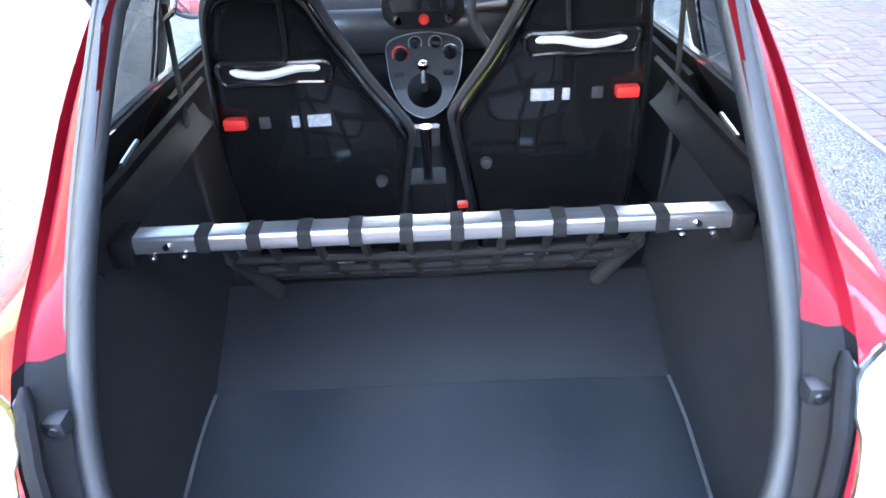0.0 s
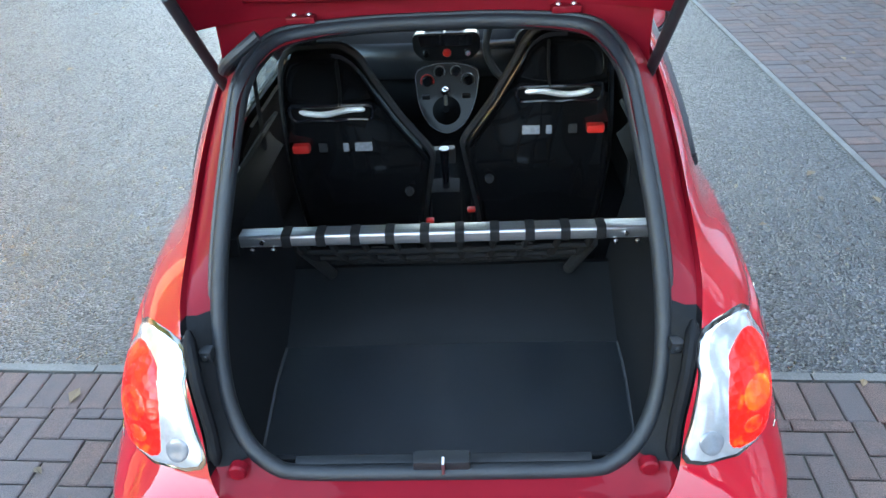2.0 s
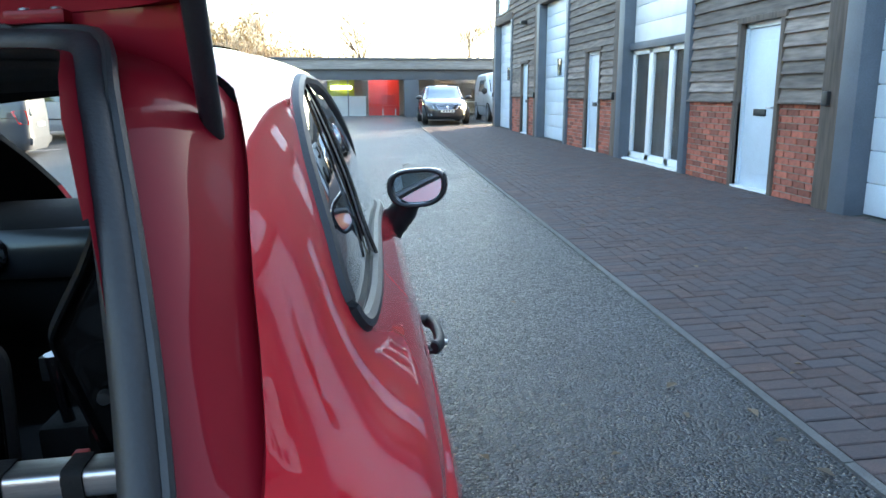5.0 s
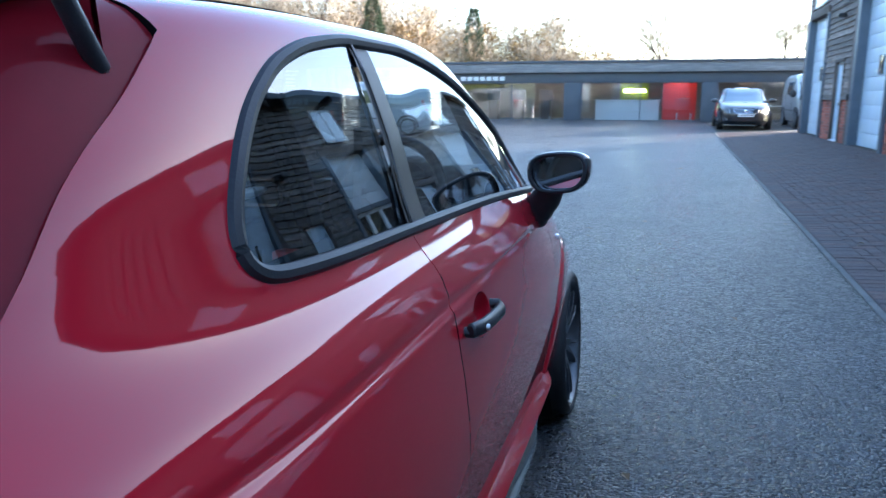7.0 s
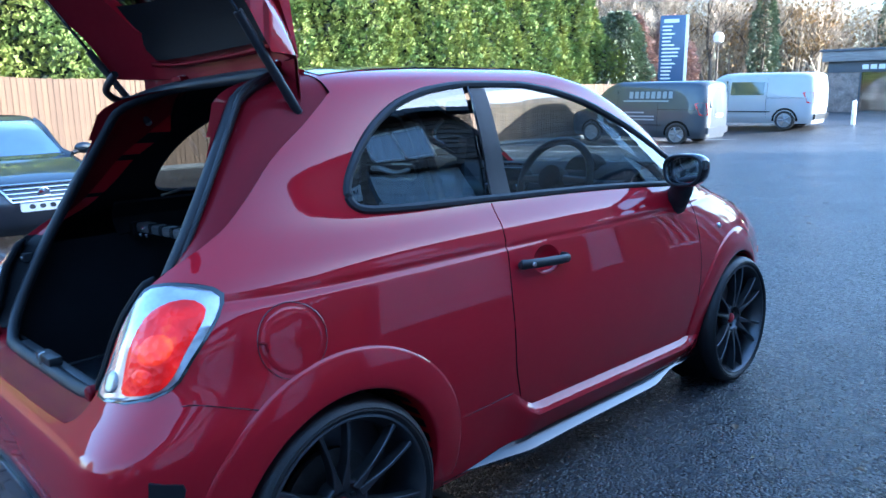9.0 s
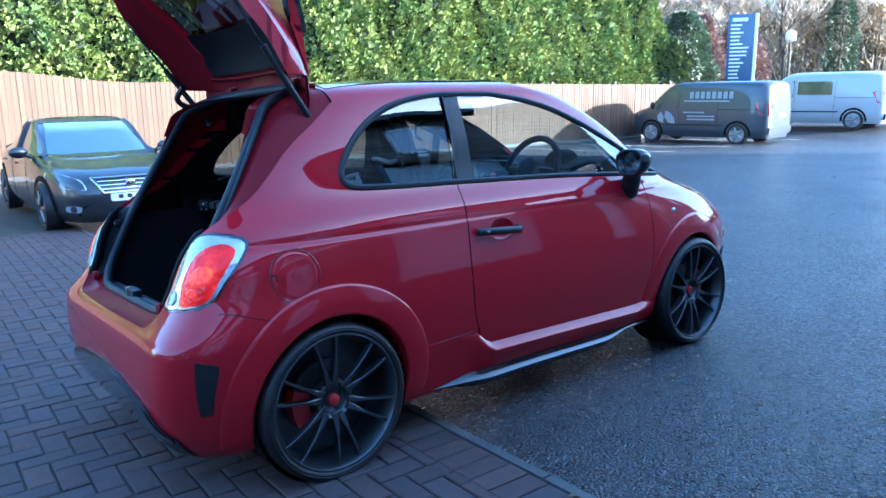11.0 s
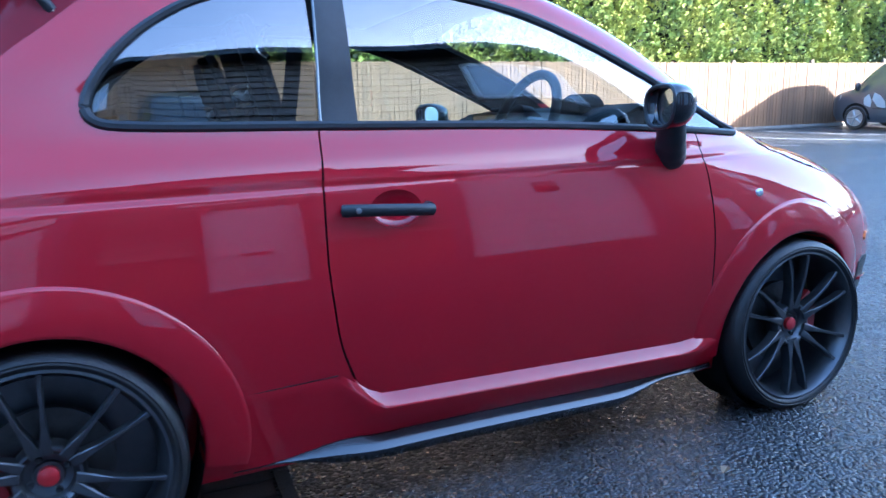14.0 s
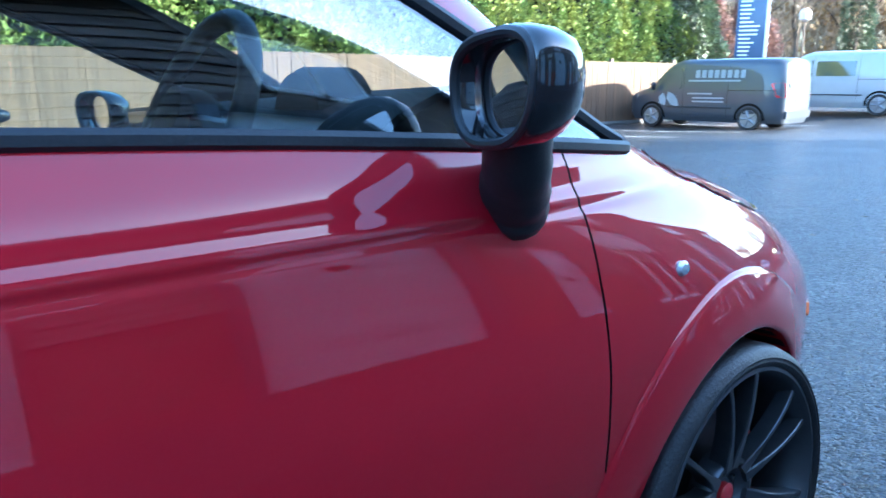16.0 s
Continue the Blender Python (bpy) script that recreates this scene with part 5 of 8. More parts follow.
# bucket seats
def seat(sx, up, name="bucket_seat"):
    st = new(name)
    st.empty_display_size = 0.1
    st.parent = car
    st.location.z = up
    tagged(st, label="black carbon-backed bucket seat")
    half = [(0.435, 1.315), (0.30, 1.318), (0.255, 1.285), (0.225, 1.215), (0.150, 1.075), (0.075, 0.965), (0.055, 0.93), (0.072, 0.82), (0.100, 0.66), (0.115, 0.50),
            (0.49, 0.50), (0.512, 0.66), (0.522, 0.86), (0.515, 1.0), (0.505, 1.12), (0.485, 1.25), (0.465, 1.295)]
    line = rounded(half, 0.03, 4)

    def lean(z):
        return 0.605 - 0.22 * (z - 0.95)
    bm = bmesh.new()
    cx, cz = 0.32, 0.90
    rings = []
    for f, dy in ((1.0, 0.050), (1.005, 0.030), (1.0, 0.008), (0.985, -0.004), (0.955, -0.006), (0.925, 0.010), (0.86, 0.016), (0.55, 0.004), (0.2, -0.002)):
        rings.append([bm.verts.new((sx * (cx + (x - cx) * f), lean(cz + (z - cz) * f) + dy, cz + (z - cz) * f)) for x, z in line])
    n = len(line)
    for p, q in zip(rings, rings[1:]):
        for i in range(n):
            bm.faces.new((p[i], p[(i + 1) % n], q[(i + 1) % n], q[i]))
    bm.faces.new(rings[-1])
    bm.faces.new(rings[0])
    part("seat_shell", bm, CARBON, st, "gloss carbon-fibre seat back", sharp=45)
    edge = [(sx * (cx + (x - cx) * 1.0), lean(z) + 0.045, z) for x, z in line]
    part("seat_edge", tube(edge, 0.017, 8, closed=True), CABIN_GREY, st, "dark grey seat edge")
    pad = rounded([(0.14, 0.40), (0.50, 0.40), (0.52, 0.56), (0.12, 0.56)], 0.04)
    part("seat_cushion", slab(pad, 0.52, lambda u, v, d: (sx * u, 0.66 + d, v)), CABIN, st)
    # grip slot; a pale wavy strip paints in the reflection along its lip
    zc = 1.118
    wave = [(0.245 + 0.205 * t, zc + 0.008 * math.sin(t * 2 * math.pi * 1.0 + 0.6)) for t in steps(0, 1, 16)]
    slot = rounded([(0.225, zc - 0.030), (0.30, zc - 0.026), (0.345, zc - 0.032), (0.40, zc - 0.026), (0.475, zc - 0.030), (0.482, zc + 0.022), (0.22, zc + 0.022)], 0.02)
    part("slot_surround", tube([(sx * x, lean(z) - 0.004, z) for x, z in slot], 0.007, 8, closed=True), BLACK_GLOSS, st)
    hole = slab(slot, 0.010, lambda u, v, d: (sx * u, lean(v) - 0.001 + d, v))
    part("slot", hole, CABIN, st)
    part("slot_lip", tube([(sx * x, lean(z) - 0.006, z) for x, z in wave], [0.004] + [0.0100] * 15 + [0.004], 8), LIP_GLINT, st, "pale wavy strip standing for the reflection on the slot's lip")
    part("release_tab", box(min(sx * 0.44, sx * 0.496), max(sx * 0.44, sx * 0.496), lean(0.988) - 0.022, lean(0.988) + 0.012, 0.974, 1.002, 0.008), RED_PLASTIC, st, "red release tab")
    for a, b, mat in ((0.385, 0.412, CABIN_GREY), (0.315, 0.333, PLATE), (0.240, 0.295, PLATE)):
        part("sticker", box(min(sx * a, sx * b), max(sx * a, sx * b), lean(0.985) - 0.007, lean(0.985) + 0.004, 0.972, 1.001, 0.002), STICKER if mat is PLATE else mat, st, "small worn grey sticker")
    part("seat_bolt", moved(lathe([(0.0, -0.01), (0.013, -0.008), (0.016, 0.008)], 16, "Y"), Matrix.Translation((sx * 0.135, lean(0.80) - 0.006, 0.80))), CABIN_GREY, st)
    part("belt_stalk", tube([(sx * 0.075, 0.66, 0.60), (sx * 0.072, 0.64, 0.68)], 0.013, 8, flat=0.6), CABIN, st)
    part("stalk_button", box(sx * 0.072 - 0.014, sx * 0.072 + 0.014, 0.625, 0.650, 0.678, 0.690, 0.003), RED_PLASTIC, st, "red buckle button")
    part("harness_strap", tube(spline([(sx * 0.31, lean(1.28) - 0.004, 1.285), (sx * 0.312, lean(1.2) - 0.008, 1.20), (sx * 0.318, lean(1.14) - 0.005, 1.15)], 4), 0.022, 8, flat=0.2), CABIN_GREY, st)
    return st


def carbon_material():
    m = material("carbon_weave", (0.010, 0.010, 0.011), 0.12, 0.0, spec=0.22, coat=0.3, vary=0.3, scale=5)
    n, l = m.node_tree.nodes, m.node_tree.links
    co = n.new("ShaderNodeTexCoord")
    ck = n.new("ShaderNodeTexChecker")
    ck.inputs["Scale"].default_value = 260
    ck.inputs["Color1"].default_value, ck.inputs["Color2"].default_value = (0.003, 0.003, 0.0033, 1), (0.008, 0.008, 0.0085, 1)
    l.new(co.outputs["Object"], ck.inputs["Vector"])
    l.new(ck.outputs["Color"], n["Principled BSDF"].inputs["Base Color"])
    return m


CARBON = carbon_material()
STICKER = material("worn_sticker", (0.30, 0.31, 0.33), 0.4, vary=0.4, scale=90)
seat(-1, -0.020)
seat(1, 0.018)

# dashboard
prof = [(1.70, 0.60), (1.62, 0.70), (1.615, 0.79), (1.635, 0.835), (1.600, 0.852), (1.572, 0.89), (1.565, 0.945), (1.575, 0.99), (1.60, 1.012), (1.63, 1.034), (1.70, 1.062), (1.80, 1.075), (1.90, 1.066), (1.98, 1.045), (2.06, 1.015), (2.12, 0.985)]
dash_rows = []
for i in range(25):
    u = -1 + i / 12
    dash_rows.append([(0.60 * u * (1 - 0.05 * smoothstep(1.7, 2.0, y)), y + 0.05 * abs(u) ** 3, z) for y, z in prof])
dash = sheet("dashboard", dash_rows, CABIN, car, "black dashboard", 0.012)
sheet("dash_fascia", [[(0.575 * u, y - 0.006 + 0.05 * abs(u) ** 3, z) for y, z in ((1.604, 0.855), (1.574, 0.892), (1.566, 0.945), (1.576, 0.99), (1.598, 1.009))] for u in steps(-1, 1, 24)], DASH_PANEL, dash, "gloss dark grey fascia", 0.004)
part("radio_panel", slab(rounded([(-0.165, 0.985), (-0.12, 0.945), (0.08, 0.945), (0.125, 0.985), (0.12, 1.062), (-0.165, 1.062)], 0.03), 0.05, lambda u, v, d: (u, 1.545 + d, v)), CONSOLE, dash, "dark radio surround")
part("radio_slot", slab(rounded([(-0.130, 1.008), (0.085, 1.008), (0.095, 1.055), (-0.140, 1.055)], 0.008), 0.012, lambda u, v, d: (u, 1.537 + d, v)), BLACK_GLOSS, dash)
for i, x in enumerate((-0.110, -0.020, 0.070)):
    part("round_switch", moved(lathe([(0.0, -0.012), (0.012, -0.012), (0.015, -0.006), (0.019, 0.006)], 20, "Y"), Matrix.Translation((x, 1.538, 0.977))), CHROME if i != 1 else RED_PLASTIC, dash, "round chrome switch" if i != 1 else "round red switch")
for x in (-0.50, 0.50):
    part("air_vent", moved(lathe([(0.052, 0.02), (0.050, -0.014), (0.043, -0.018), (0.038, -0.004), (0.0, -0.006)], 28, "Y"), Matrix.Translation((x, 1.59, 0.945))), BLACK_GLOSS, dash, "round air vent")
for x in (-0.075, 0.015):
    part("centre_vent", box(x - 0.042, x + 0.042, 1.60, 1.65, 1.066, 1.082, 0.008), CABIN, dash)
# centre console, a rounded shield with dials and the gear lever
con_line = spline([(-0.03, 0.655), (-0.105, 0.69), (-0.145, 0.76), (-0.158, 0.84), (-0.148, 0.905), (-0.025, 0.932), (0.100, 0.905), (0.108, 0.84), (0.088, 0.76), (0.045, 0.69)], 5, True)


def con_y(z):
    return 1.545 - 0.42 * (0.92 - z)


console = part("centre_console", slab(con_line, 0.05, lambda u, v, d: (u, con_y(v) + d, v)), CONSOLE, car, "dark centre console", sharp=45)
part("console_rim", tube([(u, con_y(v) - 0.002, v) for u, v in con_line], 0.0022, 8, closed=True), GREY_LENS, console)
for x, z, r in ((-0.110, 0.864, 0.025), (0.067, 0.864, 0.025), (-0.056, 0.899, 0.021), (0.016, 0.899, 0.021)):
    k = part("heater_dial", moved(lathe([(0.0, -0.020), (r * 0.8, -0.020), (r, -0.004), (r * 1.15, 0.004)], 24, "Y"), Matrix.Translation((x, con_y(z), z))), BLACK_GLOSS, console, "round black heater dial")
    part("dial_ring", tube([(x + r * 1.15 * math.cos(t), con_y(z) - 0.004, z + r * 1.15 * math.sin(t)) for t in steps(0, 2 * math.pi, 24)[:-1]], 0.0022, 6, closed=True), RED_PLASTIC if x < -0.1 else STEEL, k)
for x in (-0.118, 0.058):
    part("window_switch", box(x - 0.018, x + 0.018, con_y(0.80) - 0.006, con_y(0.80) + 0.01, 0.79, 0.81, 0.003), CABIN_GREY, console)
part("gaiter", moved(lathe([(0.062, 0.0), (0.058, -0.010), (0.040, -0.035), (0.022, -0.06), (0.014, -0.07)], 28, "Y"), Matrix.Translation((-0.03, con_y(0.745) + 0.0, 0.745)) @ Matrix.Rotation(radians(-25), 4, "X")), CABIN, console, "black leather gaiter")
part("gear_lever", tube([(-0.03, con_y(0.745) - 0.05, 0.77), (-0.03, 1.432, 0.838)], 0.008, 10), STEEL, console)
part("gear_knob", moved(lathe([(0.0, -0.021), (0.010, -0.0185), (0.018, -0.010), (0.021, 0.0), (0.018, 0.010), (0.010, 0.0185), (0.0, 0.021)], 24, "Z"), Matrix.Translation((-0.03, 1.43, 0.848))), CHROME, console, "polished ball gear knob")
# tunnel and the tall handbrake lever
sheet("tunnel", [[(-0.02 + 0.085 * math.cos(math.pi * f), y, 0.42 + 0.16 * math.sin(math.pi * f)) for f in steps(0, 1, 10)] for y in steps(0.46, 1.55, 8)], CABIN, car)
hb = part("handbrake_lever", tube([(-0.02, 0.86, 0.56), (-0.018, 0.80, 0.76), (-0.018, 0.79, 0.865)], [0.016, 0.013, 0.018], 12), BLACK_GLOSS, car, "tall black handbrake lever")
part("lever_base", box(-0.075, 0.035, 0.78, 0.90, 0.54, 0.70, 0.015), CABIN, hb)
part("lever_fluid_pot", box(-0.055, 0.02, 0.80, 0.84, 0.80, 0.855, 0.006), CABIN_GREY, hb)
# steering wheel
WC = Vector((0.325, 1.49, 1.02))
tilt = Matrix.Translation(WC) @ Matrix.Rotation(radians(-24), 4, "X")
ring = [tilt @ Vector((0.178 * math.cos(t), 0, 0.178 * math.sin(t))) for t in steps(0, 2 * math.pi, 48)[:-1]]
sw = part("steering_wheel", tube(ring, 0.0165, 12, closed=True), CABIN_GREY, car, "dark grey leather steering wheel")
part("wheel_hub", moved(lathe([(0.0, -0.05), (0.055, -0.04), (0.065, 0.0), (0.05, 0.05)], 28, "Y"), tilt), CABIN, sw)
for a in (0.0, math.pi, -math.pi / 2):
    part("wheel_spoke", tube([tilt @ Vector((0.05 * math.cos(a), -0.01, 0.05 * math.sin(a))), tilt @ Vector((0.17 * math.cos(a), 0, 0.17 * math.sin(a)))], [0.022, 0.014], 8, flat=0.6), DASH_PANEL, sw)
part("steering_column", tube([tilt @ Vector((0, 0.03, 0)), (0.325, 1.66, 0.92)], [0.045, 0.055], 14), CABIN, sw)
part("instrument_binnacle", moved(lathe([(0.0, -0.02), (0.080, -0.02), (0.090, 0.0), (0.090, 0.08)], 32, "Y"), Matrix.Translation((0.325, 1.69, 1.025))), CABIN, dash, "round instrument binnacle")
part("rear_view_mirror", box(-0.11, 0.11, 1.28, 1.305, 1.315, 1.375, 0.012), CABIN, car, "black interior mirror")
for s in (1, -1):
    sheet("door_trim", [[(s * (side_x(y, z) - 0.045), y, z) for z in steps(0.45, 1.0, 6)] for y in steps(0.72, 1.86, 12)], CABIN, car)
sheet("headlining", [[(x, y, roof_z(x, y) - 0.034) for x in steps(-0.42, 0.42, 12)] for y in steps(0.36, 1.20, 10)], FABRIC, car, "pale grey headlining")

# ---- the row of workshop units ----
WALL_X, BASE, EAVES = 5.2, 0.255, 5.2
units = thing("workshop_units", "row of timber-clad workshop units on brick plinths", "building", kind="")
MODULE, FIRST = 6.3, 6.2


def module_solids(k):
    """Where in a unit the wall is solid, from its start: brick, door, brick, bay."""
    y = FIRST + MODULE * k
    return dict(door=(y + 0.90, y + 1.77), bay=(y + 3.30, y + 5.75), post_a=(y + 3.12, y + 3.30), post_b=(y + 5.75, y + 6.30), brick_a=(y, y + 0.90), brick_b=(y + 1.77, y + 3.12))


K0, K1 = -3, 3
Y0, Y1 = FIRST + MODULE * K0, FIRST + MODULE * K1
back = part("rear_wall", box(WALL_X + 0.25, WALL_X + 8.0, Y0, Y1, BASE - 0.3, EAVES, 0.0), TIMBER, units, "dark back part of the building")
roof = bmesh.new()
pts = [(WALL_X - 0.35, EAVES - 0.02), (WALL_X + 4.2, EAVES + 1.7), (WALL_X + 8.5, EAVES - 0.02), (WALL_X + 8.5, EAVES - 0.16), (WALL_X + 4.2, EAVES + 1.54), (WALL_X - 0.35, EAVES - 0.16)]
roof = slab(pts, Y1 - Y0 + 0.5, lambda u, v, d: (u, Y0 - 0.25 + d, v))
part("roof", roof, SLATE_PANEL, units, "grey sheet roof")


def boards(y0, y1, z0, z1, name="cladding_board"):
    """Waney-edged boards that lap over one another."""
    rnd = random.Random(int(y0 * 100) + 7)
    z = z0
    while z < z1 - 0.02:
        h = min(rnd.uniform(0.125, 0.165), z1 - z)
        n = max(2, int((y1 - y0) / 0.4))
        bm = bmesh.new()
        top, low, tb, lb = [], [], [], []
        for i in range(n + 1):
            y = y0 + (y1 - y0) * i / n
            wav = rnd.uniform(-0.008, 0.008)
            low.append(bm.verts.new((WALL_X - 0.052 + rnd.uniform(-0.003, 0.003), y, z - 0.02 + wav)))
            top.append(bm.verts.new((WALL_X - 0.014, y, z + h)))
            lb.append(bm.verts.new((WALL_X - 0.022, y, z - 0.02 + wav)))
        for i in range(n):
            bm.faces.new((low[i], low[i + 1], top[i + 1], top[i]))
            bm.faces.new((lb[i], lb[i + 1], low[i + 1], low[i]))
        part(name, bm, CLADDING, units)
        z += h


def brick_wall(y0, y1, z0, z1, singly):
    """A brick plinth: mortar bed, and bricks in stretcher bond standing proud of it."""
    bed = part("mortar_bed", box(WALL_X - 0.012, WALL_X + 0.2, y0, y1, z0 - 0.1, z1), MORTAR, units)
    rows = round((z1 - z0) / 0.075)
    one = bpy.data.meshes.get("brick_one")
    if one is None:
        b = box(-0.012, 0.0, -0.1035, 0.1035, -0.0315, 0.0315, 0.003)
        one = bpy.data.meshes.new("brick_one")
        b.to_mesh(one)
        b.free()
        one.materials.append(BRICK)
    verts, faces = [], []
    for r in range(rows):
        z = z0 + 0.0375 + r * 0.075
        y = y0 - (0.1125 if r % 2 else 0.0)
        while y < y1 - 0.02:
            a, b2 = max(y, y0) + 0.006, min(y + 0.215, y1) - 0.003
            y += 0.225
            if b2 - a < 0.03:
                continue
            if singly and b2 - a > 0.2:
                o = new("brick", one)
                o.parent = units
                o.location = (WALL_X - 0.012, (a + b2) / 2, z)
            else:
                i = len(verts)
                x0, x1 = WALL_X - 0.024, WALL_X - 0.010
                verts += [(x0, a, z - 0.0315), (x0, b2, z - 0.0315), (x0, b2, z + 0.0315), (x0, a, z + 0.0315),
                          (x1, a, z - 0.0315), (x1, b2, z - 0.0315), (x1, b2, z + 0.0315), (x1, a, z + 0.0315)]
                faces += [(i, i + 3, i + 2, i + 1), (i, i + 1, i + 5, i + 4), (i + 3, i + 7, i + 6, i + 2), (i, i + 4, i + 7, i + 3), (i + 1, i + 2, i + 6, i + 5)]
    if verts:
        ob = new("brickwork", mesh_from("brickwork", verts, faces, BRICK, False))
        ob.parent = units
        tagged(ob, kind="stuff")


def unit_door(y0, y1):
    z1 = BASE + 1.95
    frame = box(WALL_X + 0.02, WALL_X + 0.12, y0, y0 + 0.06, BASE, z1)
    box(WALL_X + 0.02, WALL_X + 0.12, y1 - 0.06, y1, BASE, z1, bm=frame)
    box(WALL_X + 0.02, WALL_X + 0.12, y0, y1, z1 - 0.06, z1, bm=frame)
    d = part("door_frame", frame, DOOR_PAINT, units)
    leaf = part("door_leaf", box(WALL_X + 0.045, WALL_X + 0.095, y0 + 0.062, y1 - 0.062, BASE + 0.03, z1 - 0.062, 0.004), DOOR_PAINT, units, "pale blue-grey entrance door")
    part("door_inset", box(WALL_X + 0.038, WALL_X + 0.05, y0 + 0.16, y1 - 0.16, BASE + 0.20, z1 - 0.22, 0.006), DOOR_PAINT, leaf)
    part("letterbox", box(WALL_X + 0.02, WALL_X + 0.042, (y0 + y1) / 2 - 0.13, (y0 + y1) / 2 + 0.13, BASE + 0.88, BASE + 0.96, 0.006), BLACK_TRIM, leaf, "black letterbox flap")
    part("lever_handle", tube([(WALL_X + 0.04, y0 + 0.11, BASE + 0.98), (WALL_X - 0.02, y0 + 0.11, BASE + 0.98), (WALL_X - 0.02, y0 + 0.22, BASE + 0.98)], 0.010, 8), STEEL, leaf)
    part("door_sill", box(WALL_X - 0.05, WALL_X + 0.12, y0, y1, BASE - 0.03, BASE + 0.03, 0.005), WHITE_PAINT, units)
    part("door_lintel", box(WALL_X - 0.06, WALL_X + 0.1, y0 - 0.10, y1 + 0.10, z1, z1 + 0.07, 0.006), TIMBER, units)
    part("door_reveal", box(WALL_X - 0.055, WALL_X + 0.13, y0 - 0.07, y0, BASE, z1, 0.004), TIMBER, units)
    part("door_reveal", box(WALL_X - 0.055, WALL_X + 0.13, y1, y1 + 0.07, BASE, z1, 0.004), TIMBER, units)
    part("door_backing", box(WALL_X + 0.12, WALL_X + 0.25, y0 - 0.07, y1 + 0.07, BASE - 0.1, z1 + 0.1), TIMBER, units)


def roller_door(y0, y1, z0, z1):
    paint = WHITE_PAINT if z0 > 1 else DOOR_PAINT
    d = part("roller_door", box(WALL_X + 0.125, WALL_X + 0.152, y0, y1, z0, z1), paint, units, "pale sectional workshop door")
    z = z0
    while z < z1 - 0.02:
        h = min(0.30, z1 - z)
        part("door_panel", box(WALL_X + 0.10, WALL_X + 0.13, y0 + 0.002, y1 - 0.002, z + 0.004, z + h - 0.004, 0.006), paint, d)
        z += 0.30
    part("door_backing", box(WALL_X + 0.155, WALL_X + 0.25, y0 - 0.05, y1 + 0.05, BASE - 0.1, z1 + 0.1), TIMBER, units)
    if z0 < 1:
        part("vision_panel", box(WALL_X + 0.085, WALL_X + 0.105, y0 + 0.9, y0 + 1.2, BASE + 1.55, BASE + 1.95, 0.03), BLACK_GLOSS, d)


def french_doors(y0, y1, z1):
    n = 3
    for i in range(n):
        a, b = y0 + (y1 - y0) * i / n, y0 + (y1 - y0) * (i + 1) / n
        fr = box(WALL_X + 0.09, WALL_X + 0.15, a, a + 0.075, BASE + 0.04, z1, 0.004)
        box(WALL_X + 0.09, WALL_X + 0.15, b - 0.075, b, BASE + 0.04, z1, 0.004, bm=fr)
        box(WALL_X + 0.09, WALL_X + 0.15, a, b, BASE + 0.04, BASE + 0.14, 0.004, bm=fr)
        box(WALL_X + 0.09, WALL_X + 0.15, a, b, z1 - 0.08, z1, 0.004, bm=fr)
        f = part("glazed_door", fr, WHITE_PAINT, units, "white framed glazed door")
        g = part("pane", box(WALL_X + 0.118, WALL_X + 0.124, a + 0.07, b - 0.07, BASE + 0.13, z1 - 0.07), CLEAR_GLASS, f)
        g.visible_shadow = False
    part("door_sill", box(WALL_X - 0.04, WALL_X + 0.2, y0, y1, BASE - 0.03, BASE + 0.035, 0.005), WHITE_PAINT, units)
    part("unit_interior", box(WALL_X + 0.21, WALL_X + 0.25, y0, y1, BASE, z1), FABRIC, units)


def upper_window(y0, y1, z0, z1):
    fr = box(WALL_X - 0.075, WALL_X, y0, y0 + 0.07, z0, z1, 0.004)
    box(WALL_X - 0.075, WALL_X, y1 - 0.07, y1, z0, z1, 0.004, bm=fr)
    box(WALL_X - 0.075, WALL_X, y0, y1, z0, z0 + 0.07, 0.004, bm=fr)
    box(WALL_X - 0.075, WALL_X, y0, y1, z1 - 0.07, z1, 0.004, bm=fr)
    box(WALL_X - 0.075, WALL_X, (y0 + y1) / 2 - 0.03, (y0 + y1) / 2 + 0.03, z0, z1, 0.004, bm=fr)
    f = part("window_frame", fr, WHITE_PAINT, units, "white upper window")
    part("pane", box(WALL_X - 0.068, WALL_X - 0.060, y0 + 0.05, y1 - 0.05, z0 + 0.05, z1 - 0.05), WHITE_LENS, f)


SIGN_WHITE = material("sign_board", (0.70, 0.71, 0.72), 0.4, vary=0.08, scale=3)
SIGN_INK = material("sign_ink", (0.06, 0.07, 0.09), 0.5, vary=0.1, scale=3)


def sign_board(y0, y1, z0, z1, bars):
    s = part("sign_board", box(WALL_X - 0.10, WALL_X - 0.062, y0, y1, z0, z1, 0.004), SIGN_WHITE, units, "white sign board with dark bars")
    n = bars
    w = (y1 - y0) * 0.7 / n
    for i in range(n):
        a = y0 + (y1 - y0) * 0.15 + i * w
        part("dark_bar", box(WALL_X - 0.106, WALL_X - 0.099, a, a + w * 0.62, z0 + (z1 - z0) * 0.45, z0 + (z1 - z0) * 0.75), SIGN_INK, s)


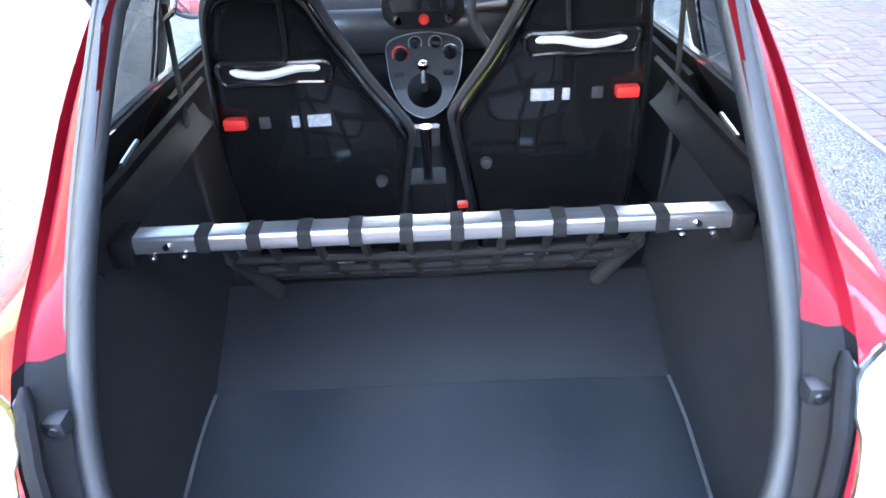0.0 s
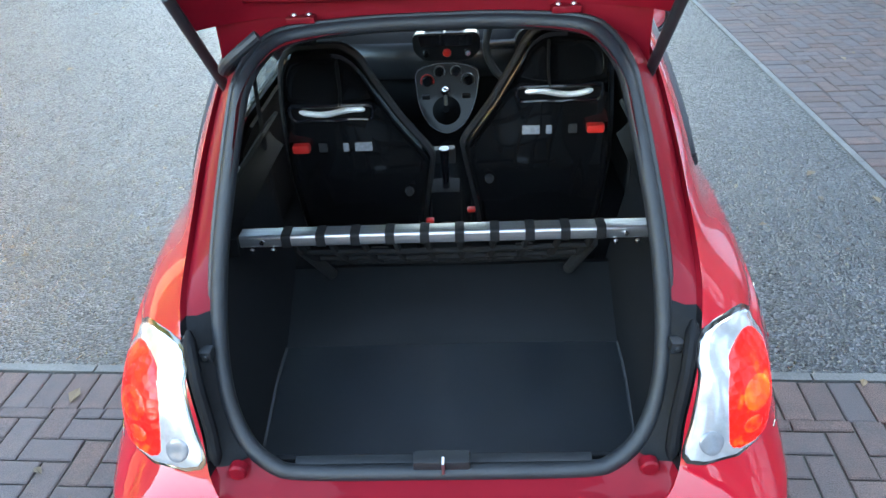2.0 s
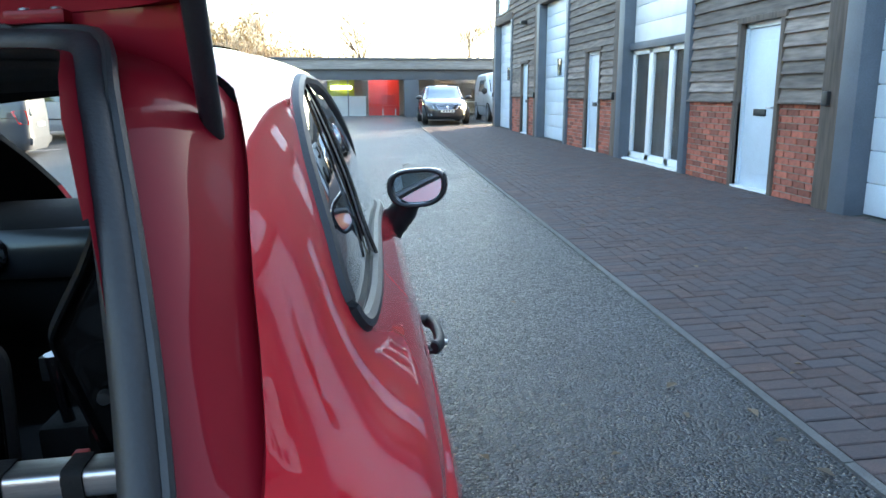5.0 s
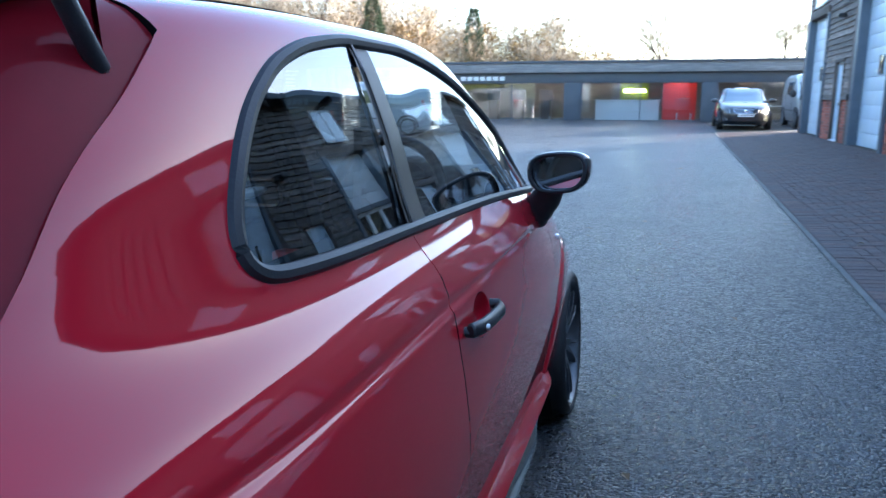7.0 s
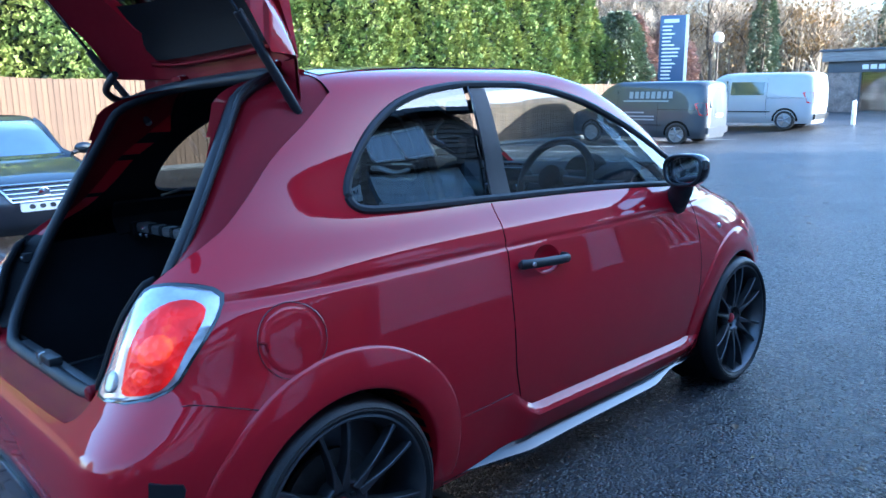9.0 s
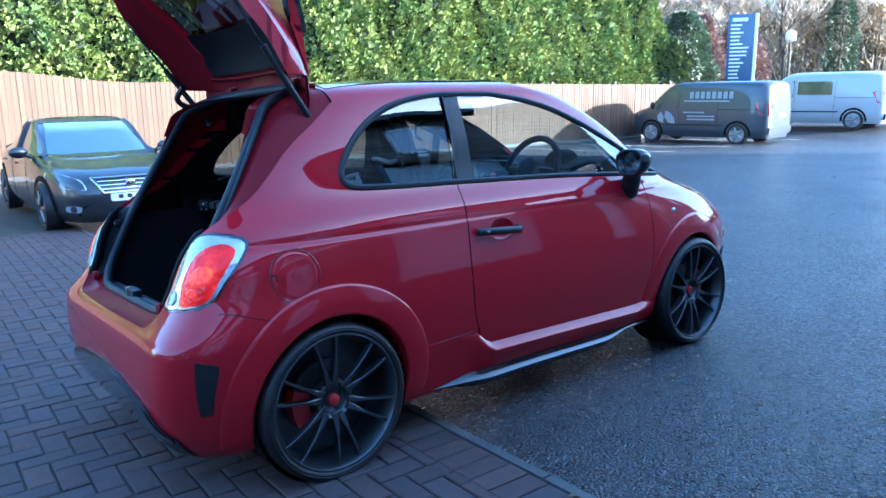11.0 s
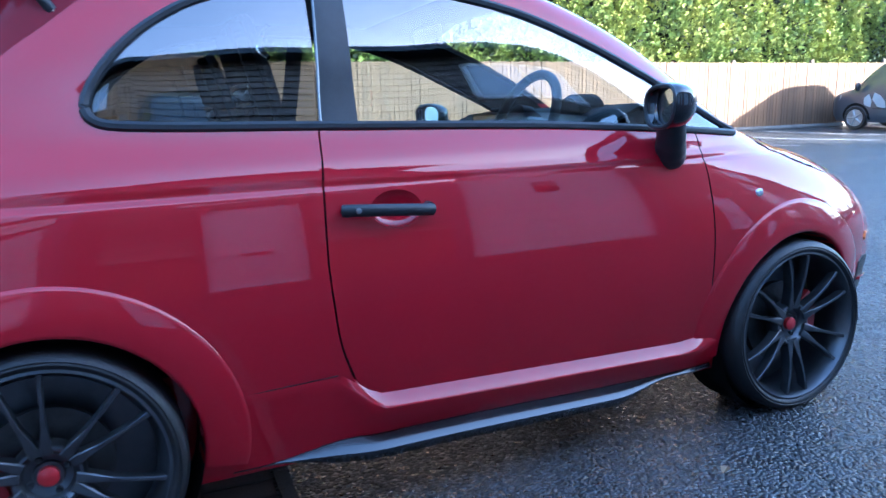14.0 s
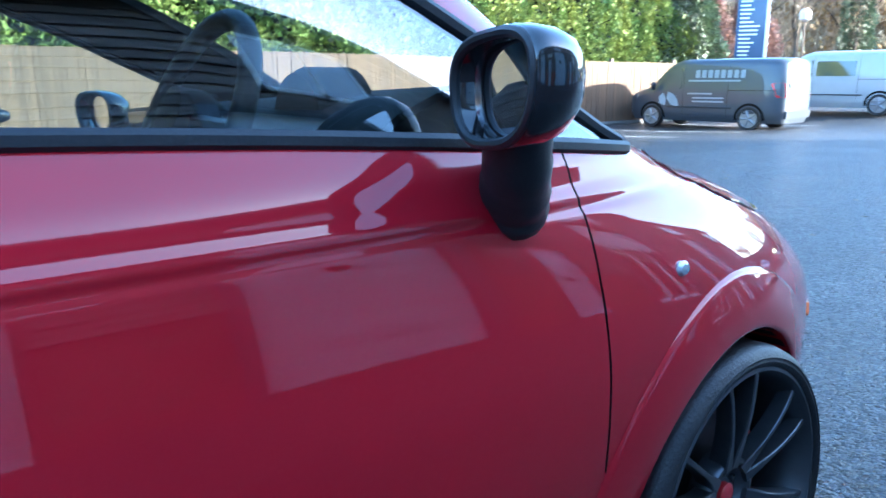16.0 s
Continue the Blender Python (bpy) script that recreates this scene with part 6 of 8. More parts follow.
for k in range(K0, K1):
    m = module_solids(k)
    near = k == 0
    brick_wall(*m["brick_a"], BASE, BASE + 1.03, near)
    brick_wall(*m["brick_b"], BASE, BASE + 1.03, near)
    unit_door(*m["door"])
    top = BASE + 3.35
    for a, b in (m["brick_a"], m["brick_b"]):
        boards(a + (0 if (a, b) == m["brick_a"] else 0.07), b - (0.07 if (a, b) == m["brick_a"] else 0), BASE + 1.05, BASE + 2.03)
    boards(m["brick_a"][0], m["brick_b"][1], BASE + 2.04, top)
    boards(m["brick_a"][0], m["post_b"][1], top, EAVES - 0.1)
    part("plinth_drip", box(WALL_X - 0.075, WALL_X + 0.0, m["brick_a"][0], m["brick_a"][1] - 0.07, BASE + 1.025, BASE + 1.05, 0.004), TIMBER, units)
    part("plinth_drip", box(WALL_X - 0.075, WALL_X + 0.0, m["brick_b"][0] + 0.07, m["brick_b"][1], BASE + 1.025, BASE + 1.05, 0.004), TIMBER, units)
    for key in ("post_a", "post_b"):
        a, b = m[key]
        if key == "post_b":
            part("steel_post", box(WALL_X - 0.10, WALL_X + 0.26, a, a + 0.26, BASE - 0.1, top, 0.01), GREY_STEEL, units, "grey painted steel post")
            part("timber_post", box(WALL_X - 0.085, WALL_X + 0.26, a + 0.262, b, BASE - 0.1, top, 0.01), TIMBER, units)
            kb = part("key_safe", box(WALL_X - 0.13, WALL_X - 0.083, b - 0.16, b - 0.07, BASE + 1.02, BASE + 1.16, 0.012), BLACK_TRIM, units, "small dark wall box")
        else:
            part("steel_post", box(WALL_X - 0.08, WALL_X + 0.26, a, b, BASE - 0.1, top, 0.01), GREY_STEEL, units, "grey painted steel post")
    if k == 0:
        french_doors(*m["bay"], BASE + 1.86)
        part("roller_box", box(WALL_X + 0.02, WALL_X + 0.2, *m["bay"], BASE + 1.86, BASE + 1.98, 0.01), GREY_STEEL, units)
        roller_door(*m["bay"], BASE + 1.98, top)
    else:
        roller_door(*m["bay"], BASE + 0.02, top)
    part("bay_lintel", box(WALL_X - 0.09, WALL_X + 0.2, m["bay"][0] - 0.18, m["bay"][1], top - 0.02, top + 0.16, 0.008), TIMBER, units)
    upper_window(m["bay"][0] + 0.5, m["bay"][1] - 0.5, BASE + 3.62, BASE + 4.55)
    lamp = part("wall_lamp", box(WALL_X - 0.22, WALL_X - 0.05, m["door"][0] + 0.2, m["door"][0] + 0.42, BASE + 3.0, BASE + 3.09, 0.015), BLACK_TRIM, units, "dark wall lamp")
sign_board(-3.3, -0.6, 2.75, 3.35, 8)
sign_board(0.6, 2.3, 2.70, 3.25, 6)
# an added building behind the paving, out of the camera's sight, for reflections
end = thing("end_unit", "timber-clad unit added unseen at the yard's paved end", "building")
part("end_wall", box(-14.0, 13.2, -16.4, -16.0, -0.6, 6.0), CLADDING, end)
for i in range(3):
    part("end_door", box(-10.5 + i * 5.5, -7.5 + i * 5.5, -16.02, -15.94, -0.4, 2.9, 0.01), DOOR_PAINT, end)

# ---- showroom at the yard's far end ----
shop = thing("showroom", "low slate-grey showroom with wide shop windows", "building")
SY, SZ = 36.0, 0.22
TIMBER_BAND = material("grey_timber_band", (0.22, 0.21, 0.205), 0.8, vary=0.3, scale=2, grain=0.2, grain_scale=20, stretch=(0.1, 1, 1))
part("slab_base", box(-10.3, 16.0, SY - 0.4, SY + 9, SZ - 0.4, SZ, 0.01), KERB, shop)
part("roof", box(-10.6, 16.2, SY - 0.5, SY + 9.2, 2.96, 3.06, 0.01), SLATE_PANEL, shop)
part("timber_band", box(-10.5, 16.1, SY - 0.42, SY + 0.0, 2.52, 2.96, 0.01), TIMBER_BAND, shop, "grey timber fascia")
part("slate_band", box(-10.3, 16.0, SY - 0.15, SY + 0.2, 2.03, 2.52, 0.008), SLATE_PANEL, shop, "slate-grey sign band")
part("cladding_end", box(-10.3, -8.95, SY - 0.12, SY + 0.2, SZ, 2.03, 0.008), CLADDING, shop, "timber-clad end")
for a, b in ((-3.65, -2.88), (2.66, 3.3), (9.0, 9.6)):
    part("pier", box(a, b, SY - 0.16, SY + 0.2, SZ, 2.03, 0.01), SLATE_PANEL, shop, "slate-grey pier")
for a, b in ((-8.95, -3.65), (-2.88, 2.66), (3.3, 9.0), (9.6, 16.0)):
    w = part("shop_window", box(a, b, SY - 0.02, SY - 0.008, SZ + 0.06, 2.03), CLEAR_GLASS, shop, "wide clear shop window")
    w.visible_shadow = False
    fr = box(a, b, SY - 0.06, SY + 0.02, SZ, SZ + 0.07, 0.006)
    for x in (a, (a + b) / 2 - 0.02, b - 0.05):
        box(x, x + 0.05, SY - 0.06, SY + 0.02, SZ + 0.07, 2.03, 0.004, bm=fr)
    part("window_frame", fr, GREY_STEEL, w)
part("back_wall", box(-10.2, 16.0, SY + 4.5, SY + 4.7, SZ, 2.9), TIMBER_BAND, shop)
part("side_wall", box(-10.3, -10.15, SY + 0.2, SY + 9, SZ, 2.9), CLADDING, shop)
part("shop_ceiling", box(-10.2, 16.0, SY + 0.2, SY + 4.6, 2.55, 2.65), TIMBER_BAND, shop)
part("shop_floor", box(-10.2, 16.0, SY + 0.02, SY + 4.6, SZ, SZ + 0.02), CABIN_GREY, shop)
SHOP_LIGHT = glowing("shop_light", (1.0, 0.86, 0.62), 2.6)
for i in range(9):
    part("ceiling_lamp", box(-9.2 + i * 2.6, -8.4 + i * 2.6, SY + 1.6, SY + 2.2, 2.53, 2.549), SHOP_LIGHT, shop, "lit ceiling lamp")
part("sign_letters", box(-8.85, -8.60, SY - 0.19, SY - 0.15, 2.16, 2.36, 0.004), WHITE_PAINT, shop, "white bars in place of the shop's name")
for i in range(1, 7):
    part("letter_bar", box(-8.85 + i * 0.33, -8.60 + i * 0.33, SY - 0.19, SY - 0.15, 2.16, 2.36, 0.004), WHITE_PAINT, shop)


def loose(name, label, category, pieces, m=None, group=""):
    """A thing out of (part name, bmesh, material, label) pieces."""
    t = thing(name, label, category, m, group)
    for pn, bm, mat, pl in pieces:
        part(pn, bm, mat, t, pl)
    return t


loose("reception_counter", "white reception counter inside the showroom", "counter", [("front", box(-2.3, 0.75, SY + 1.4, SY + 1.5, SZ + 0.02, SZ + 0.98, 0.01), WHITE_PAINT, ""), ("top", box(-2.35, 0.8, SY + 1.35, SY + 2.0, SZ + 0.98, SZ + 1.03, 0.008), WHITE_PAINT, "")])
loose("red_curtain", "red hanging partition inside the showroom", "partition", [("cloth", box(0.9, 2.5, SY + 2.6, SY + 2.75, SZ + 0.02, 2.5, 0.02), RED_PLASTIC, "")])
loose("green_sign", "glowing yellow-green sign panel on the showroom's back wall", "sign", [("panel", box(-1.3, 0.15, SY + 4.40, SY + 4.48, 1.0, 2.15, 0.01), material("lime_wall", (0.35, 0.42, 0.03), 0.6, vary=0.1, scale=2), ""),
      ("lit_bar", box(-1.1, 0.0, SY + 4.34, SY + 4.40, 1.62, 1.78, 0.01), glowing("lit_sign", (0.95, 1.0, 0.55), 5.0), "lit bar")])
loose("red_chair", "red armchair inside the showroom", "chair", [("seat", box(1.55, 2.3, SY + 0.9, SY + 1.5, SZ + 0.40, SZ + 0.58, 0.05), RED_PLASTIC, ""), ("backrest", box(1.55, 2.3, SY + 1.42, SY + 1.55, SZ + 0.5, SZ + 1.1, 0.05), RED_PLASTIC, "")] +
      [("leg", box(x, x + 0.04, y, y + 0.04, SZ + 0.02, SZ + 0.41), STEEL, "") for x in (1.58, 2.22) for y in (SY + 0.93, SY + 1.42)])
loose("display_table", "pale display table inside the showroom", "table", [("tabletop", box(5.6, 7.4, SY + 1.0, SY + 1.7, SZ + 0.72, SZ + 0.76, 0.008), WHITE_PAINT, "")] +
      [("leg", box(x, x + 0.05, y, y + 0.05, SZ + 0.02, SZ + 0.72), STEEL, "") for x in (5.65, 7.3) for y in (SY + 1.05, SY + 1.6)])
loose("notice_board", "dark framed picture on the showroom's back wall", "picture", [("panel", box(4.6, 5.4, SY + 4.42, SY + 4.49, 1.0, 1.7, 0.01), SLATE_PANEL, "")])
loose("wall_picture", "brown framed picture on the showroom's back wall", "picture", [("panel", box(6.6, 7.6, SY + 4.42, SY + 4.49, 1.0, 1.6, 0.01), TIMBER, "")])
for x in (-7.7, -6.4, -5.0):
    loose("display_stand", "dark display stand in the shop window", "stand", [("post", box(x, x + 0.5, SY + 1.0, SY + 1.4, SZ + 0.02, SZ + 1.0, 0.03), TIMBER, ""), ("board", box(x - 0.1, x + 0.6, SY + 1.1, SY + 1.2, SZ + 1.0, SZ + 1.5, 0.02), SLATE_PANEL, "")], group="display stands")
loose("bollard", "short cream bollard at the showroom's corner", "bollard", [("post", moved(lathe([(0.07, -0.1), (0.07, 0.80), (0.05, 0.84), (0.0, 0.85)], 16, "Z"), Matrix.Translation((-6.6, 27.9, ground_z(-6.6, 27.9)))), WHITE_PAINT, "")])


# ---- fence and hedge ----
def fence_x(y):
    return -15.15 + 0.066 * y


fence = thing("boundary_fence", "tall close-board timber fence along the yard", "fence")
FZ0 = -0.36
board_me = mesh_from("board", [(0, 0, 0), (0.022, 0, 0), (0.022, 0.118, 0), (0, 0.118, 0), (0, 0, 1), (0.022, 0, 1), (0.022, 0.118, 1), (0, 0.118, 1)],
                     [(0, 1, 5, 4), (1, 2, 6, 5), (2, 3, 7, 6), (3, 0, 4, 7), (4, 5, 6, 7)], FENCE, False)
rnd = random.Random(5)
y = -14.0
verts, faces, count = [], [], 0
while y < 32:
    x = fence_x(y)
    top = 2.0 - 0.25 * smoothstep(1.0, 4.0, y) - 0.16 * smoothstep(4.0, 24, y) + rnd.uniform(-0.008, 0.008)
    if -3.0 < y < 27.0 and count < 290:
        b = new("board", board_me)
        b.parent = fence
        b.matrix_basis = Matrix.Translation((x + rnd.uniform(0, 0.012), y, FZ0)) @ Matrix.Diagonal((1, 0.93, top - FZ0, 1))
        count += 1
    else:
        i = len(verts)
        verts += [(x, y, FZ0), (x + 0.02, y, FZ0), (x + 0.02, y + 0.105, FZ0), (x, y + 0.105, FZ0), (x, y, top), (x + 0.02, y, top), (x + 0.02, y + 0.105, top), (x, y + 0.105, top)]
        faces += [(i, i + 1, i + 5, i + 4), (i + 1, i + 2, i + 6, i + 5), (i + 2, i + 3, i + 7, i + 6), (i + 4, i + 5, i + 6, i + 7)]
    y += 0.112
if verts:
    ob = new("board_run", mesh_from("board_run", verts, faces, FENCE, False))
    ob.parent = fence
    tagged(ob, kind="stuff")
for yy in [-13 + 3 * i for i in range(15)]:
    part("fence_post", box(fence_x(yy) - 0.10, fence_x(yy) - 0.005, yy, yy + 0.1, FZ0 - 0.1, 1.7), TIMBER, fence)
for zz in (0.0, 0.8, 1.5):
    part("fence_rail", tube([(fence_x(-14) - 0.04, -14, zz), (fence_x(32) - 0.04, 32, zz)], 0.035, 4), TIMBER, fence)
part("gravel_board", tube([(fence_x(-14) + 0.03, -14, FZ0 + 0.06), (fence_x(32) + 0.03, 32, FZ0 + 0.06)], [0.07, 0.07], 4, flat=0.4), KERB, fence)

# the leaves are small folded sprays on the hedge's bulging face
hedge = thing("conifer_hedge", "tall dense green conifer hedge behind the fence", "hedge")


def bulge(y, z):
    return 0.45 * noise.noise(Vector((y * 0.45, z * 0.30, 3.1))) + 0.42 * noise.noise(Vector((y * 1.5 + 0.5 * z, z * 0.55, 9.7))) + 0.22 * noise.noise(Vector((y * 3.6, z * 1.7, 4.2)))


def hedge_top(y):
    return 7.2 + 0.6 * noise.noise(Vector((y * 0.5, 0, 5))) - 3.6 * smoothstep(21.0, 25.0, y)


def hedge_face(y, z):
    t = hedge_top(y)
    return fence_x(y) - 0.75 + bulge(y, z) - 0.9 * max(0.0, (z - t + 1.6) / 1.6) ** 2


# a near-black body inside the hedge paints the shade between the leaves
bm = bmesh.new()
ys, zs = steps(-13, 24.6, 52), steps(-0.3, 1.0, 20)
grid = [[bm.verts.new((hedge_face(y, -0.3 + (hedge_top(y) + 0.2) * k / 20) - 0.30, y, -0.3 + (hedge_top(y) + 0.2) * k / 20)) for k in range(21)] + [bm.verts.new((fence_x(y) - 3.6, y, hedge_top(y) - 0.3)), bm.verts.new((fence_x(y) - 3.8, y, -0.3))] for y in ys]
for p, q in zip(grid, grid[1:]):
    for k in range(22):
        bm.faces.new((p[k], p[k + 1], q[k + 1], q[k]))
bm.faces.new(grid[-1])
part("core", bm, HEDGE_DEPTH_SHADE, hedge)
rnd = random.Random(11)


def spray(verts, faces, p, way, size, rnd):
    """One small drooping frond: three bent blades."""
    side = way.cross(Vector((rnd.uniform(-1, 1), rnd.uniform(-1, 1), rnd.uniform(-1, 1)))).normalized()
    up = side.cross(way).normalized()
    for k in (-1, 0, 1):
        d = (way + side * 0.75 * k + up * rnd.uniform(-0.3, 0.3)).normalized()
        s2 = d.cross(up).normalized() * size * 0.17
        i = len(verts)
        tip = p + d * size * (1.0 if k == 0 else 0.75)
        mid = p + d * size * 0.5 + Vector((0, 0, 0.06 * size))
        verts += [p, mid + s2, tip - Vector((0, 0, 0.12 * size)), mid - s2]
        faces += [(i, i + 1, i + 2, i + 3)]


verts, faces = [], []
made = 0
while made < 70000:
    y = rnd.uniform(-7, 24.8)
    z = rnd.uniform(1.2, 7.6)
    if z > hedge_top(y) + 0.15:
        continue
    x = hedge_face(y, z) + rnd.uniform(-0.24, 0.10)
    way = Vector((0.8, rnd.uniform(-0.6, 0.6), rnd.uniform(0.0, 1.5))).normalized()
    spray(verts, faces, Vector((x, y, z)), way, rnd.uniform(0.09, 0.23), rnd)
    made += 1
ob = new("foliage", mesh_from("foliage", verts, faces, HEDGE, False))
ob.parent = hedge
tagged(ob, kind="stuff")


# ---- parked vehicles ----
def loft(rows, mid, z0, z1, mat, name, parent, label="", around=96, levels=22, pad=0.0, sharp=30):
    """A band of a vehicle's form between two heights, out of level slices."""
    at = smooth_table(rows)
    verts, faces = [], []
    for k in range(levels + 1):
        f = k / levels
        z = z0 + (z1 - z0) * (f if z1 < rows[-1][0] - 1e-6 else 1 - (1 - f) ** 1.6)
        w, yr, yf, nr, nf = at(z)
        for i in range(around):
            t = 2 * math.pi * (i + 0.5) / around
            c, s = math.cos(t), math.sin(t)
            n = nf if s > 0 else nr
            r = (abs(c) ** n + abs(s) ** n) ** (-1 / n)
            verts.append(((w + pad) * r * c, mid + r * s * ((yf - mid + pad) if s > 0 else (mid - yr + pad)), z))
    for k in range(levels):
        for i in range(around):
            j = (i + 1) % around
            faces.append((k * around + i, k * around + j, (k + 1) * around + j, (k + 1) * around + i))
    faces.append(tuple(levels * around + i for i in range(around)))
    faces.append(tuple(range(around))[::-1])
    return part(name, mesh_from(name, verts, faces, mat, sharp=sharp), mat, parent, label)


def spot(rows, mid, x, z, front):
    """The place on a vehicle's nose or tail at a width and a height."""
    w, yr, yf, nr, nf = smooth_table(rows)(z)
    n = nf if front else nr
    u = min(abs(x) / w, 0.999)
    return mid + (yf - mid) * (1 - u ** n) ** (1 / n) if front else mid - (mid - yr) * (1 - u ** n) ** (1 / n)


def flank(rows, mid, y, z):
    w, yr, yf, nr, nf = smooth_table(rows)(z)
    half, n = (mid - yr, nr) if y < mid else (yf - mid, nf)
    u = min(abs(y - mid) / half, 0.999)
    return w * (1 - u ** n) ** (1 / n)


def end_panel(rows, mid, pts, front, mat, name, parent, label="", out=0.012, thick=0.03):
    sgn = 1 if front else -1
    return part(name, slab(rounded(pts, 0.03, 3), thick, lambda u, v, d: (u, spot(rows, mid, u, v, front) + sgn * (out - d), v)), mat, parent, label)


def flank_panel(rows, mid, pts, side, mat, name, parent, label="", out=0.008, thick=0.03):
    return part(name, slab(rounded(pts, 0.03, 3), thick, lambda u, v, d: (side * (flank(rows, mid, u, v) + out - d), u, v)), mat, parent, label)


def road_wheel(parent, x, y, r, mat, spokes=5):
    s = 1 if x > 0 else -1
    w = new("wheel")
    w.empty_display_size = 0.1
    w.parent = parent
    w.matrix_basis = Matrix.Translation((x, y, r)) @ Matrix.Diagonal((s, 1, 1, 1))
    part("tyre", lathe([(r * 0.70, -0.20), (r * 0.97, -0.20), (r, -0.16), (r, -0.03), (r * 0.95, 0.005), (r * 0.72, 0.0), (r * 0.70, -0.02)], 40), TYRE, w)
    part("rim", lathe([(r * 0.71, -0.18), (r * 0.64, -0.10), (r * 0.66, -0.02), (r * 0.72, 0.004), (r * 0.73, -0.01)], 40), mat, w)
    part("rim_disc", lathe([(r * 0.60, -0.09), (0.0, -0.09)], 24), CABIN, w)
    for i in range(spokes):
        a = 2 * math.pi * i / spokes
        part("spoke", tube([(-0.02, 0.04 * math.cos(a), 0.04 * math.sin(a)), (-0.015, r * 0.68 * math.cos(a), r * 0.68 * math.sin(a))], [0.045, 0.03], 6), mat, w)
    part("hub", lathe([(0.06, -0.06), (0.055, -0.005), (0.0, 0.0)], 20), mat, w)


def arch_ring(rows, mid, y, r, side, parent):
    bm = bmesh.new()
    cols = []
    for q in range(25):
        a = radians(-5 + 190 * q / 24)
        col = []
        for rr, off in ((r + 0.01, 0.004), (r - 0.06, 0.006), (r - 0.06, -0.12)):
            yy, zz = y + rr * math.cos(a), max(0.33 + rr * math.sin(a), 0.2)
            col.append(bm.verts.new((side * (flank(rows, mid, yy, zz) + off), yy, zz)))
        cols.append(col)
    for p, q in zip(cols, cols[1:]):
        for k in range(2):
            bm.faces.new((p[k], p[k + 1], q[k + 1], q[k]))
    part("arch", bm, CABIN, parent)


DARK_PAINT = material("dark_metallic_paint", (0.007, 0.009, 0.014), 0.4, 0.0, vary=0.15, scale=2, coat=1.0)
GREY_VAN = material("grey_van_paint", (0.046, 0.054, 0.068), 0.4, 0.2, vary=0.12, scale=2, coat=0.7)
WHITE_VAN = material("white_van_paint", (0.38, 0.39, 0.40), 0.35, vary=0.06, scale=2, coat=0.7)
CAR_GLASS = material("dark_vehicle_glass", (0.035, 0.05, 0.06), 0.03, vary=0.2, scale=1, coat=1.0)
# paler and bluer than the other glass: mirrored sky put into the colour
SCREEN_SKY_TINT = material("screen_glass_sky_tint", (0.10, 0.15, 0.19), 0.03, vary=0.2, scale=1, coat=1.0)
HEADLIGHT = material("headlight_glass", (0.42, 0.45, 0.48), 0.08, 0.3, vary=0.3, scale=9, coat=1.0)

SALOON = ((0.18, 0.80, -2.12, 2.18, 4.5, 4.0), (0.30, 0.86, -2.24, 2.28, 4.5, 4.0), (0.50, 0.885, -2.29, 2.30, 4.5, 4.0), (0.66, 0.885, -2.29, 2.24, 4.5, 4.0), (0.76, 0.88, -2.27, 2.10, 4.5, 4.0),
          (0.86, 0.865, -2.22, 1.75, 4.5, 4.0), (0.93, 0.845, -2.12, 1.30, 4.5, 4.0), (0.97, 0.825, -1.95, 1.08, 4.5, 4.0), (1.02, 0.795, -1.70, 0.96, 4.2, 4.0), (1.15, 0.735, -1.42, 0.72, 4.0, 3.8),
          (1.30, 0.665, -1.12, 0.44, 3.8, 3.6), (1.39, 0.60, -0.85, 0.18, 3.4, 3.2), (1.43, 0.50, -0.62, 0.0, 3.0, 3.0), (1.448, 0.25, -0.40, -0.15, 2.6, 2.6))
HATCH = ((0.18, 0.78, -1.92, 2.02, 4.5, 4.0), (0.30, 0.84, -2.02, 2.10, 4.5, 4.0), (0.52, 0.875, -2.06, 2.12, 4.5, 4.0), (0.68, 0.875, -2.05, 2.06, 4.5, 4.0), (0.78, 0.87, -2.02, 1.92, 4.5, 4.0),
         (0.88, 0.855, -1.98, 1.55, 4.5, 4.0), (0.96, 0.83, -1.94, 1.10, 4.5, 4.0), (1.02, 0.80, -1.90, 0.96, 4.5, 4.0), (1.15, 0.745, -1.80, 0.70, 4.2, 3.8), (1.30, 0.68, -1.66, 0.42, 3.8, 3.6),
         (1.40, 0.61, -1.45, 0.16, 3.4, 3.2), (1.445, 0.50, -1.15, -0.05, 3.0, 3.0), (1.465, 0.25, -0.7, -0.25, 2.6, 2.6))
GREY_RIM = material("grey_alloy", (0.26, 0.265, 0.275), 0.4, 0.6, vary=0.2, scale=8)
VAN = ((0.22, 0.86, -2.40, 2.36, 9, 5), (0.45, 0.94, -2.45, 2.46, 10, 5), (0.80, 0.955, -2.46, 2.46, 10, 5), (0.98, 0.955, -2.46, 2.36, 10, 5), (1.08, 0.95, -2.46, 2.12, 10, 5), (1.16, 0.945, -2.455, 1.82, 10, 5),
       (1.40, 0.925, -2.44, 1.56, 10, 5), (1.65, 0.895, -2.42, 1.28, 9, 5), (1.82, 0.86, -2.40, 1.06, 8, 5), (1.92, 0.79, -2.34, 0.88, 6, 4), (1.97, 0.62, -2.2, 0.70, 5, 4), (1.985, 0.35, -1.8, 0.40, 4, 4))


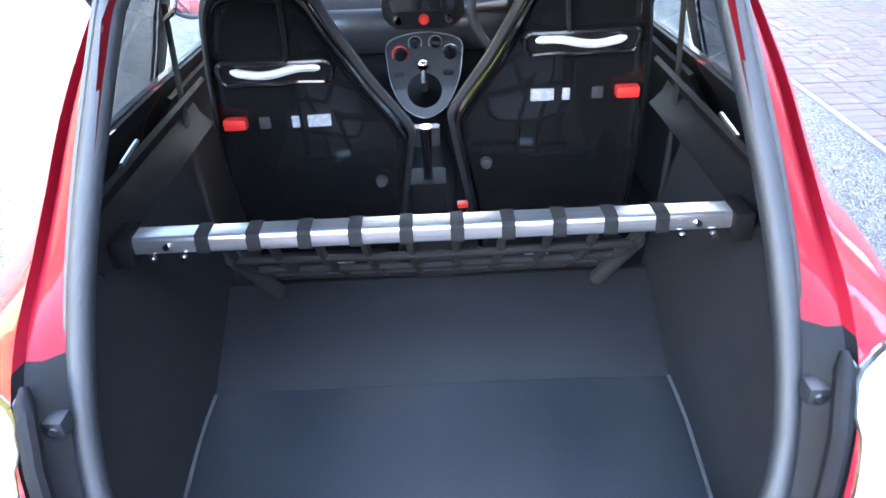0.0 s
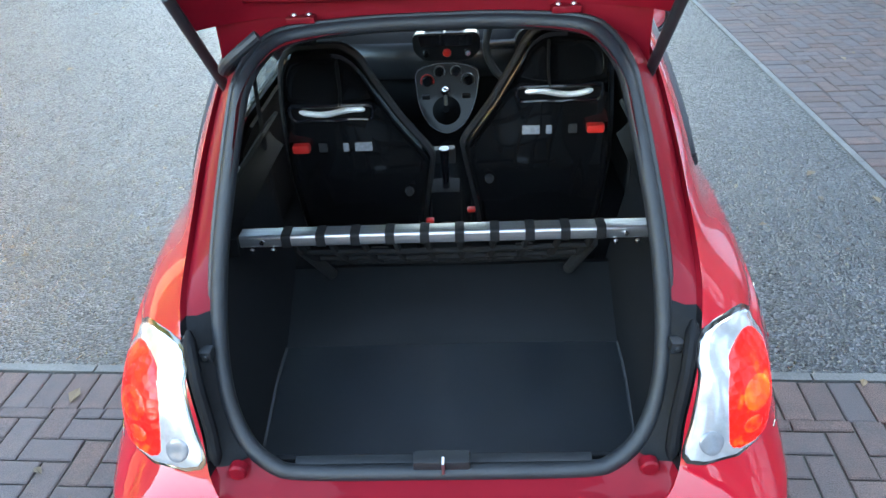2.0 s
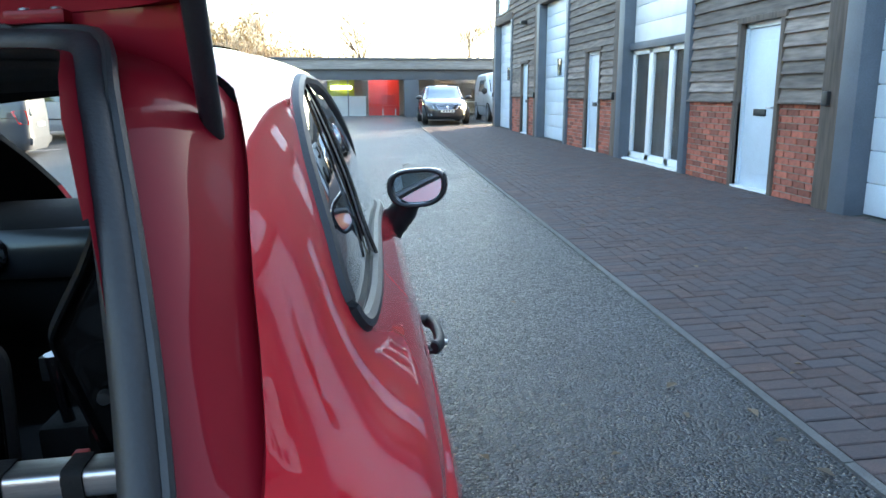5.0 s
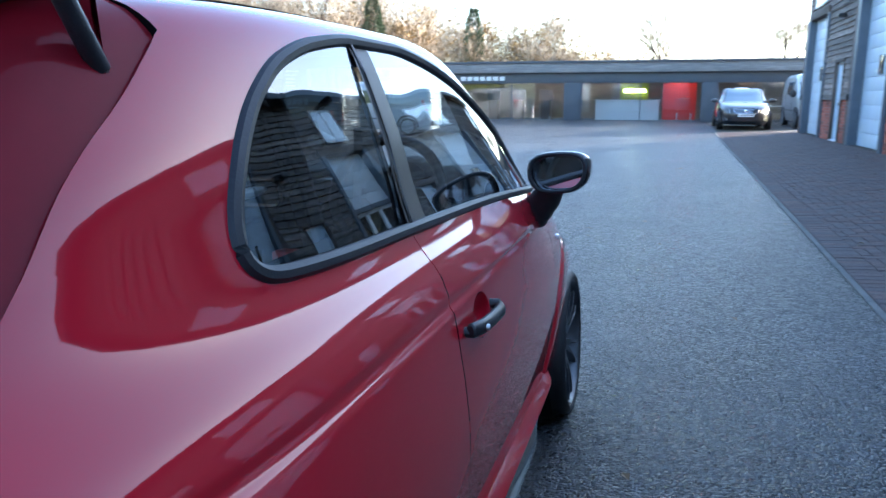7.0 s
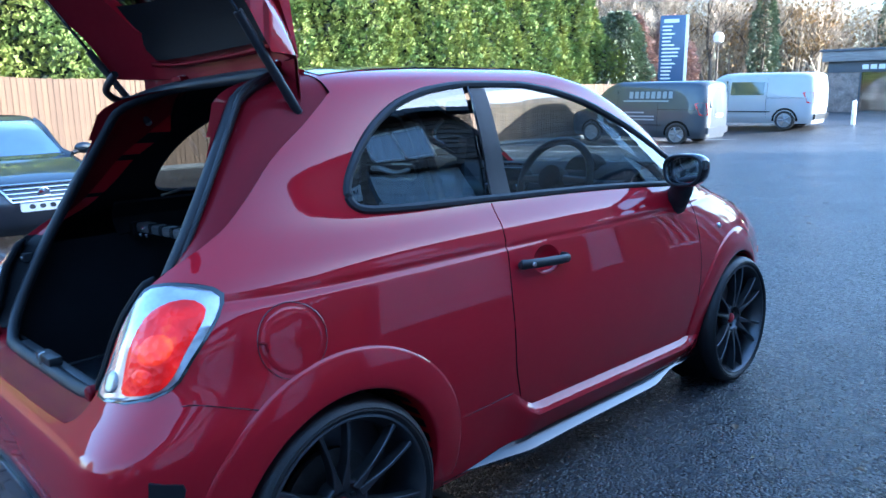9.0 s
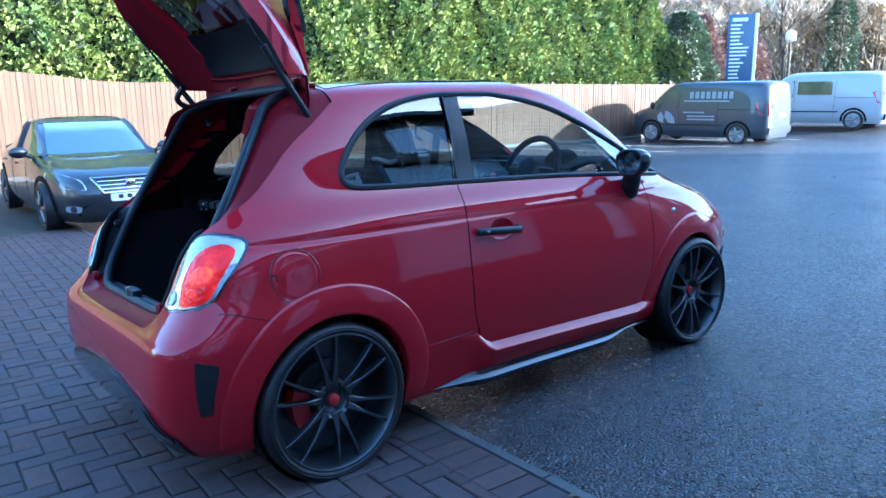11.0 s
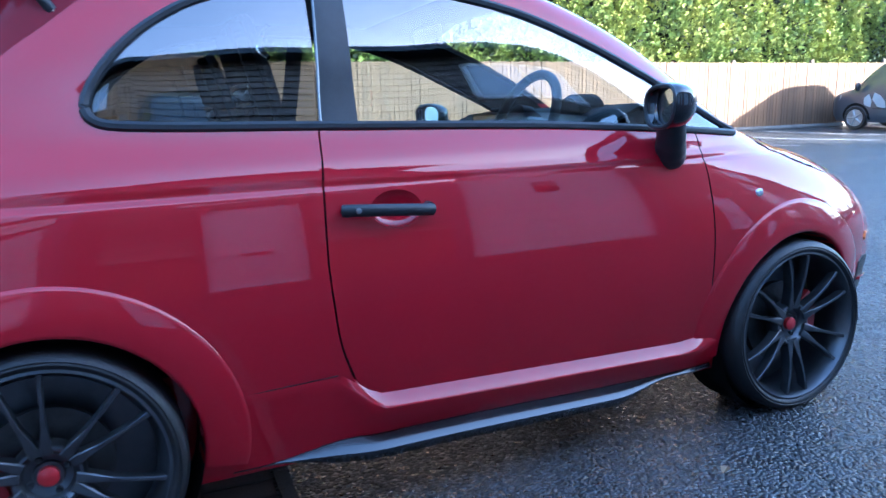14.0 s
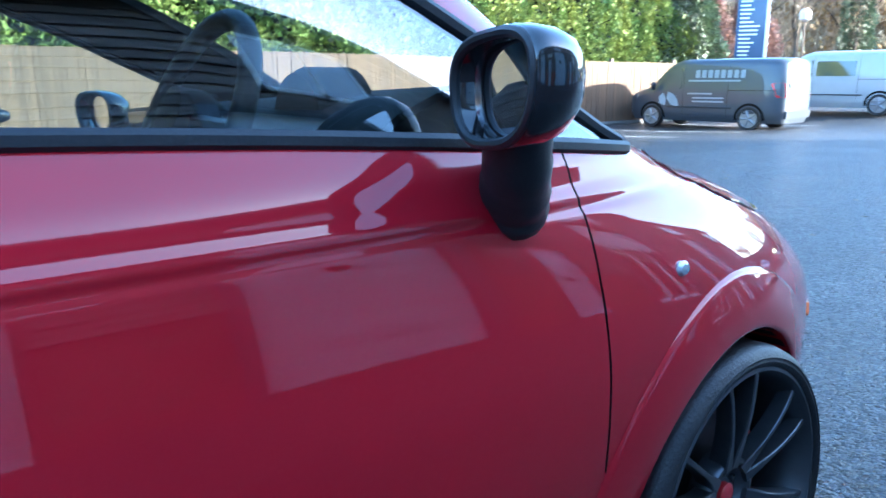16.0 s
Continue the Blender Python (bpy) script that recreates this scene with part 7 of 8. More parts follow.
def parked_car(name, label, rows, mid, belt, eave, m, mat, wheels, r=0.325):
    c = thing(name, label, "car", m)
    loft(rows, mid, rows[0][0], belt, mat, "body", c)
    loft(rows, mid, belt + 0.002, eave, CAR_GLASS, "glazing", c, "dark glazing band", pad=-0.006)
    loft(rows, mid, eave + 0.002, rows[-1][0], mat, "roof", c)
    at = smooth_table(rows)
    for s in (1, -1):
        for y0, y1 in ((at(belt)[2] - 0.22, at(eave)[2] - 0.12), (-0.25, -0.30), (at(belt)[1] + 0.28, at(eave)[1] + 0.20)):
            pts = [(s * (flank(rows, mid, y0 + (y1 - y0) * f, belt + (eave - belt) * f) + 0.0), y0 + (y1 - y0) * f, belt + (eave - belt) * f) for f in steps(-0.02, 1.02, 8)]
            part("pillar", tube(pts, 0.035, 8, flat=0.8), mat if abs(y0 + 0.25) > 0.01 else BLACK_TRIM, c)
        pts = [(0.50, 0.60), (0.70, 0.61), (0.84, 0.68), (0.82, 0.79), (0.70, 0.785), (0.54, 0.72)]
        end_panel(rows, mid, [(s * x, z) for x, z in pts], True, HEADLIGHT, "headlight", c, "clear headlight")
        end_panel(rows, mid, [(s * x, z) for x, z in ((0.50, 0.70), (0.80, 0.70), (0.78, 0.86), (0.55, 0.84))], False, RED_LENS, "tail_light", c, "red tail light")
        fog = end_panel(rows, mid, [(s * x, z) for x, z in ((0.58, 0.32), (0.72, 0.32), (0.72, 0.40), (0.58, 0.40))], True, HEADLIGHT, "fog_lamp", c)
        mir = bmesh.new()
        bmesh.ops.create_uvsphere(mir, u_segments=16, v_segments=10, radius=1.0)
        moved(mir, Matrix.Translation((s * 0.97, at(belt)[2] - 0.42, belt + 0.06)) @ Matrix.Diagonal((0.12, 0.06, 0.075, 1)))
        part("door_mirror", mir, mat, c)
        part("mirror_arm", tube([(s * 0.82, at(belt)[2] - 0.40, belt), (s * 0.93, at(belt)[2] - 0.42, belt + 0.04)], 0.03, 8), BLACK_TRIM, c)
        for wy in wheels:
            road_wheel(c, s * 0.885, wy, r, WHEEL_METAL, 7)
            arch_ring(rows, mid, wy, r + 0.08, s, c)
        for dy in (0.55, -0.45):
            pts = [(s * (flank(rows, mid, dy, z) + 0.001), dy, z) for z in steps(0.32, belt, 6)]
            part("door_gap", tube(pts, 0.004, 5), BLACK_GLOSS, c)
            part("door_handle", tube([(s * (flank(rows, mid, dy - 0.80, 0.82) + 0.02), dy - 0.80, 0.82), (s * (flank(rows, mid, dy - 0.62, 0.82) + 0.02), dy - 0.62, 0.82)], 0.014, 6), mat, c)
    grille = [(-0.33, 0.56), (0.33, 0.56), (0.44, 0.735), (-0.44, 0.735)]
    end_panel(rows, mid, grille, True, BLACK_GLOSS, "grille", c, "dark grille")
    edge = [(x, spot(rows, mid, x, z, True) + 0.018, z) for a, b in zip(grille, grille[1:] + grille[:1]) for x, z in ((a[0] + (b[0] - a[0]) * f, a[1] + (b[1] - a[1]) * f) for f in steps(0, 1, 6)[:-1])]
    part("grille_frame", tube(edge, 0.014, 6, closed=True), CHROME, c, "chrome grille frame")
    for z in (0.605, 0.65, 0.695):
        part("grille_bar", tube([(x, spot(rows, mid, x, z, True) + 0.016, z) for x in steps(-0.38, 0.38, 8)], 0.008, 6), CHROME, c)
    part("grille_badge", moved(lathe([(0.055, 0.0), (0.062, 0.008), (0.052, 0.012)], 20, "Y"), Matrix.Translation((0, spot(rows, mid, 0, 0.64, True) + 0.012, 0.64))), CHROME, c)
    end_panel(rows, mid, [(-0.62, 0.28), (0.62, 0.28), (0.55, 0.42), (-0.55, 0.42)], True, CABIN, "lower_grille", c, "black lower grille")
    pl = end_panel(rows, mid, [(-0.26, 0.45), (0.26, 0.45), (0.26, 0.555), (-0.26, 0.555)], True, PLATE, "number_plate", c, "white number plate", 0.02)
    for i in range(4):
        end_panel(rows, mid, [(-0.20 + i * 0.105, 0.48), (-0.14 + i * 0.105, 0.48), (-0.14 + i * 0.105, 0.53), (-0.20 + i * 0.105, 0.53)], True, PLATE_BAR, "dark_bar", pl, "", 0.024, 0.01)
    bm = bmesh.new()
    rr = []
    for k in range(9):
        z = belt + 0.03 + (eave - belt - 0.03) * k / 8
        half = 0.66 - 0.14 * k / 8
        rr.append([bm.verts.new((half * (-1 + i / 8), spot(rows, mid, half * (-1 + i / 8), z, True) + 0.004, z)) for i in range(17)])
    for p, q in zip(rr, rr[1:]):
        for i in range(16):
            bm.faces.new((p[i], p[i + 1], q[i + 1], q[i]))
    part("windscreen", bm, SCREEN_SKY_TINT, c, "windscreen with the sky's reflection tinted into its colour")
    return c


def at_ground(x, y, turn):
    return pose(x, y, ground_z(x, y), 0, 0, turn)


parked_car("parked_saloon", "dark metallic saloon car parked by the fence", SALOON, 0.0, 0.95, 1.37, at_ground(-9.0, 1.45, -90), DARK_PAINT, (1.36, -1.40))
parked_car("parked_hatchback", "dark hatchback car parked by the showroom", HATCH, 0.0, 0.94, 1.38, at_ground(3.74, 29.0, 180), DARK_PAINT, (1.30, -1.28))


def parked_van(name, label, m, mat, ink, decal):
    v = thing(name, label, "van", m)
    loft(VAN, 0.0, 0.22, 1.985, mat, "body", v, levels=34)
    for s in (1, -1):
        flank_panel(VAN, 0, [(0.55, 1.14), (1.62, 1.14), (1.40, 1.38), (1.10, 1.66), (0.55, 1.70)], s, CAR_GLASS, "door_window", v, "dark door window")
        if not decal:
            flank_panel(VAN, 0, [(-0.75, 1.20), (0.42, 1.20), (0.42, 1.66), (-0.75, 1.66)], s, CAR_GLASS, "side_window", v, "dark side window")
        for wy in (1.50, -1.50):
            road_wheel(v, s * 0.95, wy, 0.335, GREY_RIM, 5)
            arch_ring(VAN, 0, wy, 0.42, s, v)
        part("side_trim", tube([(s * (flank(VAN, 0, y, 0.62) + 0.004), y, 0.62) for y in steps(-1.0, 1.0, 8)], 0.022, 6), BLACK_TRIM, v)
        for dy in (0.50, -0.85):
            part("door_gap", tube([(s * (flank(VAN, 0, dy, z) + 0.001), dy, z) for z in steps(0.4, 1.8, 8)], 0.005, 5), BLACK_GLOSS, v)
        part("slide_rail", tube([(s * (flank(VAN, 0, y, 1.10) + 0.001), y, 1.10) for y in steps(-2.2, -0.85, 6)], 0.008, 5), BLACK_GLOSS, v)
        end_panel(VAN, 0, [(s * x, z) for x, z in ((0.80, 0.92), (0.92, 0.92), (0.92, 1.30), (0.82, 1.30))], False, RED_LENS, "tail_light", v, "red tail light")
        end_panel(VAN, 0, [(s * x, z) for x, z in ((0.55, 0.80), (0.86, 0.84), (0.84, 0.98), (0.55, 0.94))], True, HEADLIGHT, "headlight", v, "clear headlight")
        mir = bmesh.new()
        bmesh.ops.create_uvsphere(mir, u_segments=16, v_segments=10, radius=1.0)
        moved(mir, Matrix.Translation((s * 1.06, 1.42, 1.22)) @ Matrix.Diagonal((0.11, 0.06, 0.13, 1)))
        part("door_mirror", mir, BLACK_TRIM, v)
        if decal:
            for i in range(8):
                a = 0.15 - i * 0.19
                flank_panel(VAN, 0, [(a, 1.44), (a - 0.13, 1.44), (a - 0.13, 1.66), (a, 1.66)], s, decal, "letter_bar", v, "", 0.010, 0.012)
            flank_panel(VAN, 0, [(0.62, 0.62), (0.86, 0.66), (1.02, 0.86), (0.98, 1.06), (0.80, 0.98), (0.66, 0.82)], s, decal, "leaf_decal", v, "pale leaf-shaped decal", 0.010, 0.012)
            flank_panel(VAN, 0, [(1.06, 0.64), (1.26, 0.72), (1.28, 0.90), (1.14, 1.02), (1.04, 0.84)], s, decal, "leaf_decal", v, "pale leaf-shaped decal", 0.010, 0.012)
            for z, a, b in ((1.34, 0.35, -1.2), (0.98, 0.35, -0.4), (0.86, 0.20, -0.75), (0.76, 0.20, -0.75)):
                flank_panel(VAN, 0, [(a, z), (b, z), (b, z + 0.045), (a, z + 0.045)], s, decal, "text_bar", v, "", 0.010, 0.012)
    end_panel(VAN, 0, [(-0.74, 1.15), (0.74, 1.15), (0.70, 1.70), (-0.70, 1.70)], False, CAR_GLASS, "rear_window", v, "dark rear window")
    end_panel(VAN, 0, [(-0.78, 0.36), (0.78, 0.36), (0.80, 0.56), (-0.80, 0.56)], False, BLACK_TRIM if decal is None else mat, "rear_bumper", v, "", 0.06, 0.09)
    p = end_panel(VAN, 0, [(-0.26, 0.86), (0.26, 0.86), (0.26, 0.97), (-0.26, 0.97)], False, PLATE, "number_plate", v, "number plate", 0.02)
    end_panel(VAN, 0, [(-0.20, 0.895), (0.20, 0.895), (0.20, 0.94), (-0.20, 0.94)], False, PLATE_BAR, "dark_bar", p, "", 0.024, 0.01)
    end_panel(VAN, 0, [(-0.70, 1.16), (0.70, 1.16), (0.66, 1.70), (-0.66, 1.70)], True, CAR_GLASS, "windscreen", v, "dark windscreen", 0.006)
    end_panel(VAN, 0, [(-0.60, 0.55), (0.60, 0.55), (0.62, 0.76), (-0.62, 0.76)], True, BLACK_TRIM, "grille", v)
    return v


DECAL = material("pale_decal", (0.26, 0.29, 0.32), 0.5, vary=0.1, scale=4)
parked_van("parked_van", "dark grey panel van with pale lettering, parked at the fence", at_ground(-10.95, 21.25, 94.6), GREY_VAN, None, DECAL)
white_van = parked_van("parked_van", "white panel van parked beside the grey one", at_ground(-9.75, 26.6, 94.6), WHITE_VAN, None, None)
corner_van = copy_thing(white_van, at_ground(6.55, 30.6, 180))
tagged(corner_van, label="white panel van beyond the units' corner")


# ---- trees, sign, street lamp ----
def bare_tree(seed, height, spread, name="bare_tree", leafy=False):
    """A winter tree: trunk, forking limbs and a haze of fine twigs."""
    rnd = random.Random(seed)
    t = thing(name, "bare winter tree with brown twigs" if not leafy else "tree with thin yellow-brown autumn leaves", "tree", group="trees round the yard")
    wood = bmesh.new()
    tips = []

    def grow(p, way, length, r, level):
        n = 4
        pts, rad = [p], [r]
        d = way.copy()
        for i in range(n):
            d = (d + Vector((rnd.uniform(-0.22, 0.22), rnd.uniform(-0.22, 0.22), rnd.uniform(-0.02, 0.14)))).normalized()
            p = p + d * length / n
            pts.append(p)
            rad.append(r * (1 - 0.55 * (i + 1) / n))
        tube(pts, rad, 6 if level < 2 else 4, bm=wood)
        if level == 3:
            tips.append((pts[-1], d))
            tips.append((pts[2], d))
            return
        for k in range(5 if level == 0 else 3 + (level == 1)):
            at = pts[rnd.choice((2, 3, 4))] if level else pts[rnd.choice((1, 2, 3, 4))]
            a = rnd.uniform(0, 2 * math.pi)
            side = Vector((math.cos(a), math.sin(a), rnd.uniform(0.1, 0.8))).normalized()
            grow(at, (d * 0.7 + side * spread).normalized(), length * rnd.uniform(0.52, 0.72), r * 0.42, level + 1)
    grow(Vector((0, 0, -0.2)), Vector((0, 0, 1)), height * 0.42, height * 0.022, 0)
    part("trunk", wood, BARK, t)
    verts, faces = [], []
    for p, d in tips:
        for k in range(14):
            w = (d + Vector((rnd.uniform(-1, 1), rnd.uniform(-1, 1), rnd.uniform(-0.4, 1)))).normalized()
            q = p + Vector((rnd.uniform(-0.3, 0.3), rnd.uniform(-0.3, 0.3), rnd.uniform(-0.3, 0.3))) * height / 8
            l = rnd.uniform(0.35, 0.9) * height / 9
            s = w.cross(Vector((rnd.uniform(-1, 1), rnd.uniform(-1, 1), 0.3))).normalized() * (0.012 if not leafy else 0.05) * height / 8
            i = len(verts)
            verts += [q - s, q + s, q + w * l * (1 if not leafy else 0.3) + s * 0.4, q + w * l * (1 if not leafy else 0.3) - s * 0.4]
            faces.append((i, i + 1, i + 2, i + 3))
    ob = new("crown", mesh_from("crown", verts, faces, AUTUMN if leafy else BARE_TWIG, False))
    ob.parent = t
    tagged(ob, kind="stuff")
    return t


tree_a, tree_b, tree_c = bare_tree(3, 9.0, 0.9), bare_tree(8, 8.0, 1.0, leafy=True), bare_tree(21, 10.0, 0.8)
spots = [(tree_a, -6.1, 60.7, 1.12, 20), (tree_c, 0.0, 61, 0.98, 140), (tree_a, 8.8, 60.7, 1.05, 250), (tree_b, -9.0, 56, 0.95, 60), (tree_b, -13.0, 54, 1.0, 10), (tree_c, -17.0, 55, 1.0, 90), (tree_b, -16.0, 49, 0.95, 200),
         (tree_c, -20.5, 50, 1.05, 30), (tree_a, -23.5, 47, 1.0, 75), (tree_c, -19.0, 42, 0.95, 300), (tree_a, -21.5, 41, 1.0, 160), (tree_b, -26.0, 46, 1.0, 15), (tree_c, -25.0, 40, 1.1, 220), (tree_a, -24.0, 36, 1.0, 330),
         (tree_c, -17.5, 46, 0.9, 40), (tree_a, -14.5, 60, 1.0, 110), (tree_b, -28.5, 41, 1.1, 290), (tree_a, -29.0, 36, 1.2, 5), (tree_c, -11.0, 63, 0.9, 170), (tree_b, 16.0, 60, 0.8, 100), (tree_a, -20.0, 34.5, 0.7, 210), (tree_c, -33, 44, 1.2, 60), (tree_a, -32, 52, 1.2, 260)]
used = set()
for t, x, y, s, turn in spots:
    m = pose(x, y, ground_z(x, y) + 0.0, 0, 0, turn)
    if t not in used:
        used.add(t)
        t.matrix_basis = m
        t.scale = (s, s, s)
    else:
        c = copy_thing(t, m)
        c.scale = (s, s, s)

# evergreen shrubs at the hedge's end and among the wood
def leafy_shrub(seed, r, h, label, mat, name="shrub"):
    rnd = random.Random(seed)
    t = thing(name, label, "shrub", group="shrubs by the fence")
    part("stem", tube([(0, 0, -0.2), (0.05, 0.02, h * 0.5), (0, 0.1, h * 0.8)], [0.10, 0.07, 0.03], 6), BARK, t)
    verts, faces = [], []
    for k in range(3800):
        a, u = rnd.uniform(0, 2 * math.pi), rnd.random()
        z = h * (0.08 + 0.92 * u)
        rad = r * (math.sin(math.pi * min(u * 0.75 + 0.22, 1)) ** 0.7) * (0.75 + 0.35 * noise.noise(Vector((a * 1.3, z * 1.1, seed)))) * rnd.uniform(0.72, 1.04)
        p = Vector((rad * math.cos(a), rad * math.sin(a), z))
        spray(verts, faces, p, Vector((math.cos(a), math.sin(a), rnd.uniform(-0.3, 0.8))).normalized(), rnd.uniform(0.12, 0.26), rnd)
    ob = new("foliage", mesh_from("foliage", verts, faces, mat, False))
    ob.parent = t
    tagged(ob, kind="stuff")
    return t


LAUREL = material("dark_laurel_leaf", (0.13, 0.16, 0.085), 0.5, vary=0.5, scale=1.2, each=0.5)
RED_TWIG = material("red_brown_twigs", (0.31, 0.19, 0.145), 0.85, vary=0.4, scale=1, each=0.4)
sh = leafy_shrub(2, 1.6, 4.6, "tall glossy evergreen shrub at the hedge's end", LAUREL)
sh.matrix_basis = pose(-14.3, 24.7, -0.3)
copy_thing(sh, pose(-15.7, 26.2, -0.3, 0, 0, 80))
rs = leafy_shrub(5, 1.5, 5.2, "bare red-brown shrub beside the hedge", RED_TWIG, "bare_shrub")
rs.matrix_basis = pose(-17.6, 34.6, -0.2)
copy_thing(rs, pose(-18.6, 32.6, -0.2, 0, 0, 130))
iv = leafy_shrub(9, 1.0, 7.5, "ivy-covered tree trunk in the wood", LAUREL, "ivy_tree")
iv.matrix_basis = pose(-17.0, 44.5, 0.1)
copy_thing(iv, pose(-12.6, 53.0, 0.1, 0, 0, 100))


# the wood behind the yard: trunks and twigs beyond counting
def far_wood(seed=12):
    rnd = random.Random(seed)
    line = ((-46, 24), (-34, 33), (-26, 42), (-18, 51), (-9, 60), (-2, 65))
    tops = (11.0, 10.0, 9.5, 9.0, 6.6, 4.2)
    verts, faces = [], []
    leaf_v, leaf_f = [], []

    def blade(vs, fs, p, w, l, half):
        side = w.cross(Vector((rnd.uniform(-1, 1), rnd.uniform(-1, 1), 0.2))).normalized() * half
        i = len(vs)
        vs += [p - side, p + side, p + w * l + side * 0.35, p + w * l - side * 0.35]
        fs.append((i, i + 1, i + 2, i + 3))
    for k in range(330):
        u = rnd.uniform(0, len(line) - 1.001)
        a = int(u)
        f = u - a
        x = line[a][0] + (line[a + 1][0] - line[a][0]) * f + rnd.uniform(-3.5, 3.5)
        y = line[a][1] + (line[a + 1][1] - line[a][1]) * f + rnd.uniform(-3.5, 3.5)
        h = (tops[a] + (tops[a + 1] - tops[a]) * f) * rnd.uniform(0.62, 1.08)
        g = ground_z(x, y)
        for q in range(4):
            blade(verts, faces, Vector((x, y, g)), Vector((rnd.uniform(-0.08, 0.08), rnd.uniform(-0.08, 0.08), 1)), h * 0.8, rnd.uniform(0.03, 0.08))
        r = h * rnd.uniform(0.2, 0.3)
        for q in range(240 if not (autumn := rnd.random() < 0.35) else 260):
            d = Vector((rnd.gauss(0, 1), rnd.gauss(0, 1), rnd.gauss(0, 1))).normalized() * r * rnd.uniform(0.2, 1.1)
            p = Vector((x + d.x, y + d.y, g + h * 0.58 + d.z * 1.7))
            w = Vector((d.x * 0.6 + rnd.uniform(-0.5, 0.5), d.y * 0.6 + rnd.uniform(-0.5, 0.5), rnd.uniform(0.2, 1.2))).normalized()
            if autumn:
                blade(leaf_v, leaf_f, p, w, rnd.uniform(0.12, 0.26), rnd.uniform(0.05, 0.10))
            else:
                blade(verts, faces, p, w, rnd.uniform(0.4, 1.2), rnd.uniform(0.008, 0.024))
        for q in range(30):
            p = Vector((x + rnd.uniform(-2, 2), y + rnd.uniform(-2, 2), g + rnd.uniform(0, 2.4)))
            blade(verts, faces, p, Vector((rnd.uniform(-0.6, 0.6), rnd.uniform(-0.6, 0.6), 1)).normalized(), rnd.uniform(0.5, 1.4), rnd.uniform(0.015, 0.05))
    wood = tagged(new("woodland", mesh_from("woodland", verts, faces, BARE_TWIG, False)), "brown winter wood of bare trees behind the yard", "wood", kind="stuff")
    tagged(new("autumn_woodland", mesh_from("autumn_woodland", leaf_v, leaf_f, AUTUMN, False)), "ochre autumn leaves in the wood behind the yard", "wood", kind="stuff")


far_wood()

# totem sign with rows of pale bars, turned to the yard
TOTEM = material("totem_blue", (0.05, 0.085, 0.16), 0.35, vary=0.15, scale=1, coat=0.3)
totem = thing("totem_sign", "tall dark blue sign board with rows of pale bars", "sign", pose(-15.9, 31.8, 0.0, 0, 0, 28))
part("panel", box(-0.62, 0.52, -0.08, 0.08, 1.2, 4.75, 0.02), TOTEM, totem)
part("steel_edge", box(0.525, 0.66, -0.10, 0.10, -0.3, 4.75, 0.01), WHITE_PAINT, totem, "pale metal edge post")
part("back_post", box(-0.55, -0.40, -0.06, 0.06, -0.3, 1.2), GREY_STEEL, totem)
rnd = random.Random(4)
part("title_bar", box(-0.45, 0.22, -0.095, -0.079, 4.42, 4.58), WHITE_PAINT, totem)
for i in range(15):
    z = 4.22 - i * 0.17
    part("text_bar", box(-0.50, -0.50 + rnd.uniform(0.35, 0.85), -0.095, -0.079, z, z + 0.07), WHITE_PAINT, totem)

post = thing("street_lamp", "slim street lamp with a white lantern", "lamp", pose(-16.1, 36.8, 0.1))
part("pole", moved(lathe([(0.06, -0.3), (0.05, 3.6), (0.0, 3.62)], 12, "Z"), Matrix.Identity(4)), BARK, post)
part("lantern", moved(lathe([(0.08, 3.55), (0.24, 3.65), (0.26, 3.95), (0.16, 4.10), (0.0, 4.14)], 20, "Z"), Matrix.Identity(4)), WHITE_PAINT, post, "white lantern")

# cable on the paving, white bay lines, fallen leaves
hose = spline([(-12.2, -0.62, 0), (-11.4, -0.40, 0), (-10.6, -0.22, 0), (-9.6, -0.05, 0), (-9.2, 0.02, 0), (-9.5, 0.10, 0), (-10.3, -0.02, 0), (-10.0, -0.30, 0), (-8.9, -0.35, 0), (-8.2, -0.30, 0), (-8.5, -0.52, 0), (-9.6, -0.62, 0)], 6)
cable = tagged(new("power_cable", None), "black cable lying in loops on the paving", "cable")
cable.empty_display_size = 0.1
part("cable", tube([(x, y, ground_z(x, y) + 0.020) for x, y, _ in hose], 0.010, 6), RUBBER, cable)
LINE = material("worn_line_paint", (0.55, 0.56, 0.55), 0.8, vary=0.45, scale=4, grain=0.3, grain_scale=60)
for i, (x0, y0) in enumerate(((-9.0, 14.0), (-9.0, 16.6), (-8.8, 19.2), (-8.6, 23.0))):
    x1, y1 = x0 - 4.6, y0 - 1.5
    n = Vector((-(y1 - y0), x1 - x0)).normalized() * 0.05
    vs = []
    for f in steps(0, 1, 10):
        x, y = x0 + (x1 - x0) * f, y0 + (y1 - y0) * f
        vs += [(x + n.x, y + n.y, ground_z(x + n.x, y + n.y) + 0.006), (x - n.x, y - n.y, ground_z(x - n.x, y - n.y) + 0.006)]
    fs = [(2 * k, 2 * k + 1, 2 * k + 3, 2 * k + 2) for k in range(10)]
    tagged(new("bay_line", mesh_from("bay_line", vs, fs, LINE)), "worn white parking bay line", "marking", "bay lines", "structure")
rnd = random.Random(77)
verts, faces = [], []
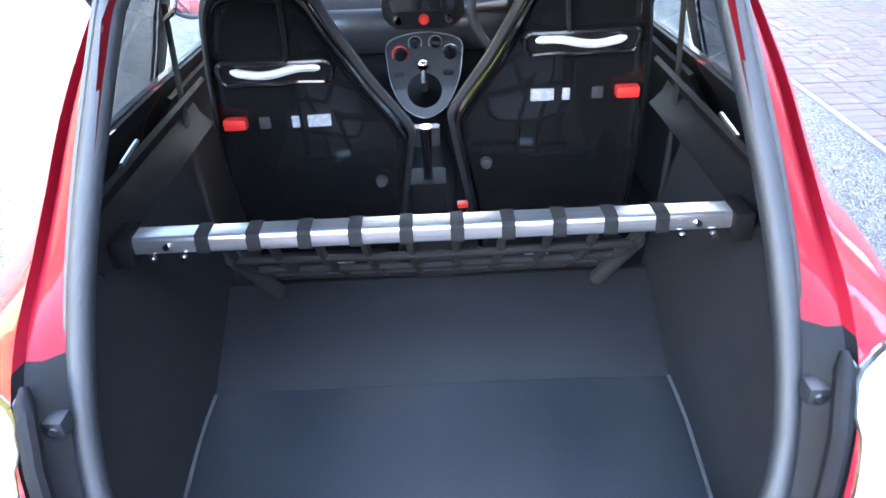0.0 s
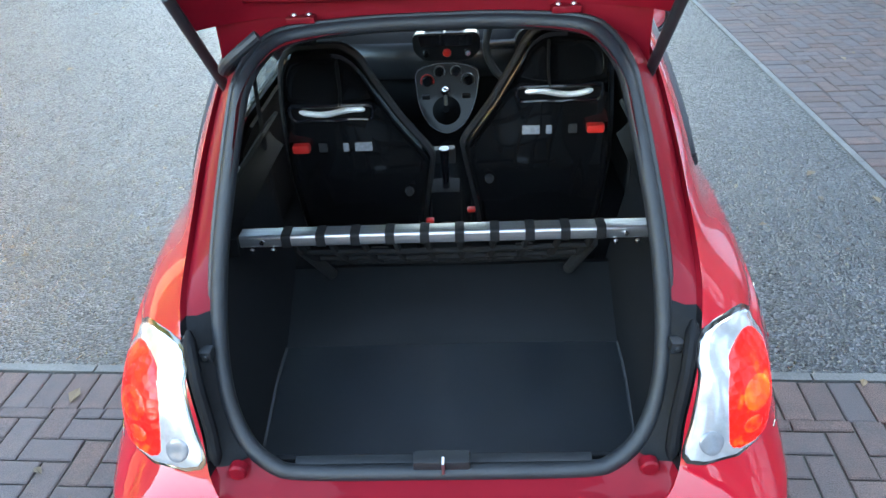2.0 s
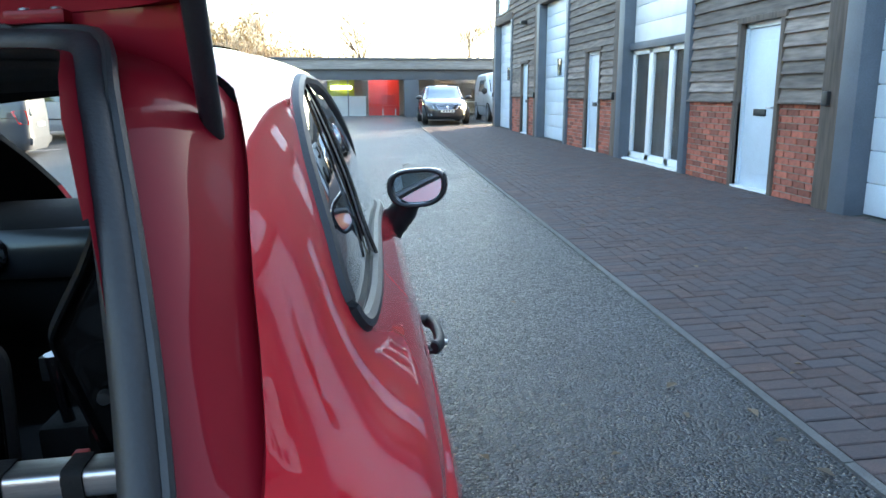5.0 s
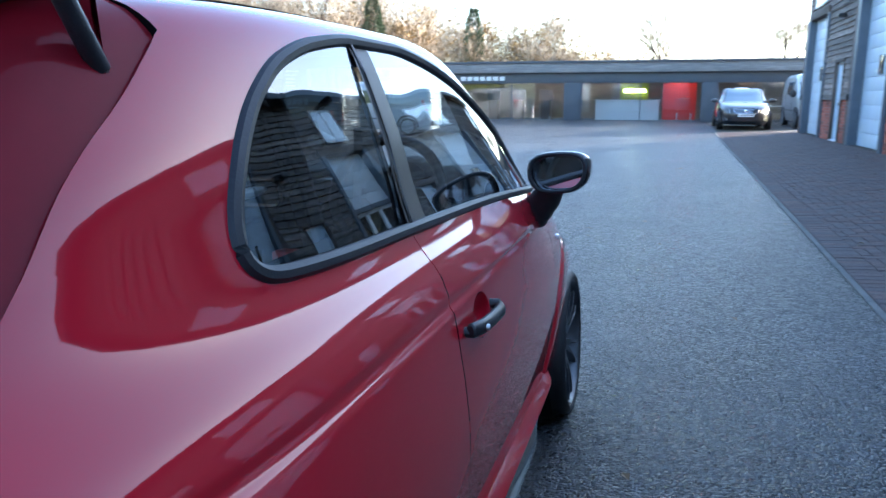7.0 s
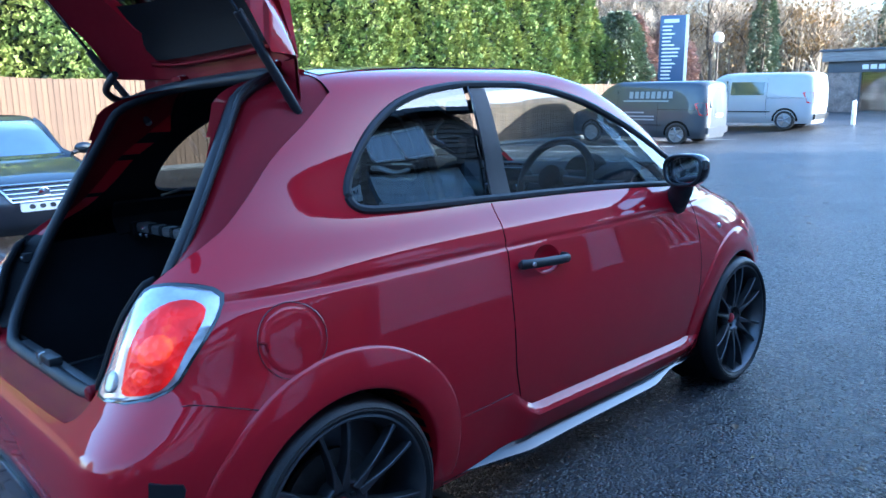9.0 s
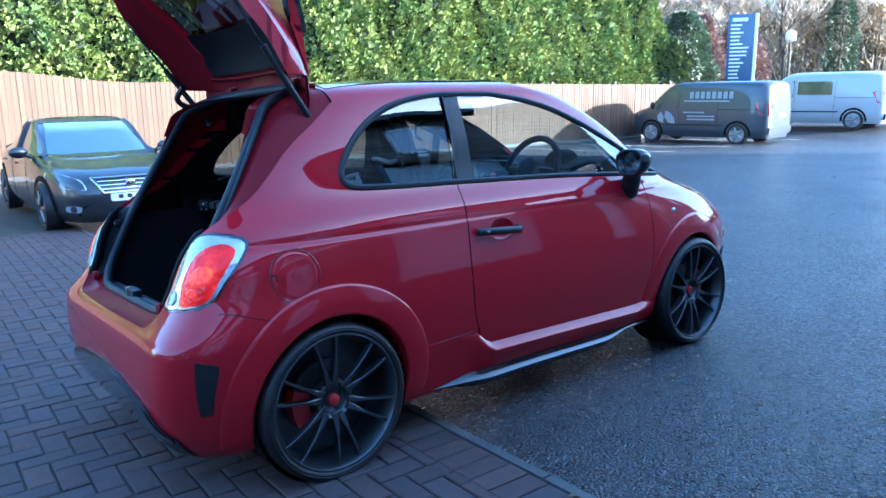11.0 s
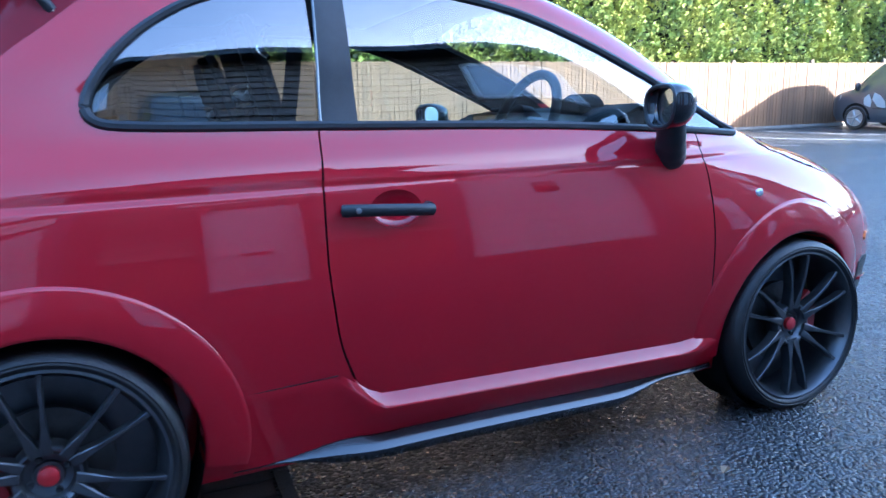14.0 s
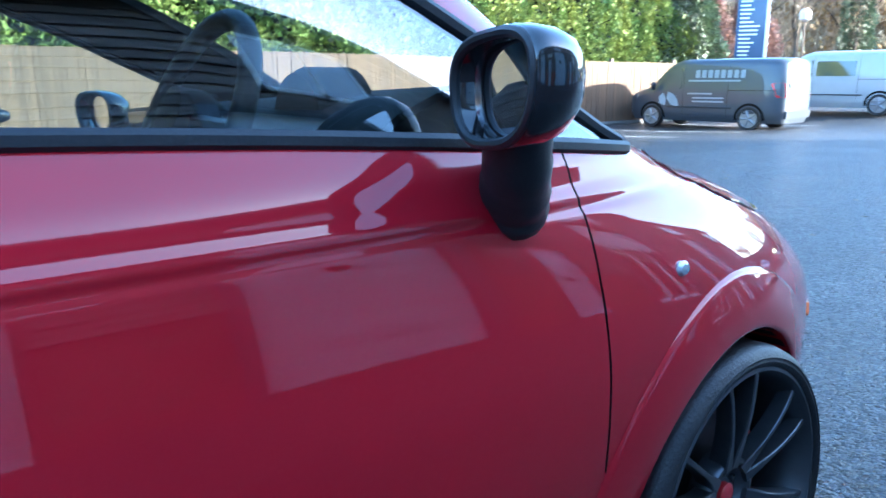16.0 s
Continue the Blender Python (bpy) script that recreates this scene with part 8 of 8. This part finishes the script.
for k in range(240):
    x, y = rnd.uniform(-5, 5.0), rnd.uniform(-1.5, 16)
    if abs(x) < 0.95 and -0.8 < y < 3.2:
        continue
    a, l = rnd.uniform(0, 6.28), rnd.uniform(0.018, 0.045)
    d, s = Vector((math.cos(a), math.sin(a), 0)) * l, Vector((-math.sin(a), math.cos(a), 0)) * l * 0.55
    p = Vector((x, y, ground_z(x, y) + 0.020))
    i = len(verts)
    verts += [p - d, p - s + Vector((0, 0, 0.008)), p + d, p + s + Vector((0, 0, 0.010))]
    faces.append((i, i + 1, i + 2, i + 3))
LEAF = material("fallen_leaf", (0.13, 0.085, 0.045), 0.7, vary=0.3, scale=9, each=0.5)
tagged(new("fallen_leaves", mesh_from("fallen_leaves", verts, faces, LEAF, False)), "scattered small brown fallen leaves", "leaves", kind="stuff")


# ---- kerbs and block paving, laid last ----
def kerb_run(name, pts, label):
    """Edging stones end to end along a line."""
    run = tagged(new(name, None), label, "kerb", kind="structure")
    run.empty_display_size = 0.1
    for (xa, ya), (xb, yb) in zip(pts, pts[1:]):
        d = Vector((xb - xa, yb - ya))
        n = Vector((-d.y, d.x)).normalized() * 0.020
        e = d.normalized() * 0.004
        vs = []
        for lift in (-0.05, 0.014):
            for (x, y) in ((xa + e.x + n.x, ya + e.y + n.y), (xb - e.x + n.x, yb - e.y + n.y), (xb - e.x - n.x, yb - e.y - n.y), (xa + e.x - n.x, ya + e.y - n.y)):
                vs.append((x, y, ground_z(x, y) + lift))
        fs = [(4, 5, 6, 7), (0, 1, 5, 4), (1, 2, 6, 5), (2, 3, 7, 6), (3, 0, 4, 7)]
        k = new("kerb_stone", mesh_from("kerb_stone", vs, fs, KERB, False))
        k.parent = run
    return run


kerb_run("kerb_1", [(x, cross_kerb(x) - 0.03) for x in steps(-13.5, 2.24, 17)], "narrow pale concrete edging across the yard")
kerb_run("kerb_2", [(side_kerb(y) + 0.03, y) for y in steps(0.53, 31.5, 34)], "narrow pale concrete edging along the units' paving")

UNIT = 0.103
GAP = 0.0035


def paver_mesh(dx, dy):
    """One block with chamfered top edges, its corner at the origin."""
    g, c = GAP, 0.006
    o = [(g, g), (dx - g, g), (dx - g, dy - g), (g, dy - g)]
    i = [(g + c, g + c), (dx - g - c, g + c), (dx - g - c, dy - g - c), (g + c, dy - g - c)]
    vs = [(x, y, -0.03) for x, y in o] + [(x, y, 0.010) for x, y in o] + [(x, y, 0.014) for x, y in i]
    fs = [(8, 9, 10, 11)]
    for a in range(4):
        b = (a + 1) % 4
        fs += [(a, b, 4 + b, 4 + a), (4 + a, 4 + b, 8 + b, 8 + a)]
    return vs, fs


SHAPES = {True: paver_mesh(2 * UNIT, UNIT), False: paver_mesh(UNIT, 2 * UNIT)}
SINGLE = {k: mesh_from("block_paver", *SHAPES[k], PAVER, False) for k in SHAPES}
rest_v, rest_f = [], []
rnd = random.Random(31)
singles = 0


def lay(x0, x1, y0, y1, inside, turn, trim=tuple):
    """Herringbone blocks over a stretch."""
    global singles
    cs, sn = math.cos(turn), math.sin(turn)
    for i in range(int(x0 / UNIT) - 4, int(x1 / UNIT) + 4):
        for j in range(int(y0 / UNIT) - 4, int(y1 / UNIT) + 4):
            k = (i - j) % 4
            if k not in (0, 3):
                continue
            flat = k == 0
            lx, ly = i * UNIT, j * UNIT
            ax, ay = (2 * UNIT, UNIT) if flat else (UNIT, 2 * UNIT)
            corners = [(cs * x - sn * y, sn * x + cs * y) for x, y in ((lx, ly), (lx + ax, ly), (lx + ax, ly + ay), (lx, ly + ay))]
            whole = all(inside(x, y) for x, y in corners)
            mx, my = sum(c[0] for c in corners) / 4, sum(c[1] for c in corners) / 4
            if not whole and not any(inside(0.85 * x + 0.15 * mx, 0.85 * y + 0.15 * my) for x, y in corners):
                continue
            wx, wy = corners[0]
            lift = rnd.uniform(-0.0025, 0.0025)
            z = ground_z(wx, wy) + lift
            gx = (ground_z(mx + 0.05, my) - ground_z(mx - 0.05, my)) / 0.1
            m = Matrix.Translation((wx, wy, z)) @ Matrix.Rotation(-math.atan(gx), 4, "Y") @ Matrix.Rotation(turn, 4, "Z")
            if whole and singles < 290 and 0.85 < mx < 3.2 and -1.2 < my:
                b = new("paver", SINGLE[flat])
                b.parent = pavement
                b.matrix_basis = m
                singles += 1
            else:
                vs, fs = SHAPES[flat]
                o = len(rest_v)
                rest_v.extend(trim(m @ Vector(v)) for v in vs)
                rest_f.extend(tuple(o + q for q in f) for f in fs)


TURN = -math.atan(0.045)
COURSE = 0.058 + 2 * UNIT
x = -7.3
while x < 2.16:
    y = cross_kerb(x) - COURSE
    m = Matrix.Translation((x, y, ground_z(x, y) + rnd.uniform(-0.0025, 0.0025))) @ Matrix.Rotation(-math.atan(math.tan(radians(2.8)) if x > -2 else 0.027), 4, "Y") @ Matrix.Rotation(TURN, 4, "Z")
    if -1.6 < x:
        b = new("paver", SINGLE[False])
        b.parent = pavement
        b.matrix_basis = m
        singles += 1
    else:
        o = len(rest_v)
        rest_v.extend(m @ Vector(v) for v in SHAPES[False][0])
        rest_f.extend(tuple(o + q for q in f) for f in SHAPES[False][1])
    x += UNIT * math.cos(TURN)
lay(-7.5, 5.3, -4.2, 1.2, lambda x, y: -7.3 < x < 5.14 and -4.0 < y < (cross_kerb(x) - COURSE if x < 2.16 else 0.498), TURN,
    lambda p: (p.x, min(p.y, cross_kerb(p.x) - COURSE if p.x < 2.16 else 0.498), p.z))
y = 0.53
while y < 26.0:
    m = Matrix.Translation((side_kerb(y) + 0.058, y, ground_z(side_kerb(y) + 0.058, y) + rnd.uniform(-0.0025, 0.0025))) @ Matrix.Rotation(math.atan(ground_z(2.2, y) - ground_z(3.2, y)), 4, "Y") @ Matrix.Rotation(-0.018, 4, "Z")
    o = len(rest_v)
    rest_v.extend(m @ Vector(v) for v in SHAPES[True][0])
    rest_f.extend(tuple(o + q for q in f) for f in SHAPES[True][1])
    y += UNIT
lay(2.0, 5.3, 0.3, 32.0, lambda x, y: x > side_kerb(y) + COURSE and x < 5.14 and 0.50 < y < 26.0, 0.0, lambda p: (max(p.x, side_kerb(p.y) + COURSE), max(p.y, 0.502), p.z))
far = new("block_field", mesh_from("block_field", rest_v, rest_f, PAVER, False))
far.parent = pavement
tagged(far, kind="stuff")
